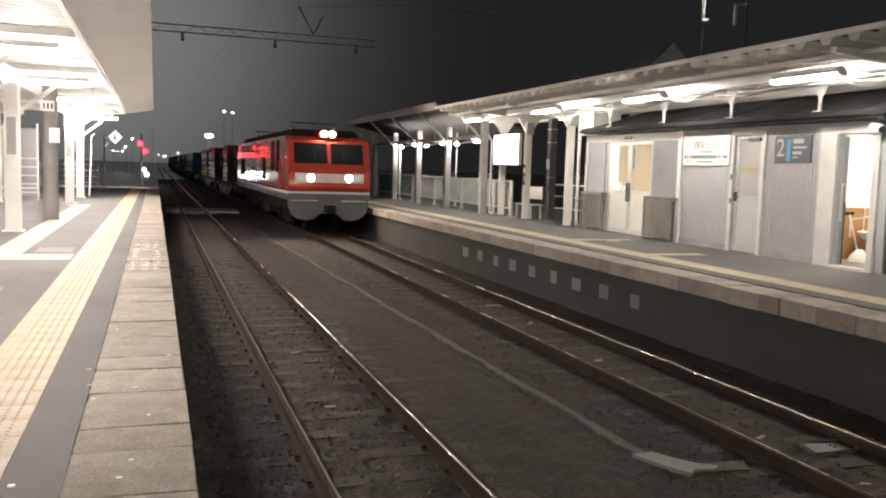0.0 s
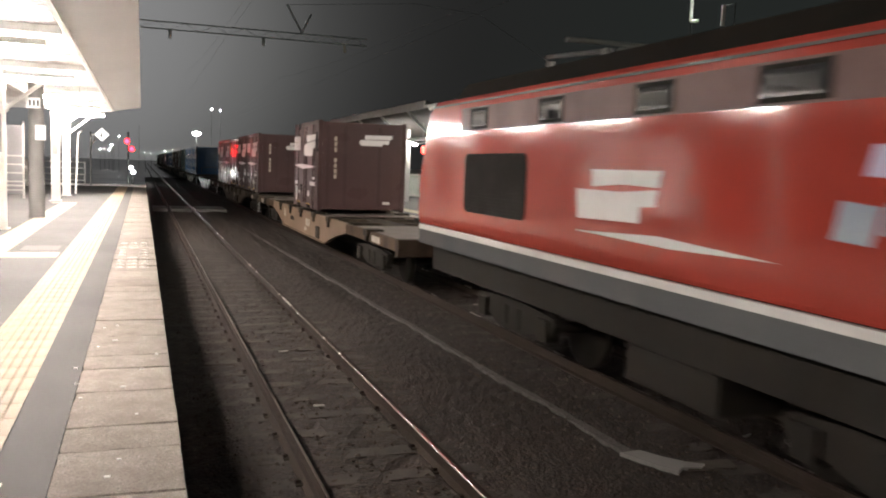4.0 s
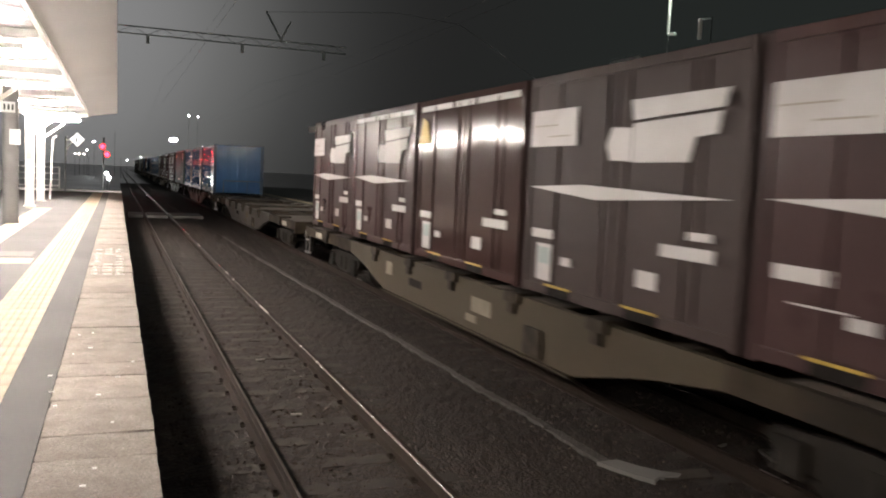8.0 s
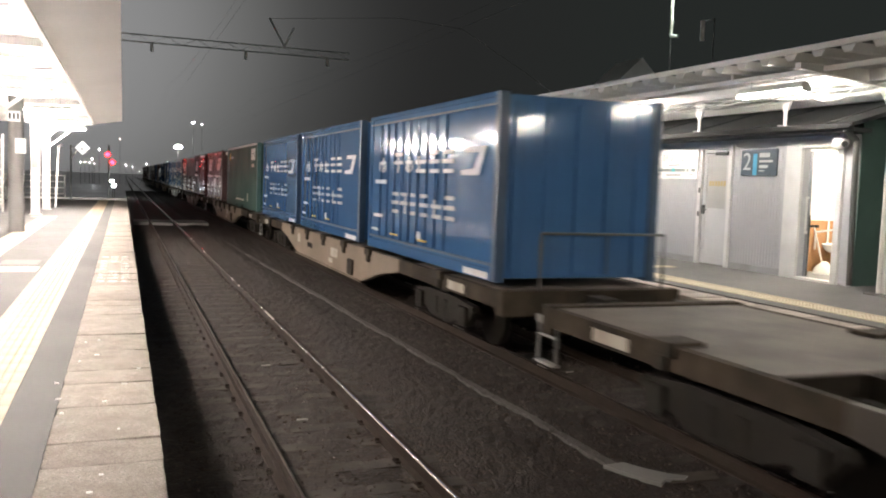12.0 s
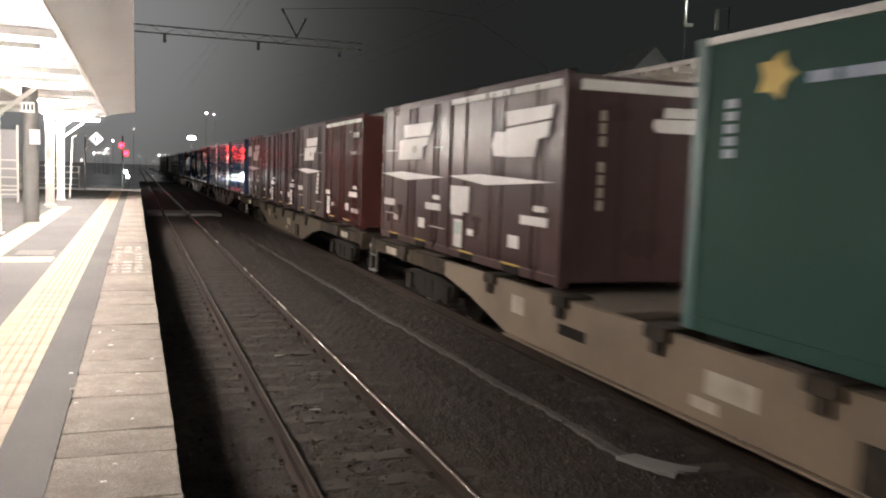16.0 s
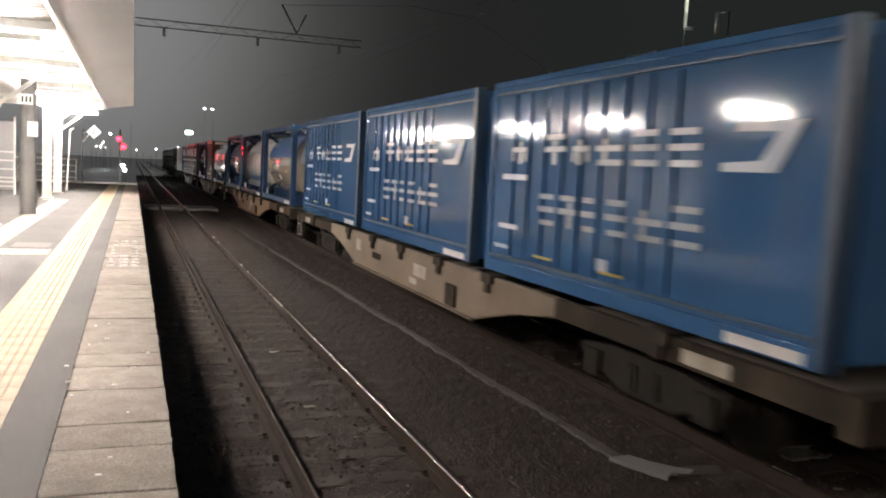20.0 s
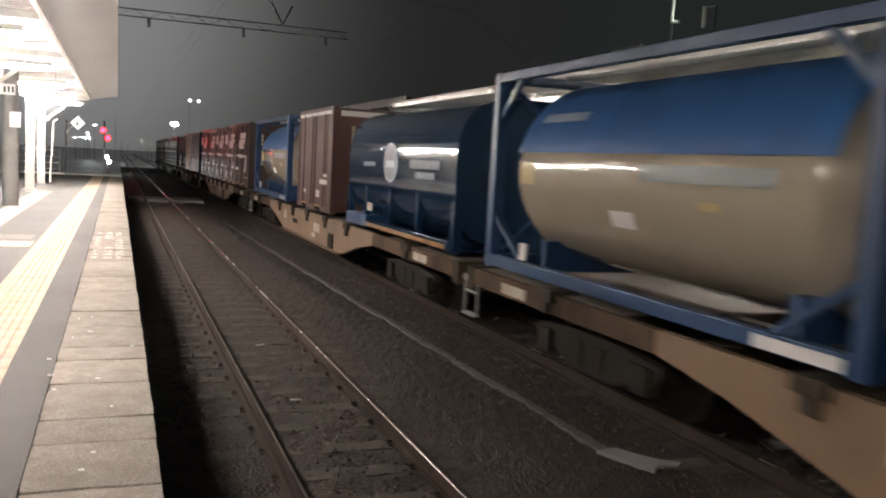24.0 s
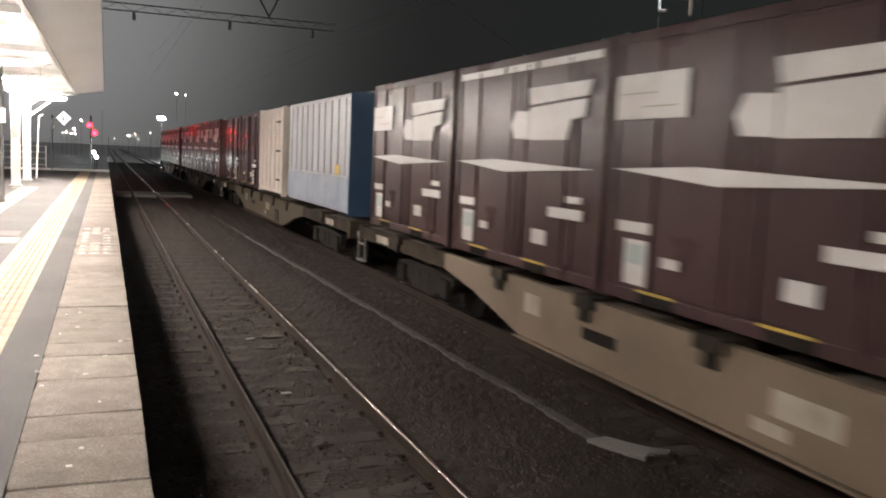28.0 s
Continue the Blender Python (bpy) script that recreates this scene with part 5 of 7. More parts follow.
def bogie(parent, y, material=M_UNDER):
    """A three-piece bogie centred at y."""
    for s in (-1, 1):
        bm = bmesh.new()
        x = s * 0.98
        slab(bm, [(y - 1.25, 0.52), (y - 1.2, 0.60), (y - 0.5, 0.66), (y + 0.5, 0.66), (y + 1.2, 0.60), (y + 1.25, 0.52), (y + 1.1, 0.36), (y + 0.75, 0.36), (y + 0.45, 0.24), (y - 0.45, 0.24), (y - 0.75, 0.36), (y - 1.1, 0.36)], "x", x - 0.06, x + 0.06)
        part("bogie_frame", bm, material, parent, "", 0.01)
        for d in (-0.95, 0.95):
            boxes("axle_box", material, parent, (x - 0.1 + s * 0.02, y + d - 0.14, 0.29, x + 0.1 + s * 0.02, y + d + 0.14, 0.57), edge=0.02)
        for d in (-0.2, 0.2):
            bars("coil_spring", M_UNDER, parent, 0.09, ((x, y + d, 0.30), (x, y + d, 0.56)), n=10)
    boxes("bolster", material, parent, (-1.0, y - 0.2, 0.45, 1.0, y + 0.2, 0.80), edge=0.015)


def wagon(material, label):
    """Container flat wagon, 20.2 m over couplers; y = 0 where its first load starts."""
    w = thing("container_wagon", label, "wagon", "wagons of the train")
    a, b = -0.15, 19.25
    # the grey wagon's deck has a darker brown
    deck = M_DECKDARK if material is M_DUSKGREY else M_DECKDIRT
    for s in (-1, 1):
        bm = bmesh.new()
        x = s * 1.24
        slab(bm, [(3.9, 1.02), (15.2, 1.02), (15.2, 0.80), (14.2, 0.66), (12.9, 0.37), (6.2, 0.37), (4.9, 0.66), (3.9, 0.80)], "x", x - 0.05, x + 0.05)
        part("side_sill", bm, material, w, "deep fish-bellied side sill", 0.008)
        # ends in a darker colour than the belly between them
        for y0, y1 in ((a, 3.899), (15.201, b)):
            boxes("sill_end", M_TANEND if material is M_TAN else M_SILLEND, w, (x - 0.05, y0, 0.80, x + 0.05, y1, 1.02), label="dark end of the side sill", edge=0.008)
        xo = x + s * 0.051
        boxes("sill_flange", material, w, (min(xo, xo + s * 0.05), 6.2, 0.345, max(xo, xo + s * 0.05), 12.9, 0.369))
        for y0, z0, wd, hh in ((8.3, 0.62, 0.62, 0.20), (8.75, 0.47, 0.35, 0.10), (12.4, 0.66, 0.34, 0.22)):
            boxes("data_panel", M_GRIMYPANEL if material in (M_DUSK, M_DUSKGREY) else M_DECALOLD, w, (min(xo, xo + s * 0.004), y0, z0, max(xo, xo + s * 0.004), y0 + wd, z0 + hh), label="grimy data panel with unreadable print" if material in (M_DUSK, M_DUSKGREY) else "white data panel with unreadable print")
        for y in (1.9, 5.75, 7.65, 9.6, 11.45, 13.4, 17.2):
            boxes("twist_lock", M_LOCK, w, (min(xo - s * 0.3, xo + s * 0.06), y - 0.17, 0.93, max(xo - s * 0.3, xo + s * 0.06), y + 0.17, 1.06), (min(xo, xo + s * 0.05), y - 0.08, 0.80, max(xo, xo + s * 0.05), y + 0.08, 0.929), edge=0.012)
        # the slot is a flat black plate standing for the hole's shade
        boxes("slot_hole", M_BLACKVENT, w, (min(xo, xo + s * 0.003), 10.9, 0.62, max(xo, xo + s * 0.003), 11.5, 0.74))
        boxes("lever_box", M_LOCK, w, (min(xo - s * 0.1, xo + s * 0.04), 6.9, 0.40, max(xo - s * 0.1, xo + s * 0.04), 7.3, 0.72), edge=0.02)
        # end steps
        y = b - 0.08 if s < 0 else a - 0.34
        step = boxes("step_iron", M_STEPIRON, w, (s * 1.26 - 0.02, y - 0.05, 0.82, s * 1.26 + 0.02, y + 0.47, 0.90), label="grey step iron")
        for u in (y, y + 0.42):
            bars("upright", M_STEPIRON, step, 0.022, ((s * 1.26, u, 0.83), (s * 1.26, u, 0.40)), n=8)
        # tread and cross bar in pale grey stand for glints on the step
        boxes("tread", M_STEELGREY, step, (s * 1.26 - 0.05, y + 0.02, 0.375, s * 1.26 + 0.05, y + 0.40, 0.40), label="tread, pale grey for its glint")
        boxes("grab_bar", M_STEELGREY, step, (s * 1.26 - 0.012, y + 0.02, 0.68, s * 1.26 + 0.012, y + 0.40, 0.70))
        for y in (0.95, 17.75):
            boxes("end_panel", M_DECALOLD, w, (min(xo, xo + s * 0.004), y, 0.835, max(xo, xo + s * 0.004), y + 0.62, 0.96), label="grimy white panel with unreadable print")
    bm = bmesh.new()
    box(bm, -0.28, a, 0.62, 0.28, b, 0.98)
    part("centre_sill", bm, M_SILLEND, w)
    for k in range(14):
        y = 0.25 + k * 1.43
        boxes("cross_bearer", M_SILLEND, w, (-1.189, y, 0.78, -0.281, y + 0.28, 1.0))
        boxes("cross_bearer", M_SILLEND, w, (0.281, y, 0.78, 1.189, y + 0.28, 1.0))
    boxes("end_beam", M_SILLEND, w, (-1.3, a - 0.2, 0.72, 1.3, a - 0.001, 1.04), edge=0.01)
    boxes("end_beam", M_SILLEND, w, (-1.3, b + 0.001, 0.72, 1.3, b + 0.2, 1.04), edge=0.01)
    for y0, y1 in ((a, 3.4), (15.9, b)):
        boxes("deck_plate", deck, w, (-1.185, y0 + 0.02, 1.001, 1.185, y1 - 0.02, 1.018))
    for y in (7.6, 11.4):
        boxes("deck_plate", deck, w, (-1.185, y - 0.9, 1.001, 1.185, y + 0.9, 1.018))
    boxes("brake_cylinder", M_UNDER, w, (-0.9, 9.0, 0.45, -0.4, 10.2, 0.77), edge=0.05)
    for y, d in ((a - 0.2, -1), (b + 0.2, 1)):
        boxes("coupler", M_UNDER, w, (-0.13, min(y, y + d * 0.42), 0.74, 0.13, max(y, y + d * 0.42), 0.98), edge=0.02)
        bars("brake_hose", M_UNDER, w, 0.03, ((0.35, y, 0.75), (0.38, y + d * 0.25, 0.45)), ((0.38, y + d * 0.25, 0.45), (0.3, y + d * 0.42, 0.5)), n=8)
    for y in (2.45, 16.65):
        bogie(w, y)
        for d in (-0.95, 0.95):
            wheelset(w, y + d)
    return w


def decal(name, material, parent, pts, x=-HALF, label="", thick=0.004):
    bm = bmesh.new()
    slab(bm, pts, "x", x - thick, x - 0.0005)
    return part(name, bm, material, parent, label)


def rect(u0, z0, u1, z1):
    return [(u0, z0), (u1, z0), (u1, z1), (u0, z1)]


BOT, TOP = 1.09, 3.55


def container(material, label, length=3.72, stripe=True, crest=True, strip=False, triangle=False, panel=False, column=False, tag=True, band=False, block=False, centred=False, marks=False):
    """Twelve-foot railway container; the platform side is at -x."""
    c = thing("freight_container", label, "container", "containers of the train")
    L = length
    boxes("body", material, c, (-HALF + 0.02, 0.02, BOT + 0.06, HALF - 0.02, L - 0.02, TOP - 0.04), edge=0.012)
    for x in (-1, 1):
        for y in (0.05, L - 0.05):
            boxes("corner_post", material, c, (x * HALF - (0.12 if x > 0 else 0), y - 0.05, BOT, x * HALF + (0.12 if x < 0 else 0), y + 0.05, TOP), edge=0.01)
    for x in (-1, 1):
        for z0, z1 in ((BOT + 0.02, BOT + 0.13), (TOP - 0.10, TOP - 0.005)):
            boxes("side_rail", material, c, (x * HALF - (0.08 if x > 0 else -0.004), 0.101, z0, x * HALF + (0.08 if x < 0 else -0.004), L - 0.101, z1), edge=0.008)
    for s in (-1, 1):
        x0, x1 = sorted((s * (HALF - 0.019), s * (HALF - 0.003)))
        for u0, u1 in ((0.55, 1.82), (1.86, 3.15)):
            boxes("door", material, c, (x0, u0, BOT + 0.16, x1, u1, TOP - 0.13), edge=0.006)
        for u in (0.72, 1.66, 2.02, 2.98):
            bars("lock_rod", material, c, 0.016, ((s * (HALF + 0.004), u, BOT + 0.15), (s * (HALF + 0.004), u, TOP - 0.12)), n=6)
    # ribs on both ends
    for y in (0.0, L):
        d = -1 if y == 0 else 1
        for k in range(5):
            x = -0.96 + 0.48 * k
            boxes("end_rib", material, c, (x - 0.05, min(y + d * -0.03, y + d * -0.016), BOT + 0.15, x + 0.05, max(y + d * -0.03, y + d * -0.016), TOP - 0.14), edge=0.0015)
    # pockets are flat black plates in place of the shade inside
    for u in (1.05, 2.6):
        boxes("fork_pocket", M_BLACKVENT, c, (-HALF - 0.002, u, BOT + 0.025, -HALF + 0.05, u + 0.50, BOT + 0.12))
        boxes("pocket_edge", M_YELLOW, c, (-HALF - 0.008, u, BOT + 0.122, -HALF - 0.001, u + 0.54, BOT + 0.146), label="yellow pocket edge")
    if band:
        boxes("end_strip", M_DECAL, c, (-1.05, -0.012, 3.33, 1.05, -0.007, 3.45), label="white strip on the end under the roof")
    if strip:
        for u0, u1 in ((0.12, 1.4), (1.5, 2.2), (2.3, 3.6)):
            decal("top_strip", M_DECAL, c, rect(u0, 3.37, u1, 3.45), -HALF - 0.004, "white strip under the roof edge")
    if centred:        # the same emblem nearer the middle, thin pale lines, a bar of print
        decal("emblem", M_DECAL, c, [(0.80, 3.16), (2.31, 3.16), (2.28, 2.94), (0.91, 2.95)], -HALF - 0.020, "white emblem of slanted shapes", 0.006)
        decal("emblem", M_DECAL, c, [(0.94, 2.925), (2.22, 2.915), (2.54, 2.90), (2.59, 2.56), (1.27, 2.57), (1.24, 2.77), (0.99, 2.80)], -HALF - 0.020, "", 0.006)
        decal("emblem_mark", M_DECALOLD, c, [(1.50, 2.70), (1.58, 2.80), (1.78, 2.79), (1.82, 2.72), (1.70, 2.66)], -HALF - 0.027, "faded patch in the emblem", 0.003)
        for u0, u1, z in ((2.75, 3.30, 2.72), (0.28, 0.68, 2.745), (2.73, 3.32, 1.58), (0.11, 0.79, 1.49)):
            decal("seal_rod", M_DECAL, c, rect(u0, z, u1, z + 0.013), -HALF - 0.020, "thin pale raised line", 0.012)
        decal("number_bar", M_DECAL, c, rect(2.77, 1.73, 3.45, 1.85), -HALF - 0.020, "white bar of unreadable print", 0.006)
    elif crest:        # a plain emblem of three slanted shapes
        decal("emblem", M_DECAL, c, [(0.25, 3.17), (1.60, 3.16), (1.55, 2.97), (0.29, 3.02)], -HALF - 0.020, "white emblem of slanted shapes", 0.006)
        decal("emblem", M_DECAL, c, [(0.32, 2.99), (1.55, 2.94), (1.54, 2.58), (0.70, 2.58), (0.62, 2.79), (0.36, 2.81)], -HALF - 0.020, "", 0.006)
        decal("emblem", M_DECAL, c, [(1.57, 2.90), (1.90, 2.92), (2.00, 2.75), (1.92, 2.60), (1.56, 2.59)], -HALF - 0.020, "", 0.006)
    if panel:
        decal("info_panel", M_DECAL, c, rect(2.58, 2.76, 3.60, 3.16), -HALF - 0.020, "white information panel", 0.006)
        for k, (u0, u1) in enumerate(((2.72, 3.2), (3.0, 3.55))):
            decal("panel_print", M_DECALOLD, c, rect(u0, 2.86 + 0.12 * k, u1, 2.875 + 0.12 * k), -HALF - 0.027, "", 0.003)
    if stripe:
        decal("lens_stripe", M_DECAL, c, [(0.14, 2.285), (2.15, 2.205), (3.60, 2.31), (2.40, 2.355)], -HALF - 0.020, "thin white lens-shaped stripe", 0.006)
    if triangle:
        decal("warning_triangle", M_YELLOW, c, [(3.14, 2.88), (3.66, 2.88), (3.48, 3.28), (3.28, 3.2)], -HALF - 0.020, "yellow triangular mark", 0.006)
    if tag:
        decal("inspection_tag", M_DECAL, c, rect(3.02, 1.27, 3.36, 1.68), -HALF - 0.004, "white inspection tag with a teal top")
        decal("tag_patch", M_DECALTEAL, c, rect(3.06, 1.46, 3.32, 1.64), -HALF - 0.009)
        decal("number_bar", M_DECAL, c, rect(2.98, 1.74, 3.50, 1.84), -HALF - 0.004, "white bar of unreadable print")
    for u0, z0, u1, z1 in () if centred and column else ((0.30, 1.76, 1.02, 1.87), (0.34, 1.93, 0.66, 2.0), (1.05, 1.44, 1.36, 1.60), (2.55, 1.48, 2.78, 1.57)):
        decal("placard", M_DECAL, c, rect(u0, z0, u1, z1), -HALF - 0.020 if u0 < 3 else -HALF - 0.004, "small white placard", 0.006)
    if block:
        decal("label_block", M_DECAL, c, rect(2.75, 1.80, 3.50, 2.17), -HALF - 0.020, "square white label block", 0.006)
    if marks:
        for u0, z0, u1, z1 in ((0.24, 3.05, 0.73, 3.15), (0.43, 2.68, 0.94, 2.75), (0.20, 1.42, 0.46, 1.51), (0.52, 1.42, 0.79, 1.51)):
            decal("placard", M_DECAL, c, rect(u0, z0, u1, z1), -HALF - 0.020, "small white placard", 0.006)
    if column and centred:
        for k in range(5):
            u = 0.61 - 0.032 * k
            decal("stacked_label", M_DECAL, c, rect(u, 1.70 + 0.112 * k, u + 0.28, 1.79 + 0.112 * k), -HALF - 0.020, "stacked white label", 0.006)
    elif column:
        for k in range(4):
            decal("stacked_label", M_DECAL, c, rect(0.60, 1.24 + 0.115 * k, 0.94, 1.33 + 0.115 * k), -HALF - 0.020, "stacked white label", 0.006)
    # front end: number column, emblem, small plate
    for k in range(8):
        if k != 3:
            boxes("end_number_bar", M_DECALOLD, c, (-0.79, -0.012, 3.0 - 0.145 * k, -0.715, -0.007, 3.115 - 0.145 * k))
    if crest:
        bm = bmesh.new()
        slab(bm, [(0.06, 3.19), (0.84, 3.20), (0.80, 3.09), (0.04, 3.07)], "y", -0.012, -0.007)
        slab(bm, [(-0.08, 3.05), (0.10, 3.055), (0.76, 3.07), (0.72, 2.96), (0.56, 2.96), (0.54, 2.90), (-0.04, 2.90), (-0.10, 2.97)], "y", -0.012, -0.007)
        part("end_emblem", bm, M_DECAL, c, "white slanted emblem on the end")
    boxes("end_plate", M_DECAL, c, (0.60, -0.012, 1.30, 0.80, -0.007, 1.37))
    return c


def plain_bars(parent, row, z0, z1, material, x, seed, name="lettering_stroke"):
    """Unreadable painted words as plain strokes of their size."""
    rng = random.Random(seed)
    h = z1 - z0
    for u0, u1 in row:
        w = u1 - u0
        strokes = [rect(u0, z0 + h * 0.42, u1, z0 + h * 0.60)]
        if w > 0.2:
            kind = rng.randrange(4)
            if kind in (0, 1):
                strokes += [rect(u0 + 0.03, z1 - 0.06, u1 - 0.03, z1)]
            if kind in (1, 2):
                strokes += [rect(u0, z0, u1 - 0.05, z0 + 0.06)]
            if kind in (0, 2, 3):
                m = u0 + w * rng.uniform(0.3, 0.7)
                strokes += [rect(m - 0.04, z0, m + 0.04, z0 + h * 0.41), rect(m - 0.04, z0 + h * 0.61, m + 0.04, z1 - 0.07)]
            if kind == 3:
                strokes += [rect(u0, z0 + 0.03, u0 + 0.06, z0 + h * 0.4), rect(u1 - 0.06, z0 + 0.03, u1, z0 + h * 0.4)]
        bm = bmesh.new()
        for q in strokes:
            slab(bm, q, "x", x - 0.004, x - 0.0005)
        part(name, bm, material, parent, "pale painted strokes of an unreadable character")


def blue_box(label):
    """Twenty-foot blue container with ribbed sides."""
    c = thing("freight_container", label, "container", "blue containers of the train")
    L = 6.0
    boxes("body", M_BLUE, c, (-HALF + 0.03, 0.03, BOT + 0.05, HALF - 0.03, L - 0.03, TOP - 0.03), edge=0.012)
    for x in (-1, 1):
        for y in (0.06, L - 0.06):
            boxes("corner_post", M_BLUEDARK if y < 1 else M_BLUE, c, (x * HALF - (0.14 if x > 0 else 0), y - 0.06, BOT, x * HALF + (0.14 if x < 0 else 0), y + 0.06, TOP), edge=0.01)
        x0, x1 = sorted((x * HALF, x * (HALF - 0.09)))
        boxes("top_rail", M_BLUE, c, (x0, 0.121, TOP - 0.07, x1, L - 0.121, TOP), edge=0.008)
        boxes("bottom_rail", M_BLUE, c, (x0, 0.121, BOT, x1, L - 0.121, BOT + 0.16), edge=0.008)
        x2, x3 = sorted((x * (HALF + 0.004), x * (HALF - 0.02)))
        boxes("rail_groove", M_BLUEDARK, c, (x2, 0.13, BOT + 0.20, x3, L - 0.13, BOT + 0.235))
        boxes("rail_groove", M_BLUEDARK, c, (x2, 0.13, TOP - 0.17, x3, L - 0.13, TOP - 0.145))
        for k in range(9):
            u = 1.95 + 0.42 * k
            boxes("side_rib", M_BLUE, c, (min(x * HALF, x * (HALF - 0.028)), u - 0.05, BOT + 0.25, max(x * HALF, x * (HALF - 0.028)), u + 0.05, TOP - 0.19), edge=0.008)
    for k in range(5):
        x = -0.92 + 0.46 * k
        boxes("end_rib", M_BLUE, c, (x - 0.09, 0.0, BOT + 0.1, x + 0.09, 0.032, TOP - 0.12), edge=0.01)
    x = -HALF - 0.001
    plain_bars(c, [(1.55, 2.0), (2.15, 2.6), (2.75, 3.25), (3.4, 3.75), (3.9, 4.4), (4.9, 5.3)], 2.50, 2.84, M_DECALBLUE, x, 3)
    decal("swoosh", M_DECALBLUE, c, [(0.36, 2.86), (1.1, 2.86), (1.1, 2.79), (0.62, 2.78), (0.8, 2.56), (1.25, 2.54), (1.25, 2.47), (0.62, 2.47)], x, "pale slanted stroke")
    plain_bars(c, [(1.45, 1.9), (2.0, 2.45), (2.6, 3.0), (3.2, 3.5), (3.6, 4.0), (4.1, 4.5)], 1.80, 2.16, M_DECALDIM, x, 8)
    for u0, z0, u1, z1 in ((4.85, 2.30, 5.55, 2.37), (5.05, 1.68, 5.6, 1.74), (5.3, 1.42, 5.7, 1.47), (2.9, 1.42, 3.1, 1.55)):
        decal("small_bar", M_DECALBLUE, c, rect(u0, z0, u1, z1), x, "white bar of small print")
    decal("end_plate", M_DECAL, c, rect(0.2, 1.11, 1.05, 1.20), x, "white plate at the bottom rail")
    for u in (2.6, 4.1):
        decal("pocket_edge", M_YELLOW, c, rect(u, 1.40, u + 0.45, 1.43), x)
    bm = bmesh.new()
    box(bm, -0.4, -0.02, 1.72, 0.45, -0.001, 1.75)
    box(bm, 0.42, -0.02, 1.2, 0.45, -0.001, 1.719)
    part("door_bar", bm, M_BLUEDARK, c, "dark door bar on the end")
    return c


def green_box():
    """Thirty-foot green container."""
    c = thing("freight_container", "long dark green container with a pale roof line", "container")
    L = 9.15
    boxes("body", M_GREEN, c, (-HALF + 0.02, 0.02, BOT + 0.05, HALF - 0.02, L - 0.02, TOP - 0.03), edge=0.012)
    for x in (-1, 1):
        for y in (0.07, L - 0.07):
            boxes("corner_post", M_GREENPOST, c, (x * HALF - (0.14 if x > 0 else 0), y - 0.07, BOT, x * HALF + (0.14 if x < 0 else 0), y + 0.07, TOP), edge=0.012)
        x0, x1 = sorted((x * (HALF - 0.002), x * (HALF - 0.09)))
        boxes("bottom_rail", M_GREEN, c, (x0, 0.141, BOT, x1, L - 0.141, BOT + 0.13), edge=0.008)
        x0, x1 = sorted((x * (HALF + 0.006), x * (HALF - 0.02)))
        boxes("roof_line", M_DECAL, c, (x0, 0.16, TOP - 0.07, x1, L - 0.16, TOP - 0.01), label="pale strip along the roof edge")
    for k in range(4):
        x = -0.9 + 0.6 * k
        boxes("end_rib", M_GREEN, c, (x - 0.06, 0.0, BOT + 0.1, x + 0.06, 0.024, TOP - 0.1), edge=0.006)
    x = -HALF + 0.018
    for u0, u1 in ((0.70, 1.16), (1.26, 1.66)):          # two plain open squares
        for q in (rect(u0, 2.94, u1, 3.05), rect(u0, 3.26, u1, 3.36), rect(u0, 3.051, u0 + 0.13, 3.259), rect(u1 - 0.13, 3.051, u1, 3.259)):
            decal("monogram", M_DECAL, c, q, x, "pale emblem of two plain open squares", 0.006)
    decal("small_print", M_DECALOLD, c, rect(0.95, 2.68, 1.55, 2.80), x, "", 0.006)
    decal("print_bar", M_DECALOLD, c, rect(3.5, 1.36, 5.95, 1.44), x, "long dusty bar of print", 0.006)
    decal("plate", M_DECALOLD, c, rect(2.40, 1.38, 2.64, 1.66), x, "dusty pale plate", 0.006)
    decal("round_mark", M_YELLOW, c, [(8.2 + (0.21 if a % 2 else 0.13) * math.cos(a * 0.6283), 3.16 + (0.19 if a % 2 else 0.12) * math.sin(a * 0.6283)) for a in range(10)], x, "yellow star-like mark", 0.006)
    for k in range(5):
        decal("print_bar", M_DECALDIM, c, rect(8.62, 2.55 + 0.10 * k, 8.74, 2.62 + 0.10 * k), x, "", 0.006)
    for u0, u1 in ((7.05, 7.55), (7.62, 7.86)):
        decal("print_bar", M_DECALDIM, c, rect(u0, 3.08, u1, 3.16), x, "faded bar of print", 0.006)
    # pockets again as black plates, for the shade within
    boxes("fork_pocket", M_BLACKVENT, c, (-HALF - 0.003, 3.6, BOT + 0.02, -HALF + 0.05, 4.1, BOT + 0.1), (-HALF - 0.003, 5.2, BOT + 0.02, -HALF + 0.05, 5.7, BOT + 0.1))
    return c


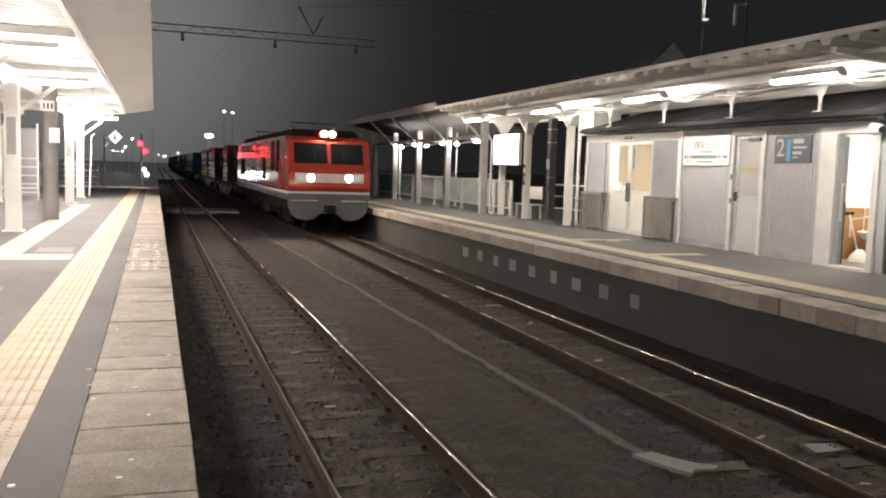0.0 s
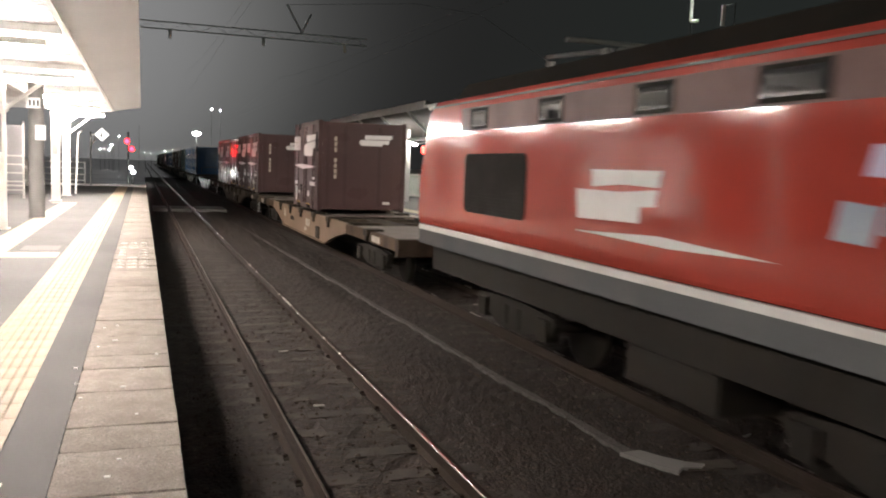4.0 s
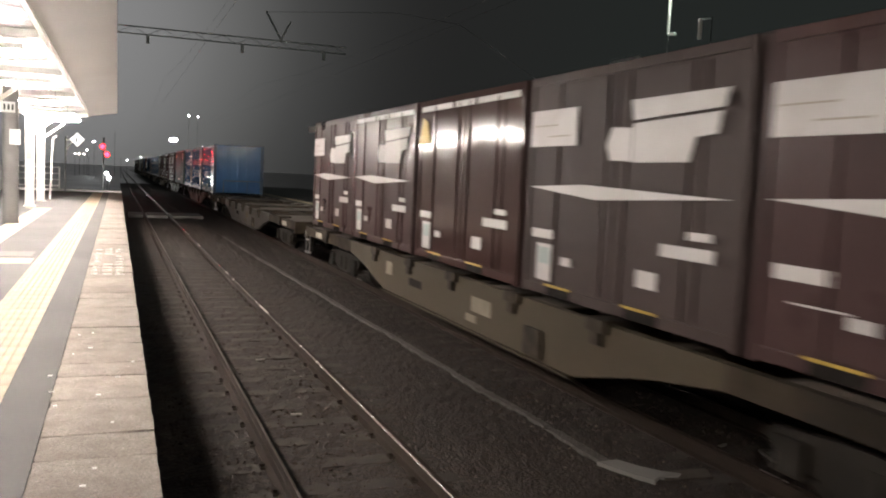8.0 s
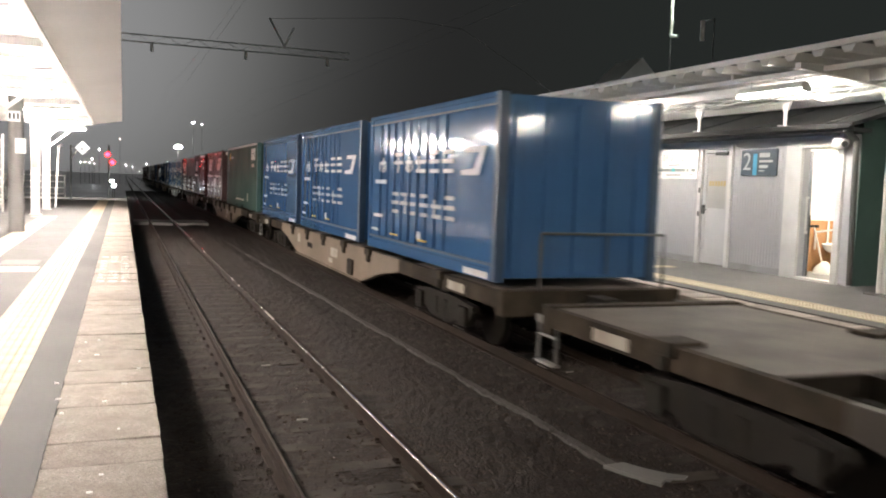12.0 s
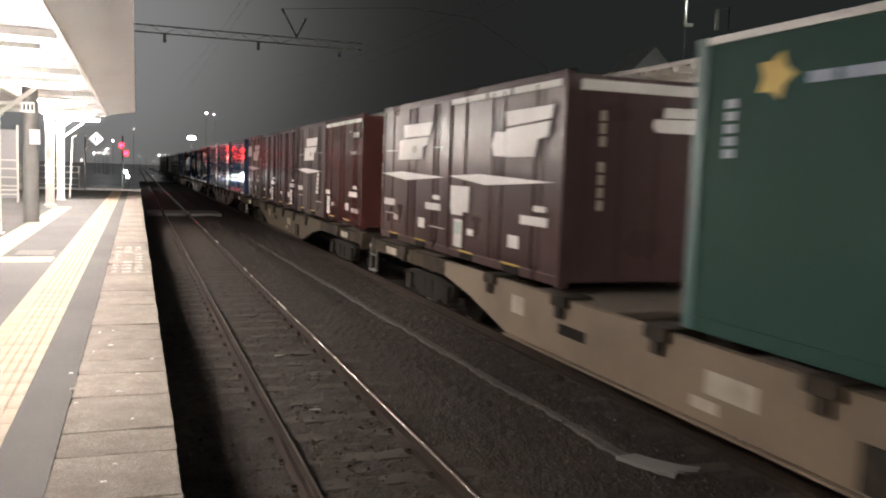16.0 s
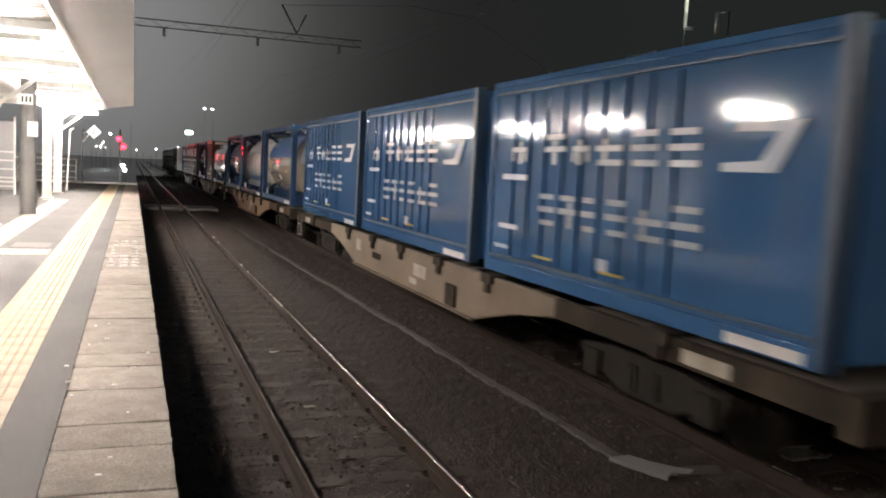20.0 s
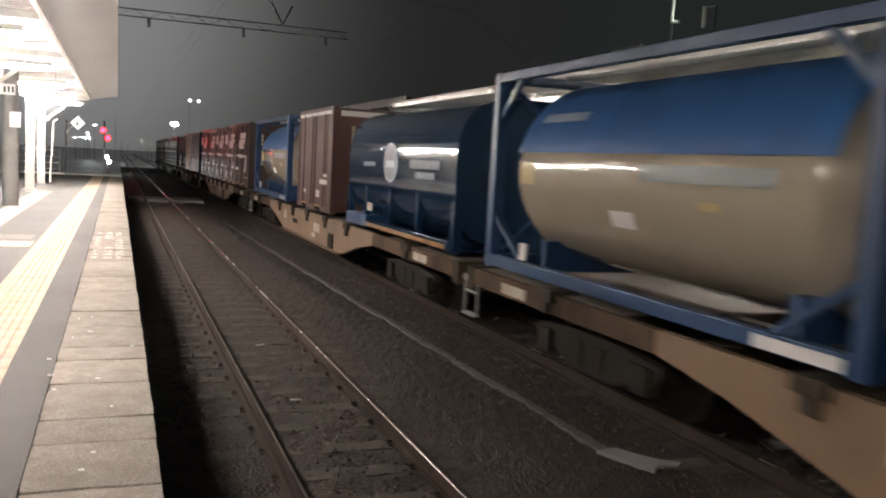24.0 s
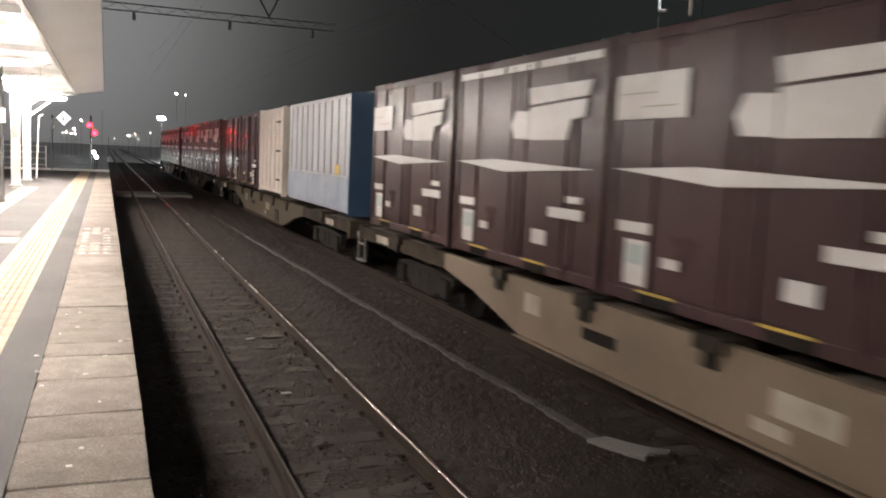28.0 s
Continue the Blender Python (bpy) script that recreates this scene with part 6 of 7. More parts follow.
def tank(kind, label, front_print=False):
    """Twenty-foot tank container in a steel frame."""
    c = thing("tank_container", label, "tank container", "tank containers of the train")
    L, R, ZC = (6.05, 1.08, 2.32) if kind != "navy" else (6.05, 1.20, 2.26)
    shell = {"beige": M_TANKBEIGE, "white": M_TANKWHITE, "navy": M_NAVY}[kind]
    frame_m = M_TANKFRAME if kind == "beige" else M_NAVY
    a, b = (0.24, L - 0.17) if kind != "navy" else (0.05, L - 0.05)
    prof = [(a, 0.05), (a + 0.02, 0.4), (a + 0.08, 0.72), (a + 0.18, 0.93), (a + 0.32, R * 0.965), (a + 0.5, R), (b - 0.5, R), (b - 0.32, R * 0.965), (b - 0.18, 0.93), (b - 0.08, 0.72), (b - 0.02, 0.4), (b, 0.05)]
    bm = bmesh.new()
    if kind == "navy":             # tall rounded-box body
        ring = []
        for k in range(48):
            ca, sa = math.cos(k * math.pi / 24), math.sin(k * math.pi / 24)
            ring.append((math.copysign(R * abs(ca) ** 0.62, ca), ZC + math.copysign(1.10 * abs(sa) ** 0.62, sa)))
        slab(bm, ring, "y", a, b)
    else:
        lathe(bm, prof, 40, (0, 0, ZC))
    part("barrel", bm, shell, c, {"beige": "satin beige steel barrel", "white": "white banded barrel", "navy": "dark navy barrel"}[kind])
    # frame
    for x in (-1, 1):
        for y in (0.08, L - 0.08):
            if kind == "navy":
                boxes("leg", frame_m, c, (x * 1.14 - 0.07, y - 0.07, BOT, x * 1.14 + 0.07, y + 0.07, BOT + 0.75), edge=0.01)
                continue
            boxes("corner_post", frame_m, c, (x * 1.14 - 0.08, y - 0.08, BOT + 0.0, x * 1.14 + 0.08, y + 0.08, TOP), edge=0.01)
        boxes("bottom_rail", frame_m, c, (x * 1.16 - 0.06, 0.161, BOT + 0.02, x * 1.16 + 0.06, L - 0.161, BOT + 0.16), edge=0.008)
        if kind == "navy":
            for y in (1.7, 3.2, 4.7):
                boxes("leg", frame_m, c, (x * 1.14 - 0.05, y - 0.06, BOT + 0.17, x * 1.14 + 0.05, y + 0.06, BOT + 0.8), edge=0.01)
            continue
        boxes("top_rail", frame_m, c, (x * 1.16 - 0.05, 0.161, TOP - 0.12, x * 1.16 + 0.05, L - 0.161, TOP - 0.01), edge=0.008)
        for y, d in ((0.16, 1), (L - 0.16, -1)):
            for p, q in (((x * 1.14, y, TOP - 0.55), (x * 1.14, y + d * 0.5, TOP - 0.10)), ((x * 1.14, y, BOT + 0.65), (x * 1.14, y + d * 0.75, BOT + 0.14))):
                bm = bmesh.new()
                beam(bm, p, q, 0.07, 0.07)
                part("side_brace", bm, frame_m, c)
        boxes("corner_plate", M_DECAL, c, (x * 1.16 + x * 0.062 - 0.003, 0.2, BOT + 0.03, x * 1.16 + x * 0.062 + 0.003, 1.05, BOT + 0.13), label="white plate on the bottom rail")
        boxes("small_plate", M_DECAL, c, (x * 1.16 - 0.02, L - 1.05, BOT + 0.18, x * 1.16 + 0.02, L - 0.9, BOT + 0.38))
    for y in (0.08, L - 0.08) if kind != "navy" else ():
        for z0, z1 in ((BOT + 0.02, BOT + 0.16), (TOP - 0.13, TOP - 0.01)):
            boxes("end_beam", frame_m, c, (-1.059, y - 0.06, z0, 1.059, y + 0.06, z1), edge=0.008)
        for s in (-1, 1):
            for z0, z1 in ((BOT + 0.16, BOT + 0.75), (TOP - 0.13, TOP - 0.6)):
                bm = bmesh.new()
                beam(bm, (s * 1.05, y, z0), (s * 0.4, y, z1), 0.06, 0.06)
                part("end_brace", bm, frame_m, c)
    for y in (0.9, L - 1.05):
        boxes("saddle", frame_m, c, (-0.9, y, BOT + 0.05, 0.9, y + 0.15, BOT + 0.42))
    if kind == "navy":
        boxes("base_frame", frame_m, c, (-1.09, 0.2, BOT + 0.0, 1.09, L - 0.2, BOT + 0.05))
    for k in range(39):
        boxes("walkway_slat", M_SILVER, c, (-0.45, 0.7 + 0.12 * k, TOP - 0.07, 0.25, 0.78 + 0.12 * k, TOP - 0.045))
    for x in (-0.5, 0.255):
        boxes("walkway_edge", M_SILVER, c, (x, 0.6, TOP - 0.09, x + 0.045, L - 0.6, TOP - 0.02))
    bm = bmesh.new()
    lathe(bm, [(ZC + R - 0.02, 0.28), (ZC + R + 0.08, 0.28), (ZC + R + 0.1, 0.2)], 20, (0.6, L / 2, 0), "z")
    part("manhole", bm, M_SILVER, c)

    def wrap(name, material, z0, z1, u0, u1, lift, label="", n=10):
        """A patch that follows the barrel between two heights, on both sides if it reaches the top."""
        r = R + lift
        a0 = math.asin(max(-1, min(1, (z0 - ZC) / r)))
        a1 = math.asin(max(-1, min(1, (z1 - ZC) / r)))
        bm = bmesh.new()
        rows = []
        for i in range(n + 1):
            t = a0 + (a1 - a0) * i / n
            rows.append([bm.verts.new((-q * math.cos(t), u, ZC + q * math.sin(t))) for q in (r, r - 0.006) for u in (u0, u1)])
        for p, q in zip(rows, rows[1:]):
            bm.faces.new((p[0], p[1], q[1], q[0]))
            bm.faces.new((p[2], q[2], q[3], p[3]))
            bm.faces.new((p[0], q[0], q[2], p[2]))
            bm.faces.new((p[1], p[3], q[3], q[1]))
        bm.faces.new((rows[0][0], rows[0][2], rows[0][3], rows[0][1]))
        bm.faces.new((rows[-1][0], rows[-1][1], rows[-1][3], rows[-1][2]))
        return part(name, bm, material, c, label)

    if kind == "beige":
        wrap("sun_shield", M_TANKBLUE, 2.56, ZC + R + 0.02, 0.55, L - 0.55, 0.03, "blue upper cladding", 16)
        if front_print:
            for u0, u1 in ((0.85, 1.08), (1.13, 1.33), (1.38, 1.60)):
                wrap("shield_print", M_DECALBLUE, 2.88, 3.06, u0, u1, 0.037, "pale plain block in place of a brand")
        else:
            wrap("shield_print", M_DECALDIM, 2.92, 3.02, 4.2, 5.2, 0.037, "pale bar of print")
        bm = bmesh.new()                 # flat pale sheet closing the upper half of the front frame
        slab(bm, [(0.92 * math.cos(k * math.pi / 16), ZC + 0.06 + 0.96 * math.sin(k * math.pi / 16)) for k in range(17)], "y", 0.22, 0.24)
        part("end_shield", bm, M_GREYBOX, c, "pale half-round sheet before the barrel's end")
        for u0, u1, z0, z1, m in ((1.1, 2.9, 2.30, 2.46, M_INKGREY), (5.08, 5.42, 2.18, 2.44, M_OCHREINK), (3.05, 3.45, 1.82, 1.98, M_DECAL), (1.75, 2.0, 2.08, 2.15, M_OCHREINK)):
            wrap("marking", m, z0, z1, u0, u1, 0.008)
    if kind == "white":
        for u in (1.0, 2.35, 3.55, 5.0):
            wrap("band", M_STEELGREY, 1.5, ZC + R - 0.02, u, u + 0.13, 0.012, "grey band round the barrel", 16)
        wrap("skirt", M_TANKBLUE, 1.66, 1.82, 0.6, L - 0.6, 0.03, "blue skirt strip")
        for u0, u1, z0, z1 in ((4.92, 5.22, 2.22, 2.78), (4.25, 4.72, 2.22, 2.78), (3.55, 4.05, 2.22, 2.78)):
            wrap("brand_shape", M_INKGREY, z0, z1, u0, u1, 0.02, "dark plain block in place of a brand")
        for k in range(4):
            wrap("print_bar", M_INKGREY, 2.52 + 0.1 * k, 2.55 + 0.1 * k, (1.25, 1.5, 1.5, 1.1)[k], 2.1, 0.02)
            if k != 1:
                wrap("print_bar", M_INKGREY, 2.36 + 0.12 * k, 2.40 + 0.12 * k, 2.6, 3.15, 0.02)
        bars("lower_pipe", M_SILVER, c, 0.12, ((-0.85, 0.5, 1.50), (-0.85, L - 0.5, 1.50)), label="bright pipe under the barrel")
        wrap("blue_mark", M_TEALINK, 1.94, 2.06, 3.0, 3.2, 0.02, "small teal mark")
    if kind == "navy":
        ring = [(math.cos(k * math.pi / 12), math.sin(k * math.pi / 12)) for k in range(24)]
        decal("round_emblem", M_DECALDIM, c, [(3.16 + 0.42 * u, 2.35 + 0.35 * z) for u, z in ring], -R - 0.004, "faded round emblem", 0.006)
        decal("emblem_field", M_EMBLEM, c, [(3.16 + 0.385 * u, 2.35 + 0.32 * z) for u, z in ring], -R - 0.011, "", 0.004)
        decal("emblem_bar", M_DECALDIM, c, rect(2.92, 2.26, 3.40, 2.38), -R - 0.016, "", 0.004)
        for u0, u1, z0, z1 in ((4.08, 4.86, 2.26, 2.34), (0.7, 2.12, 2.27, 2.41), (0.9, 1.84, 2.12, 2.22)):
            decal("print_bar", M_FADEDPRINT, c, rect(u0, z0, u1, z1), -R - 0.004, "dull bar of print", 0.006)
        boxes("lower_box", M_TANKFRAME, c, (-1.236, 4.50, BOT + 0.0, -0.7, 5.95, BOT + 0.22), label="dull blue box on the frame's end", edge=0.01)
        boxes("edge_rail", M_WARNORANGE, c, (-1.235, 0.3, BOT + 0.03, -1.222, 4.49, BOT + 0.10), label="rusty orange edge rail")
        boxes("side_plate", M_DECALOLD, c, (-1.235, 4.10, BOT + 0.33, -1.2225, 4.42, BOT + 0.48))
    return c


def locomotive():
    c = thing("locomotive", "red electric locomotive with a grey skirt and white headlights", "locomotive")
    H2, L = 1.44, 18.5
    bm = bmesh.new()                                    # body with raked ends
    sec = [(0.10, 1.46), (0.0, 1.6), (0.02, 2.15), (0.42, 3.20), (0.75, 3.36), (L - 0.75, 3.36), (L - 0.42, 3.20), (L - 0.02, 2.15), (L, 1.6), (L - 0.10, 1.46)]
    slab(bm, sec, "x", -H2, H2)
    part("body", bm, M_LOCORED, c, "glossy red body shell", 0.05)
    bm = bmesh.new()
    slab(bm, [(-1.30, 3.361), (1.30, 3.361), (1.1, 3.62), (-1.1, 3.62)], "y", 1.2, L - 1.2)
    part("roof", bm, M_UNDER, c, "dark roof hood", 0.03)
    for s in (-1, 1):
        x0, x1 = sorted((s * (H2 + 0.004), s * (H2 - 0.05)))
        boxes("white_line", M_DECAL, c, (x0, 0.12, 1.38, x1, L - 0.12, 1.455), label="white line under the red")
        boxes("skirt", M_LOCOGREY, c, (x0, 0.14, 1.16, x1, L - 0.14, 1.379), label="grey lower skirt")
        xs0, xs1 = sorted((s * (H2 + 0.008), s * (H2 - 0.02)))
        for u0, u1, z0, z1 in ((1.98, 3.00, 2.09, 3.22), (3.32, 4.42, 2.10, 3.21), (6.05, 7.14, 1.73, 2.61), (14.4, 16.4, 1.77, 2.57)):
            bm = bmesh.new()
            q = 0.09
            slab(bm, [(u0 + q, z0), (u1 - q, z0), (u1 - q * 0.3, z0 + q * 0.3), (u1, z0 + q), (u1, z1 - q), (u1 - q * 0.3, z1 - q * 0.3), (u1 - q, z1), (u0 + q, z1), (u0 + q * 0.3, z1 - q * 0.3), (u0, z1 - q), (u0, z0 + q), (u0 + q * 0.3, z0 + q * 0.3)], "x", xs0, xs1)
            v = part("louvre", bm, M_BLACKVENT, c, "black ventilation louvre with rounded corners")
            n = 18
            bm = bmesh.new()
            for k in range(1, n):
                z = z0 + (z1 - z0) * k / n
                xa, xb = sorted((s * (H2 + 0.008), s * (H2 + 0.018)))
                box(bm, xa, u0 + 0.05, z - 0.006, xb, u1 - 0.05, z + 0.006)
            part("louvre_slats", bm, M_BLACKVENT, v)
        boxes("window_band", M_BANDGREY, c, (min(s * (H2 + 0.004), s * (H2 - 0.02)), 7.5, 2.88, max(s * (H2 + 0.004), s * (H2 - 0.02)), 16.6, 3.20), label="dull band with high windows")
        for u0, u1 in ((7.62, 8.50), (9.85, 10.45), (11.6, 12.1), (13.6, 14.1), (15.7, 16.2)):
            w = boxes("clerestory_window", M_UNDER, c, (xs0, u0 - 0.06, 2.90, xs1, u1 + 0.06, 3.18), label="small high window", edge=0.01)
            xa, xb = sorted((s * (H2 + 0.0085), s * (H2 + 0.012)))
            boxes("pane", M_CABGLASS, w, (xa, u0, 2.94, xb, u1, 3.14))
        boxes("cab_door", M_LOCORED, c, (min(xs0, xs0), 1.18, 1.5, xs1, 1.72, 3.15), edge=0.015)
        boxes("cab_window", M_CABGLASS, c, (min(s * (H2 + 0.013), s * (H2 + 0.009)), 1.25, 2.55, max(s * (H2 + 0.013), s * (H2 + 0.009)), 1.62, 3.08))
        quarter = [(0.33, 2.60), (1.02, 2.60), (1.04, 3.22), (0.57, 3.22)]
        bm = bmesh.new()
        slab(bm, quarter, "x", *sorted((s * (H2 - 0.02), s * (H2 + 0.010))))
        qf = part("quarter_window", bm, M_LOCOGREY, c, "slanted cab side window in a grey frame")
        bm = bmesh.new()
        slab(bm, [(0.38, 2.63), (0.99, 2.63), (1.01, 3.19), (0.60, 3.19)], "x", *sorted((s * (H2 + 0.0105), s * (H2 + 0.014))))
        part("pane", bm, M_CABGLASS, qf)
        for z in (1.62, 2.72):            # seams of a hatch between the louvres; the upper is grey for its highlight
            boxes("hatch_seam", M_LOCOGREY if z > 2 else M_BLACKVENT, c, (xs0, 4.85, z, xs1, 5.75, z + 0.014))
        # rain strip painted grey to carry the highlight along the roof line
        boxes("rain_strip", M_LOCOGREY, c, (min(s * (H2 + 0.03), s * (H2 - 0.02)), 0.7, 3.262, max(s * (H2 + 0.03), s * (H2 - 0.02)), 18.5 - 0.7, 3.285), label="thin rain strip under the roof, grey for its highlight")
        for u in (1.10, 1.80):
            bars("grab_rail", M_LOCORED, c, 0.015, ((s * (H2 + 0.05), u, 1.55), (s * (H2 + 0.05), u, 2.5)), n=8)
        # plain emblems
        if s < 0:
            decal("emblem", M_DECAL, c, [(11.70, 2.25), (12.3, 2.265), (12.85, 2.23), (12.86, 2.40), (11.66, 2.40)], -H2 - 0.004, "white emblem of two plain blocks")
            decal("emblem", M_DECAL, c, [(11.98, 1.92), (13.12, 1.90), (13.16, 2.20), (12.3, 2.195), (11.71, 2.23), (11.73, 2.08), (11.97, 2.07)], -H2 - 0.004)
            decal("emblem_streak", M_DECAL, c, [(10.19, 1.765), (11.5, 1.735), (13.17, 1.77), (11.66, 1.83)], -H2 - 0.004, "thin white lens-shaped streak")
            for u0, z0, u1, z1, lean, m in ((8.30, 2.40, 8.62, 2.62, 0.06, M_LILAC), (8.70, 2.42, 9.02, 2.66, 0.06, M_DECALDIM), (9.08, 2.38, 9.40, 2.60, 0.06, M_LILAC),
                                            (8.20, 2.06, 8.50, 2.24, 0.05, M_DECALDIM), (8.56, 2.04, 8.90, 2.26, 0.05, M_DECAL), (8.96, 2.02, 9.26, 2.24, 0.05, M_DECALDIM), (9.32, 1.96, 9.64, 2.24, 0.06, M_DECALDIM)):
                decal("plain_emblem", m, c, [(u0 + lean, z0), (u1 + lean, z0 + 0.02), (u1, z1), (u0, z1 - 0.03)], -H2 - 0.004, "slanted plain block of a pale emblem")
            decal("emblem_flash", M_OCHREINK, c, [(8.24, 2.30), (8.6, 2.27), (8.5, 2.33), (8.85, 2.34), (8.45, 2.40), (8.52, 2.34)], -H2 - 0.009, "small yellow flash")
            decal("number_bar", M_DECAL, c, rect(8.19, 1.89, 8.80, 1.925), -H2 - 0.004, "white plain bar")
    # front: white-edged lamp band, headlights, windscreen
    def front_plate(name, material, x0, z0, x1, z1, out, label="", edge=0.0):
        def yf(z):
            return 0.0 + 0.02 * (z - 1.6) / 0.55 if z < 2.15 else 0.02 + 0.40 * (z - 2.15) / 1.05
        bm = bmesh.new()
        v = []
        for d in (out, out - 0.02):
            v += [bm.verts.new((x, yf(z) - d, z)) for x, z in ((x0, z0), (x1, z0), (x1, z1), (x0, z1))]
        for f in ((0, 1, 2, 3), (7, 6, 5, 4), (0, 4, 5, 1), (1, 5, 6, 2), (2, 6, 7, 3), (3, 7, 4, 0)):
            bm.faces.new([v[i] for i in f])
        return part(name, bm, material, c, label, edge)
    front_plate("lamp_band_edge", M_DECAL, -1.18, 1.78, 1.18, 2.08, 0.012, "white outline of the lamp band")
    front_plate("lamp_band", M_LAMPBAND, -1.15, 1.81, 1.15, 2.05, 0.018)
    for x in (-0.66, 0.66):
        bm = bmesh.new()
        bar(bm, (x, -0.05, 1.93), (x, 0.01, 1.93), 0.125, 20)
        lampb = part("headlight", bm, M_SILVER, c, "round headlight")
        bm = bmesh.new()
        bar(bm, (x, -0.056, 1.93), (x, -0.051, 1.93), 0.11, 20)
        part("lens", bm, M_HEAD, lampb, "glaring warm white lens")
        front_plate("marker_lamp", M_DECAL, x * 1.5 - 0.1, 1.86, x * 1.5 + 0.1, 2.0, 0.022)
    front_plate("windscreen", M_CABGLASS, -1.2, 2.42, 1.2, 3.12, 0.012, "dark windscreen", 0.0)
    front_plate("screen_pillar", M_LOCORED, -0.06, 2.42, 0.06, 3.12, 0.02)
    for s in (-1, 1):
        front_plate("wiper", M_INK, s * 0.5, 2.44, s * 0.5 + 0.03, 2.9, 0.026)
    boxes("top_lamp_box", M_LOCORED, c, (-0.32, 0.42, 3.30, 0.32, 1.1, 3.56), edge=0.03)
    for x in (-0.14, 0.14):
        bm = bmesh.new()
        bar(bm, (x, 0.40, 3.45), (x, 0.42, 3.45), 0.09, 18)
        part("top_headlight", bm, M_HEAD, c, "glaring upper headlight")
    boxes("front_white_line", M_DECAL, c, (-1.40, 0.06, 1.39, 1.40, 0.11, 1.455))
    bm = bmesh.new()
    slab(bm, [(-1.42, 1.38), (1.42, 1.38), (1.39, 0.92), (1.28, 0.66), (1.08, 0.51), (0.80, 0.46), (0.48, 0.50), (0.36, 0.66), (0.22, 0.72), (-0.22, 0.72), (-0.36, 0.66), (-0.48, 0.50), (-0.80, 0.46), (-1.08, 0.51), (-1.28, 0.66), (-1.39, 0.92)], "y", 0.13, 0.22)
    part("snow_plough", bm, M_LOCOGREY, c, "pale grey front skirt", 0.012)
    boxes("coupler", M_UNDER, c, (-0.16, -0.45, 0.76, 0.16, 0.125, 1.02), edge=0.03)
    boxes("coupler", M_UNDER, c, (-0.16, L + 0.001, 0.76, 0.16, L + 0.45, 1.02), edge=0.03)
    bars("front_handrail", M_SILVER, c, 0.016, ((-1.3, -0.02, 1.15), (-0.4, -0.02, 1.15)), ((0.4, -0.02, 1.15), (1.3, -0.02, 1.15)), n=8)
    boxes("underframe", M_UNDER, c, (-1.25, 0.3, 0.75, 1.25, L - 0.3, 1.159))
    boxes("equipment_box", M_UNDER, c, (-1.3, 6.2, 0.4, -0.6, 7.6, 0.749), (-1.3, 10.9, 0.4, -0.6, 12.3, 0.749), (0.6, 6.2, 0.4, 1.3, 12.3, 0.749), edge=0.03)
    for y in (3.0, 9.25, 15.5):
        bogie(c, y)
        for d in (-1.2, 1.2):
            wheelset(c, y + d, 0.5)
    # rear end: tail lamps
    for x in (-0.95, 0.95):
        bm = bmesh.new()
        bar(bm, (x, L + 0.0, 1.93), (x, L + 0.04, 1.93), 0.07, 16)
        part("tail_lamp", bm, M_TAIL, c, "small red tail lamp")
    side = bmesh.new()
    box(side, -H2 - 0.012, L - 0.25, 2.58, -H2 - 0.001, L - 0.17, 2.70)
    part("side_marker", side, M_TAIL, c, "red side marker")
    # pantographs folded on the roof and insulators
    for y in (3.6, 14.6):
        bm = bmesh.new()
        for s in (-1, 1):
            bar(bm, (s * 0.7, y - 0.7, 3.75), (s * 0.7, y + 0.9, 3.85), 0.03, 8)
        bar(bm, (-0.9, y, 3.95), (0.9, y, 3.95), 0.03, 8)
        bar(bm, (0, y - 0.7, 3.8), (0, y + 0.3, 3.93), 0.03, 8)
        part("pantograph", bm, M_DARKSTEEL, c)
        for s in (-1, 1):
            for d in (-0.6, 0.8):
                bars("insulator", M_STEELGREY, c, 0.05, ((s * 0.7, y + d, 3.60), (s * 0.7, y + d, 3.78)), n=10)
    return c


def ride(ob, s):
    """Puts a thing into the train, s metres behind the locomotive's front."""
    ob.location = (TRACK_2, s, 0)
    ROLL.append((ob, s))
    return ob


def ride_copy(ob, s):
    n = copy_thing(ob, pose(TRACK_2, s, 0))
    ROLL.append((n, s))
    for old, new_part in zip(ob.children, n.children):
        for w, y, r in list(WHEELS):
            if w is old:
                WHEELS.append((new_part, y, r))
    return n


ride(locomotive(), 0.0)
tan = ride(wagon(M_TAN, "tan container flat wagon carrying one brown container"), 20.35)
dusk = ride(wagon(M_DUSK, "grey-brown container flat wagon fully loaded"), 40.40)
sand = ride(wagon(M_SAND, "sand-coloured container flat wagon"), 102.95)
ride(wagon(M_DUSKGREY, "empty dark grey container flat wagon with a satin side"), 61.6)
for s in (144.2, 205.85, 267.4):
    ride_copy(sand, s)
railed = tagged(ride_copy(sand, 82.45), "sand-coloured container flat wagon with a handrail at its end")
bars("end_handrail", M_DARKSTEEL, railed, 0.018, ((-0.78, -0.30, 1.0), (-0.78, -0.30, 1.76)), ((-0.78, -0.30, 1.76), (1.05, -0.30, 1.76)), ((1.05, -0.30, 1.76), (1.05, -0.30, 1.0)), n=8)
ride_copy(tan, 185.45)
for s in (123.5, 226.3, 246.8):
    ride_copy(dusk, s)
tagged(ride_copy(tan, 165.3), "tan container flat wagon carrying three tank containers")

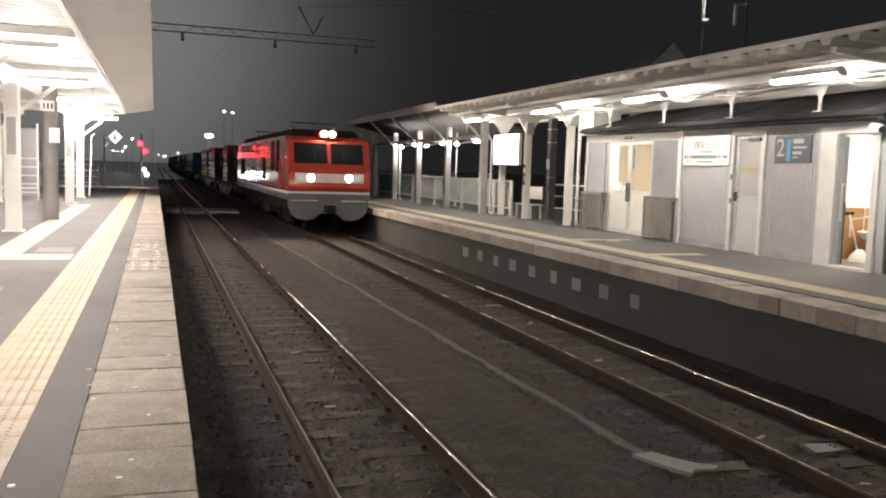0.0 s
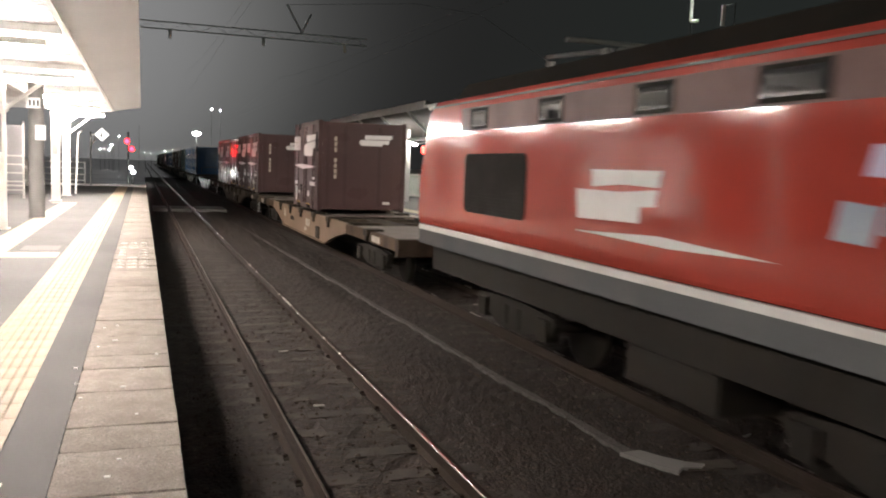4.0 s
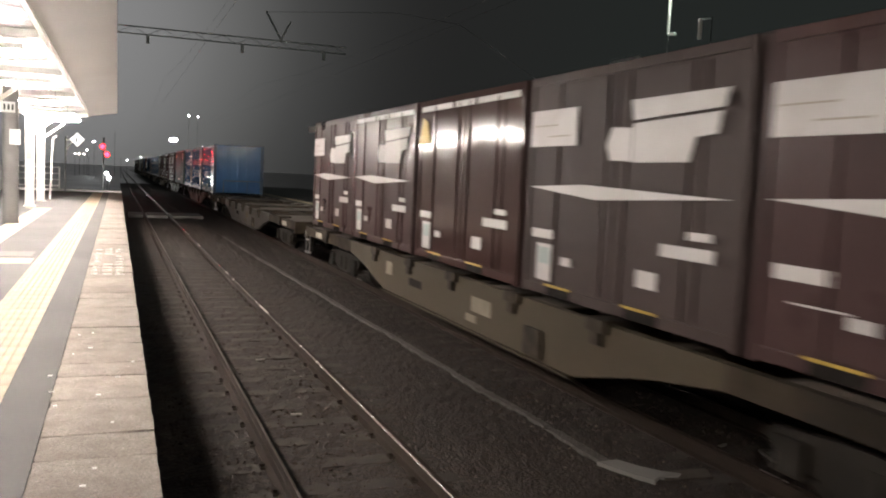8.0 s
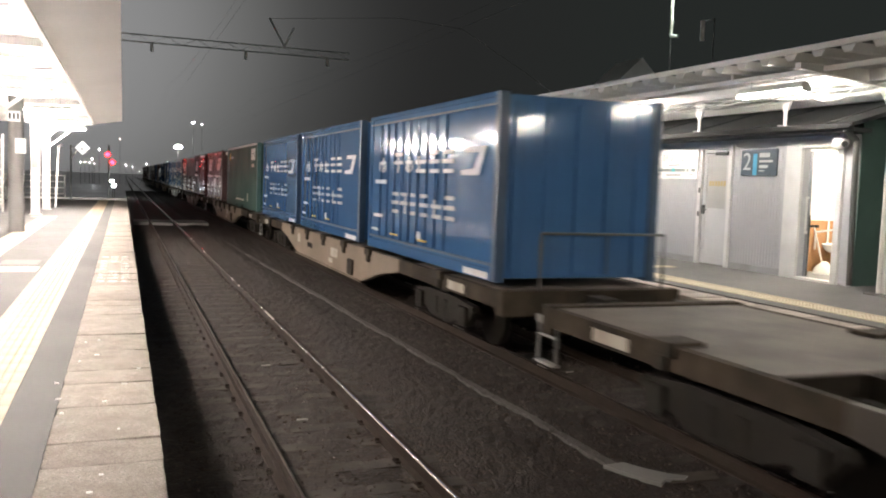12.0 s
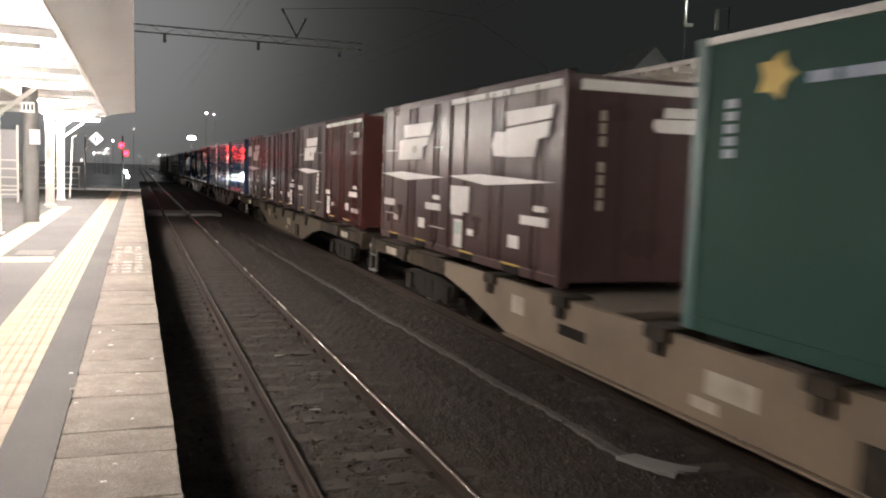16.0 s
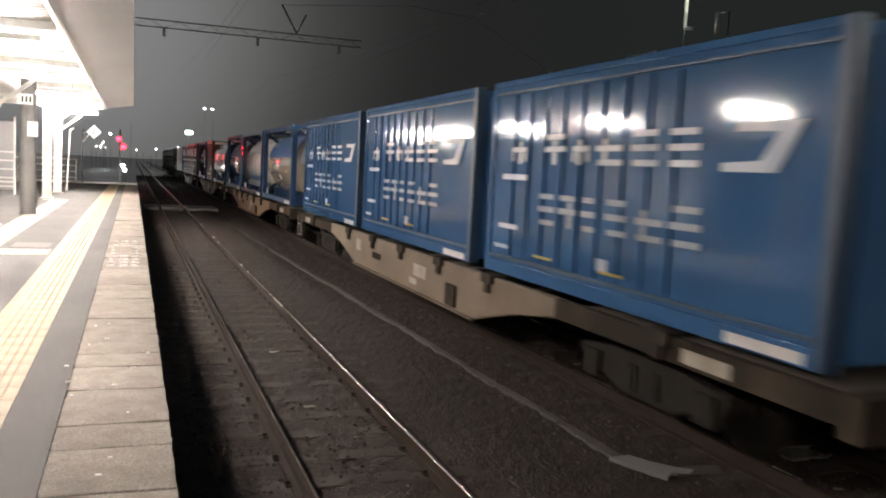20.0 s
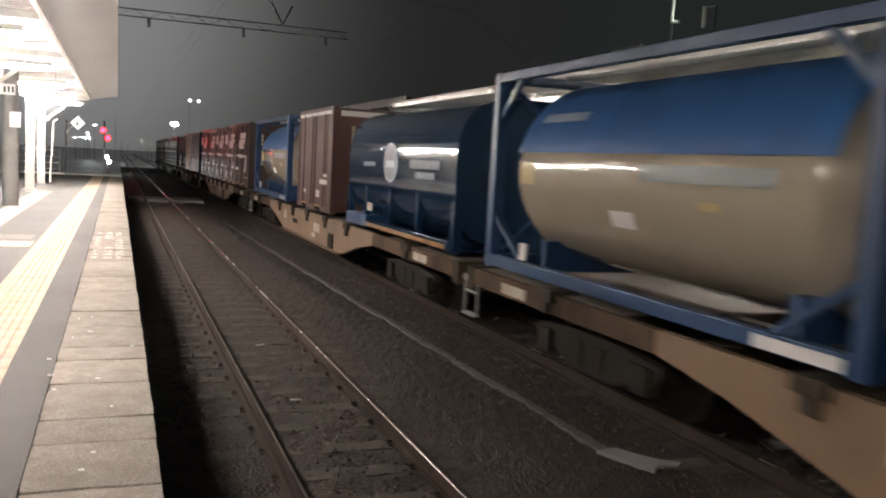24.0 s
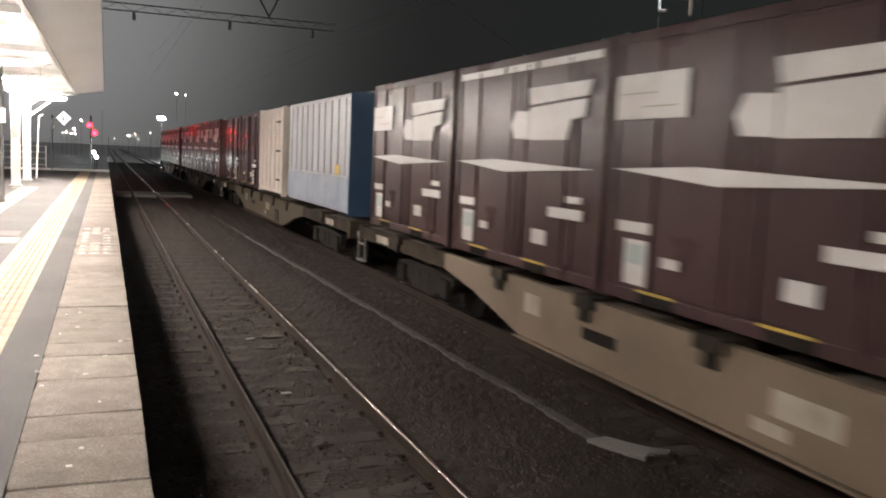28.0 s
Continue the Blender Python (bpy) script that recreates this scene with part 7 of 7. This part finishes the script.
brown = ride(container(M_BROWN, "brown railway container with a white lens stripe and emblem", panel=True), 27.98)
brown_tag = ride(container(M_BROWN, "brown railway container with emblem, stripe and white panel", panel=True), 55.80)
brown_strip = ride(container(M_BROWN, "brown railway container with white strips under its roof", strip=True), 52.06)
ride(container(M_PURPLE, "purplish brown railway container with a white lens stripe", panel=True), 44.29)
ride(container(M_MAROON, "glossy maroon railway container with white strips, no stripe", stripe=False, crest=False, strip=True, marks=True), 123.57)
plain = ride(container(M_BROWNGLOSS, "plain glossy brown container with stacked labels", stripe=False, crest=False, column=True, tag=False), 131.28)
ride(container(M_BROWNGLOSS, "brown container with a yellow triangle and white roof strips", stripe=False, crest=False, strip=True, triangle=True), 48.16)
ride(container(M_BROWNSATIN, "brownish red container with a white band under its roof", stripe=False, crest=False, strip=True, tag=False, band=True), 193.07)
label_box = ride(container(M_PURPLE, "purplish brown container with emblem and stacked labels", column=True, tag=False, centred=True), 127.38)
for s in (139.0, 213.44, 250.6, 258.2):
    ride_copy(brown, s)
for s in (209.69, 221.15, 262.0):
    ride_copy(brown_tag, s)
ride(container(M_BROWN, "brown railway container with white roof strips, end band and label block", strip=True, band=True, block=True), 114.63)
for s in (217.25, 254.4):
    ride_copy(brown_strip, s)
ride_copy(plain, 135.05)
ride_copy(label_box, 205.95)
lead = ride(container(M_BROWN, "brown railway container with emblem, printed panel and thin pale lines", panel=True, tag=False), 40.45)
decal("number_bar", M_DECAL, lead, rect(2.95, 1.74, 3.50, 1.85), -HALF - 0.004, "white bar of unreadable print")
for u0, u1, z in ((2.75, 3.30, 1.58), (0.11, 0.79, 1.49)):
    decal("seal_rod", M_DECAL, lead, rect(u0, z, u1, z + 0.013), -HALF - 0.020, "thin pale raised line", 0.012)
ride(container(M_BROWN, "brown railway container with a centred emblem and thin pale lines", tag=False, centred=True), 118.27)
for s in (246.8, 267.6, 271.4, 275.2, 279.0, 282.8):
    ride_copy(brown, s)

blue = ride(blue_box("blue ribbed twenty-foot container with pale painted strokes"), 82.57)
for s in (89.25, 95.85, 144.28, 150.85, 157.35):
    ride_copy(blue, s)
ride(green_box(), 103.19)
beige = ride(tank("beige", "beige tank container with blue top cladding in a blue frame"), 165.46)
ride(tank("white", "white banded tank container in a blue frame"), 171.92)
ride_copy(beige, 178.35)
ride(tank("beige", "beige tank container with pale blocks on its blue cladding", True), 198.4)
ride(tank("navy", "dark navy tank container with a faded round emblem"), 185.56)


def grey_box():
    c = thing("freight_container", "grey twenty-foot container with a pale blue lower band and blue end", "container")
    L = 6.0
    boxes("body", M_GREYBOX, c, (-HALF + 0.02, 0.03, BOT + 0.05, HALF - 0.02, L - 0.02, TOP - 0.03), edge=0.012)
    boxes("front_end", M_BLUEDARK, c, (-HALF, 0.0, BOT, HALF, 0.028, TOP), label="dark blue end", edge=0.006)
    for x in (-1, 1):
        x0, x1 = sorted((x * HALF, x * (HALF - 0.019)))
        boxes("lower_band", M_DECALDIM, c, (x0, 0.05, BOT + 0.08, x1, L - 0.05, BOT + 0.75), label="pale blue lower band")
        for k in range(10):
            u = 0.4 + 0.58 * k
            boxes("side_rib", M_GREYBOX, c, (min(x * (HALF + 0.004), x * (HALF - 0.02)), u - 0.04, BOT + 0.8, max(x * (HALF + 0.004), x * (HALF - 0.02)), u + 0.04, TOP - 0.1), edge=0.006)
    boxes("yellow_plate", M_YELLOW, c, (-HALF - 0.012, 0.7, 1.9, -HALF - 0.005, 1.1, 2.1))
    return c


def reefer():
    c = thing("freight_container", "dirty white refrigerated container", "container")
    L = 3.72
    boxes("body", M_REEFER, c, (-HALF + 0.02, 0.02, BOT + 0.05, HALF - 0.02, L - 0.02, TOP - 0.03), edge=0.015)
    for x in (-1, 1):
        for y in (0.06, L - 0.06):
            boxes("corner_post", M_REEFER, c, (x * HALF - (0.14 if x > 0 else 0), y - 0.06, BOT, x * HALF + (0.14 if x < 0 else 0), y + 0.06, TOP), edge=0.012)
        x0, x1 = sorted((x * HALF, x * (HALF - 0.022)))
        for k in range(5):
            boxes("side_rib", M_REEFER, c, (x0, 0.5 + 0.65 * k, BOT + 0.15, x1, 0.56 + 0.65 * k, TOP - 0.12), edge=0.006)
    boxes("hinge_strap", M_RUST, c, *[(-HALF - 0.008, 0.3, z, -HALF + 0.0, 0.9, z + 0.05) for z in (1.5, 2.3, 3.1)])
    for k in range(2):
        bars("lock_rod", M_SILVER, c, 0.016, ((0.3 * (2 * k - 1), -0.03, BOT + 0.1), (0.3 * (2 * k - 1), -0.03, TOP - 0.1)), n=6)
    return c


ride(grey_box(), 226.4)
ride(reefer(), 233.2)
ride_copy(plain, 237.1)
ride_copy(plain, 241.0)

# ---- overhead line, signals and what lies beyond ----
def gantry(y, xl, reach):
    """A pole on one side with a lattice arm over both tracks."""
    g = thing("line_gantry", "steel overhead-line arm on a single pole, with insulator brackets", "gantry", "overhead-line gantries", (0, y, 0))
    boxes("mast", M_CONC, g, (xl - 0.15, -0.15, -0.32, xl + 0.15, 0.15, 8.4), edge=0.01)
    bm = bmesh.new()
    for dz in (0, 0.3):
        beam(bm, (xl + 0.16, 0, 7.78 + dz), (reach, 0, 7.78 + dz), 0.05, 0.05)
    n = int((reach - xl) / 0.6)
    for k in range(n):
        a, b = xl + (reach - xl) * k / n, xl + (reach - xl) * (k + 1) / n
        beam(bm, (max(a, xl + 0.16), 0, 7.78 if k % 2 else 8.08), (b, 0, 8.08 if k % 2 else 7.78), 0.02, 0.02)
    # arm and bracket coloured pale to fade into the sky, as in haze
    part("lattice_arm", bm, M_PALESTEEL, g)
    bm = bmesh.new()
    beam(bm, (6.65, 0, 8.12), (5.98, 0, 9.3), 0.07, 0.07)
    beam(bm, (6.65, 0, 8.12), (7.05, 0, 8.96), 0.07, 0.07)
    part("feeder_bracket", bm, M_PALESTEEL, g)
    for x in (1.1, 4.98, 8.59):
        bars("insulator", M_WHITE, g, 0.07, ((x, 0, 7.42), (x, 0, 7.74)), label="pale insulator")
    return g


gantry(38.0, -5.6, 9.6)
gantry(-12.0, -9.0, 9.6)
bm = bmesh.new()
for x in (TRACK_1, TRACK_2):
    for y0, y1 in ((-12, 38), (38, 98), (98, 260)):
        bar(bm, (x, y0, 5.15), (x, y1, 5.15), 0.002, 5)
        pts = [Vector((x, y0 + (y1 - y0) * u, 6.1 - 0.75 * (1 - (2 * u - 1) ** 2))) for u in np.linspace(0, 1, 11)]
        for p, q in zip(pts, pts[1:]):
            bar(bm, p, q, 0.002, 5)
wires = thing("overhead_wires", "thin dark contact wires over both tracks", "wires")
part("wire", bm, M_DARKSTEEL, wires)

# signal: two red lamps and a pale marker below
sg = thing("railway_signal", "railway signal showing two red lights beside the track", "signal", "", (-1.3, 90.0, -0.3))
bars("mast", M_DARKSTEEL, sg, 0.08, ((0, 0.2, 0), (0, 0.2, 5.2)))
bars("head_bracket", M_DARKSTEEL, sg, 0.03, ((0, 0.12, 4.28), (-0.10, 0.12, 4.28)), ((0, 0.12, 3.52), (0.33, 0.12, 3.52)))
for x, z in ((-0.10, 4.28), (0.33, 3.52)):
    bars("head", M_INK, sg, 0.24, ((x, 0.0, z), (x, 0.14, z)), label="round black signal head", n=18)
    bars("lens", M_RED, sg, 0.21, ((x, -0.06, z), (x, -0.001, z)), label="lit red lens", n=18)
    bm = bmesh.new()                               # long round visor, open to the front, added to keep red off the ground
    ring = [[bm.verts.new((x + r * math.cos(k * math.pi / 9), yy, z + r * math.sin(k * math.pi / 9))) for k in range(18)] for r, yy in ((0.225, -0.8), (0.225, 0.0), (0.235, 0.0), (0.235, -0.8))]
    for p, q in zip(ring, ring[1:] + ring[:1]):
        for k in range(18):
            bm.faces.new((p[k], p[(k + 1) % 18], q[(k + 1) % 18], q[k]))
    part("visor", bm, M_INK, sg, "added round black visor narrowing the red light")
mk2 = thing("marker_light", "bright white marker lights low beside the track", "lamp", "", (-0.95, 88.0, -0.3))
bars("stem", M_DARKSTEEL, mk2, 0.05, ((0, 0, 0), (0, 0, 1.6)), ((0.2, 0, 0), (0.2, 0, 1.2)))
for x, z in ((-0.05, 1.68), (0.17, 1.25)):
    bars("lamp", M_FARWHITE, mk2, 0.14, ((x, -0.1, z), (x, 0.1, z)), label="lit white lamp", n=14)


def street_lamp(x, y, z, r, material, label="distant street lamp on a dark pole"):
    q = thing("street_lamp", label, "street lamp", "distant lamps", (x, y, -0.32))
    bars("pole", M_DARKSTEEL, q, 0.035, ((0, 0, 0), (0, 0, z + 0.3)))
    bm = bmesh.new()
    lathe(bm, [(-1.5 * r, r * 0.2), (-r, r * 0.62), (r, r * 0.62), (1.5 * r, r * 0.2)], 12, (0, -r - 0.1, z + 0.32), "x")
    part("lantern", bm, material, q, "lit lantern")


D2R = ((9.3, 160, 7.1, 0.42, M_FARWHITE), (11.9, 160, 11.6, 0.10, M_FARWHITE), (13.6, 162, 11.6, 0.06, M_FARWHITE))
for a in D2R:
    street_lamp(*a)
# small lamps of the town, by their side and height over a metre of distance
for k, (side, rise, r) in enumerate(((-0.024, 0.023, 0.17), (-0.031, 0.0135, 0.15), (-0.034, 0.0085, 0.12), (-0.0385, 0.0090, 0.10), (-0.043, 0.0085, 0.09), (-0.029, 0.0078, 0.07), (-0.0555, 0.0010, 0.05),
                                     (-0.003, 0.036, 0.05), (0.0035, 0.0065, 0.07), (0.010, 0.0050, 0.06), (0.024, 0.0090, 0.10), (0.031, 0.0105, 0.05), (0.035, 0.0060, 0.06), (0.047, 0.0125, 0.07), (0.054, 0.0075, 0.06), (0.018, 0.0015, 0.05))):
    y = 178 + 7 * (k % 4)
    street_lamp(side * y, y, 2.35 + rise * y, r * 0.5, M_FARWARM if k % 4 == 3 else M_FARWHITE)

# lamp on a tall pole behind the building, above the picture, lighting its white pipes
lp = thing("yard_lamp", "tall yard lamp with white pipes, its light greenish white", "street lamp", "", (14.3, 19.2, -0.32))
bars("pole", M_DARKSTEEL, lp, 0.018, ((0.12, 1.15, 0), (0.12, 1.15, 9.6)))
bars("white_pipe", M_WHITE, lp, 0.045, ((-0.3, 0.56, 6.9), (-0.3, 0.56, 9.2)), ((-0.3, 0.56, 6.9), (-0.22, 0.35, 6.88)), label="white pipe")
bars("white_pipe", M_WHITE, lp, 0.055, ((-0.3, -0.8, 6.58), (-0.3, -0.8, 7.1)), label="short white pipe")
bars("pipe_arm", M_STEELGREY, lp, 0.02, ((-0.3, -0.8, 7.08), (-0.12, -1.0, 7.1)))
bars("cross_arm", M_INK, lp, 0.015, ((-0.3, 0.56, 9.1), (0.12, 1.15, 9.1)))
bars("short_pole", M_DARKSTEEL, lp, 0.016, ((-0.1, -1.0, 0), (-0.1, -1.0, 7.14)))
boxes("lantern", M_FARLAMP2, lp, (-0.75, -0.1, 9.0, -0.35, 0.2, 9.12), label="lit greenish lantern")


def dwelling(x, y, w, d, h, ridge, label):
    q = thing("house", label, "house", "houses behind the station", (x, y, -0.32))
    boxes("house_body", M_WHITE, q, (-w / 2, -d / 2, 0, w / 2, d / 2, h))
    bm = bmesh.new()
    slab(bm, [(-w / 2 - 0.4, h - 0.1), (w / 2 + 0.4, h - 0.1), (0, ridge)], "y", -d / 2 - 0.4, d / 2 + 0.4)
    part("roof", bm, M_WHITE, q, "pale gabled roof")
    for k in (-1, 1):
        wdw = boxes("window", M_CABGLASS, q, (k * w / 4 - 0.6, -d / 2 - 0.03, h * 0.55, k * w / 4 + 0.6, -d / 2 - 0.005, h * 0.55 + 1.2))
        boxes("window_sill", M_WHITE, wdw, (k * w / 4 - 0.7, -d / 2 - 0.09, h * 0.55 - 0.08, k * w / 4 + 0.7, -d / 2 - 0.031, h * 0.55 - 0.02))


dwelling(38.6, 60.0, 3.2, 3.0, 11.4, 13.2, "dim pale narrow house with a pointed gable behind the station")
dwelling(-16.0, 70.0, 8.0, 8.0, 6.0, 8.5, "dark house beyond the near platform")
# added lamp, hidden behind the canopy, to brighten the pale gable
street_lamp(35.0, 52.0, 6.0, 0.13, M_FARWHITE, "added hidden lamp lighting the gable of a house")

# a stay wire from a tall pole behind the station, catching the yard lamp's light
sw = thing("stay_pole", "dark pole with a pale stay wire behind the station", "pole", "", (24.1, 38.0, -0.32))
bars("anchor_pole", M_DARKSTEEL, sw, 0.08, ((0, 0, 0), (0, 0, 5.1)))
bm = bmesh.new()
hose(bm, [Vector((-18.1, 0, 9.6)), Vector((-12.2, 0, 10.22)), Vector((-9, 0, 10.02)), Vector((-5.3, 0, 8.1)), Vector((0, 0, 5.0))], 0.009)
part("stay_wire", bm, M_STEELGREY, sw, "pale stay wire")

# ---- pieces: sleepers, edge stones, tactile tiles ----
def shared(name, bm, material, edge=0.0):
    return finish(name, bm, material, edge)


bm = bmesh.new()
box(bm, -1.05, -0.11, -0.16, 1.05, 0.11, 0.0)
sleeper_mesh = shared("sleeper", bm, M_SLEEPER, 0.012)
rng = random.Random(21)
for parent, x in ((track_a, TRACK_1), (track_b, TRACK_2)):
    for k in range(105):
        ob = new("sleeper", sleeper_mesh)
        ob.parent = parent
        ob.matrix_basis = pose(x + rng.uniform(-0.03, 0.03), -4 + 0.61 * k + rng.uniform(-0.02, 0.02), -0.148, 0, 0, rng.uniform(-0.6, 0.6))

# fastenings that hold the rails of the near track
bm = bmesh.new()
box(bm, -0.10, -0.06, 0.0, 0.10, 0.06, 0.018)
for sx in (-1, 1):
    box(bm, sx * 0.08 - 0.018, -0.025, 0.0181, sx * 0.08 + 0.018, 0.025, 0.044)
plate_mesh = shared("tie_plate", bm, M_RUST)
for k in range(60):
    for sx in (-1, 1):
        ob = new("tie_plate", plate_mesh)
        ob.parent = track_a
        ob.matrix_basis = pose(TRACK_1 + sx * GAUGE / 2, -4 + 0.61 * k, -0.150)


def edge_stone(length, seed):
    """A worn kerb stone with an uneven top and a ragged inner side."""
    r = random.Random(seed)
    nx, ny = 5, 6
    hx, hy = 0.28, length / 2 - 0.008
    bm = bmesh.new()
    top = []
    for j in range(ny):
        row = []
        for i in range(nx):
            x, y = -hx + 2 * hx * i / (nx - 1), -hy + 2 * hy * j / (ny - 1)
            rim = i in (0, nx - 1) or j in (0, ny - 1)
            row.append(bm.verts.new((x + (r.uniform(-0.018, 0.006) if i == 0 else r.uniform(-0.004, 0.003) if i == nx - 1 else 0), y + (r.uniform(-0.004, 0.004) if rim else 0), r.uniform(-0.003, 0.002) - (0.008 if rim else 0))))
        top.append(row)
    for j in range(ny - 1):
        for i in range(nx - 1):
            bm.faces.new((top[j][i], top[j][i + 1], top[j + 1][i + 1], top[j + 1][i]))
    loop = top[0] + [row[-1] for row in top[1:]] + top[-1][-2::-1] + [row[0] for row in top[-2:0:-1]]
    low = [bm.verts.new((v.co.x, v.co.y, -0.22)) for v in loop]
    for i in range(len(loop)):
        j = (i + 1) % len(loop)
        bm.faces.new((loop[j], loop[i], low[i], low[j]))
    bm.faces.new(low)
    return shared("edge_stone", bm, M_EDGE)


STONES = [(length, edge_stone(length, 10 * i + n)) for i, length in enumerate((0.60, 0.60, 0.40, 0.72)) for n in range(3)]
for parent, x, y, end, spin in ((near, NEAR_EDGE - 0.28, -13.9, 44.5, 0), (far, FAR_EDGE + 0.28, -10.0, 74.5, 180)):
    while y < end:
        length, mesh = STONES[rng.randrange(len(STONES))]
        ob = new("edge_stone", mesh)
        ob.parent = parent
        ob.matrix_basis = pose(x + rng.uniform(-0.004, 0.004), y + length / 2, PLAT + rng.uniform(-0.004, 0.003), rng.uniform(-0.15, 0.15), rng.uniform(-0.15, 0.15), spin)
        y += length

bm = bmesh.new()                                   # tile with dots and one bar on the inner side
box(bm, -0.225, -0.147, -0.01, 0.225, 0.147, 0.004)
for i in range(5):
    for j in range(5):
        cx, cy = -0.085 + 0.06 * i + 0.0, -0.118 + 0.059 * j
        lathe(bm, [(0.004, 0.013), (0.009, 0.009)], 6, (cx, cy, 0), "z")
for cx in (-0.185, -0.135):
    slab(bm, [(cx - 0.014, 0.0041), (cx + 0.014, 0.0041), (cx + 0.008, 0.009), (cx - 0.008, 0.009)], "y", -0.14, 0.14)
far_bm = bm.copy()
tile_mesh = shared("tactile_tile", bm, M_TACTILE)
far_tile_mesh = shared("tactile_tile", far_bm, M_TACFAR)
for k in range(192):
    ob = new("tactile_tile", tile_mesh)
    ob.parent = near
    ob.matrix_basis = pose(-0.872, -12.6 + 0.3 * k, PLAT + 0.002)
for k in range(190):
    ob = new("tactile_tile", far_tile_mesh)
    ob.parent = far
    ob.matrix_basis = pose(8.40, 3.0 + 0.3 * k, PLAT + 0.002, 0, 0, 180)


# ---- what moves ----
FRONT = ((0, 28.73), (2, 11.65), (4, -5.39), (6, -22.26), (8, -39.12), (10, -55.96), (12, -72.74), (14, -89.52), (16, -106.23),
         (18, -122.98), (20, -139.86), (22, -156.94), (24, -174.39), (26, -192.14), (28, -210.22))


def front_at(t):
    return float(np.interp(t, [a for a, b in FRONT], [b for a, b in FRONT]))


def motions():
    for ob, s in ROLL:
        walk(ob, [(t, pose(TRACK_2, y + s, 0)) for t, y in FRONT])
    turns = [(k / 15, FRONT[0][1] - front_at(k / 15)) for k in range(421)]
    for w, y, r in WHEELS:
        walk(w, [(t, pose(0, y, r, math.degrees(d / r))) for t, d in turns])


motions()
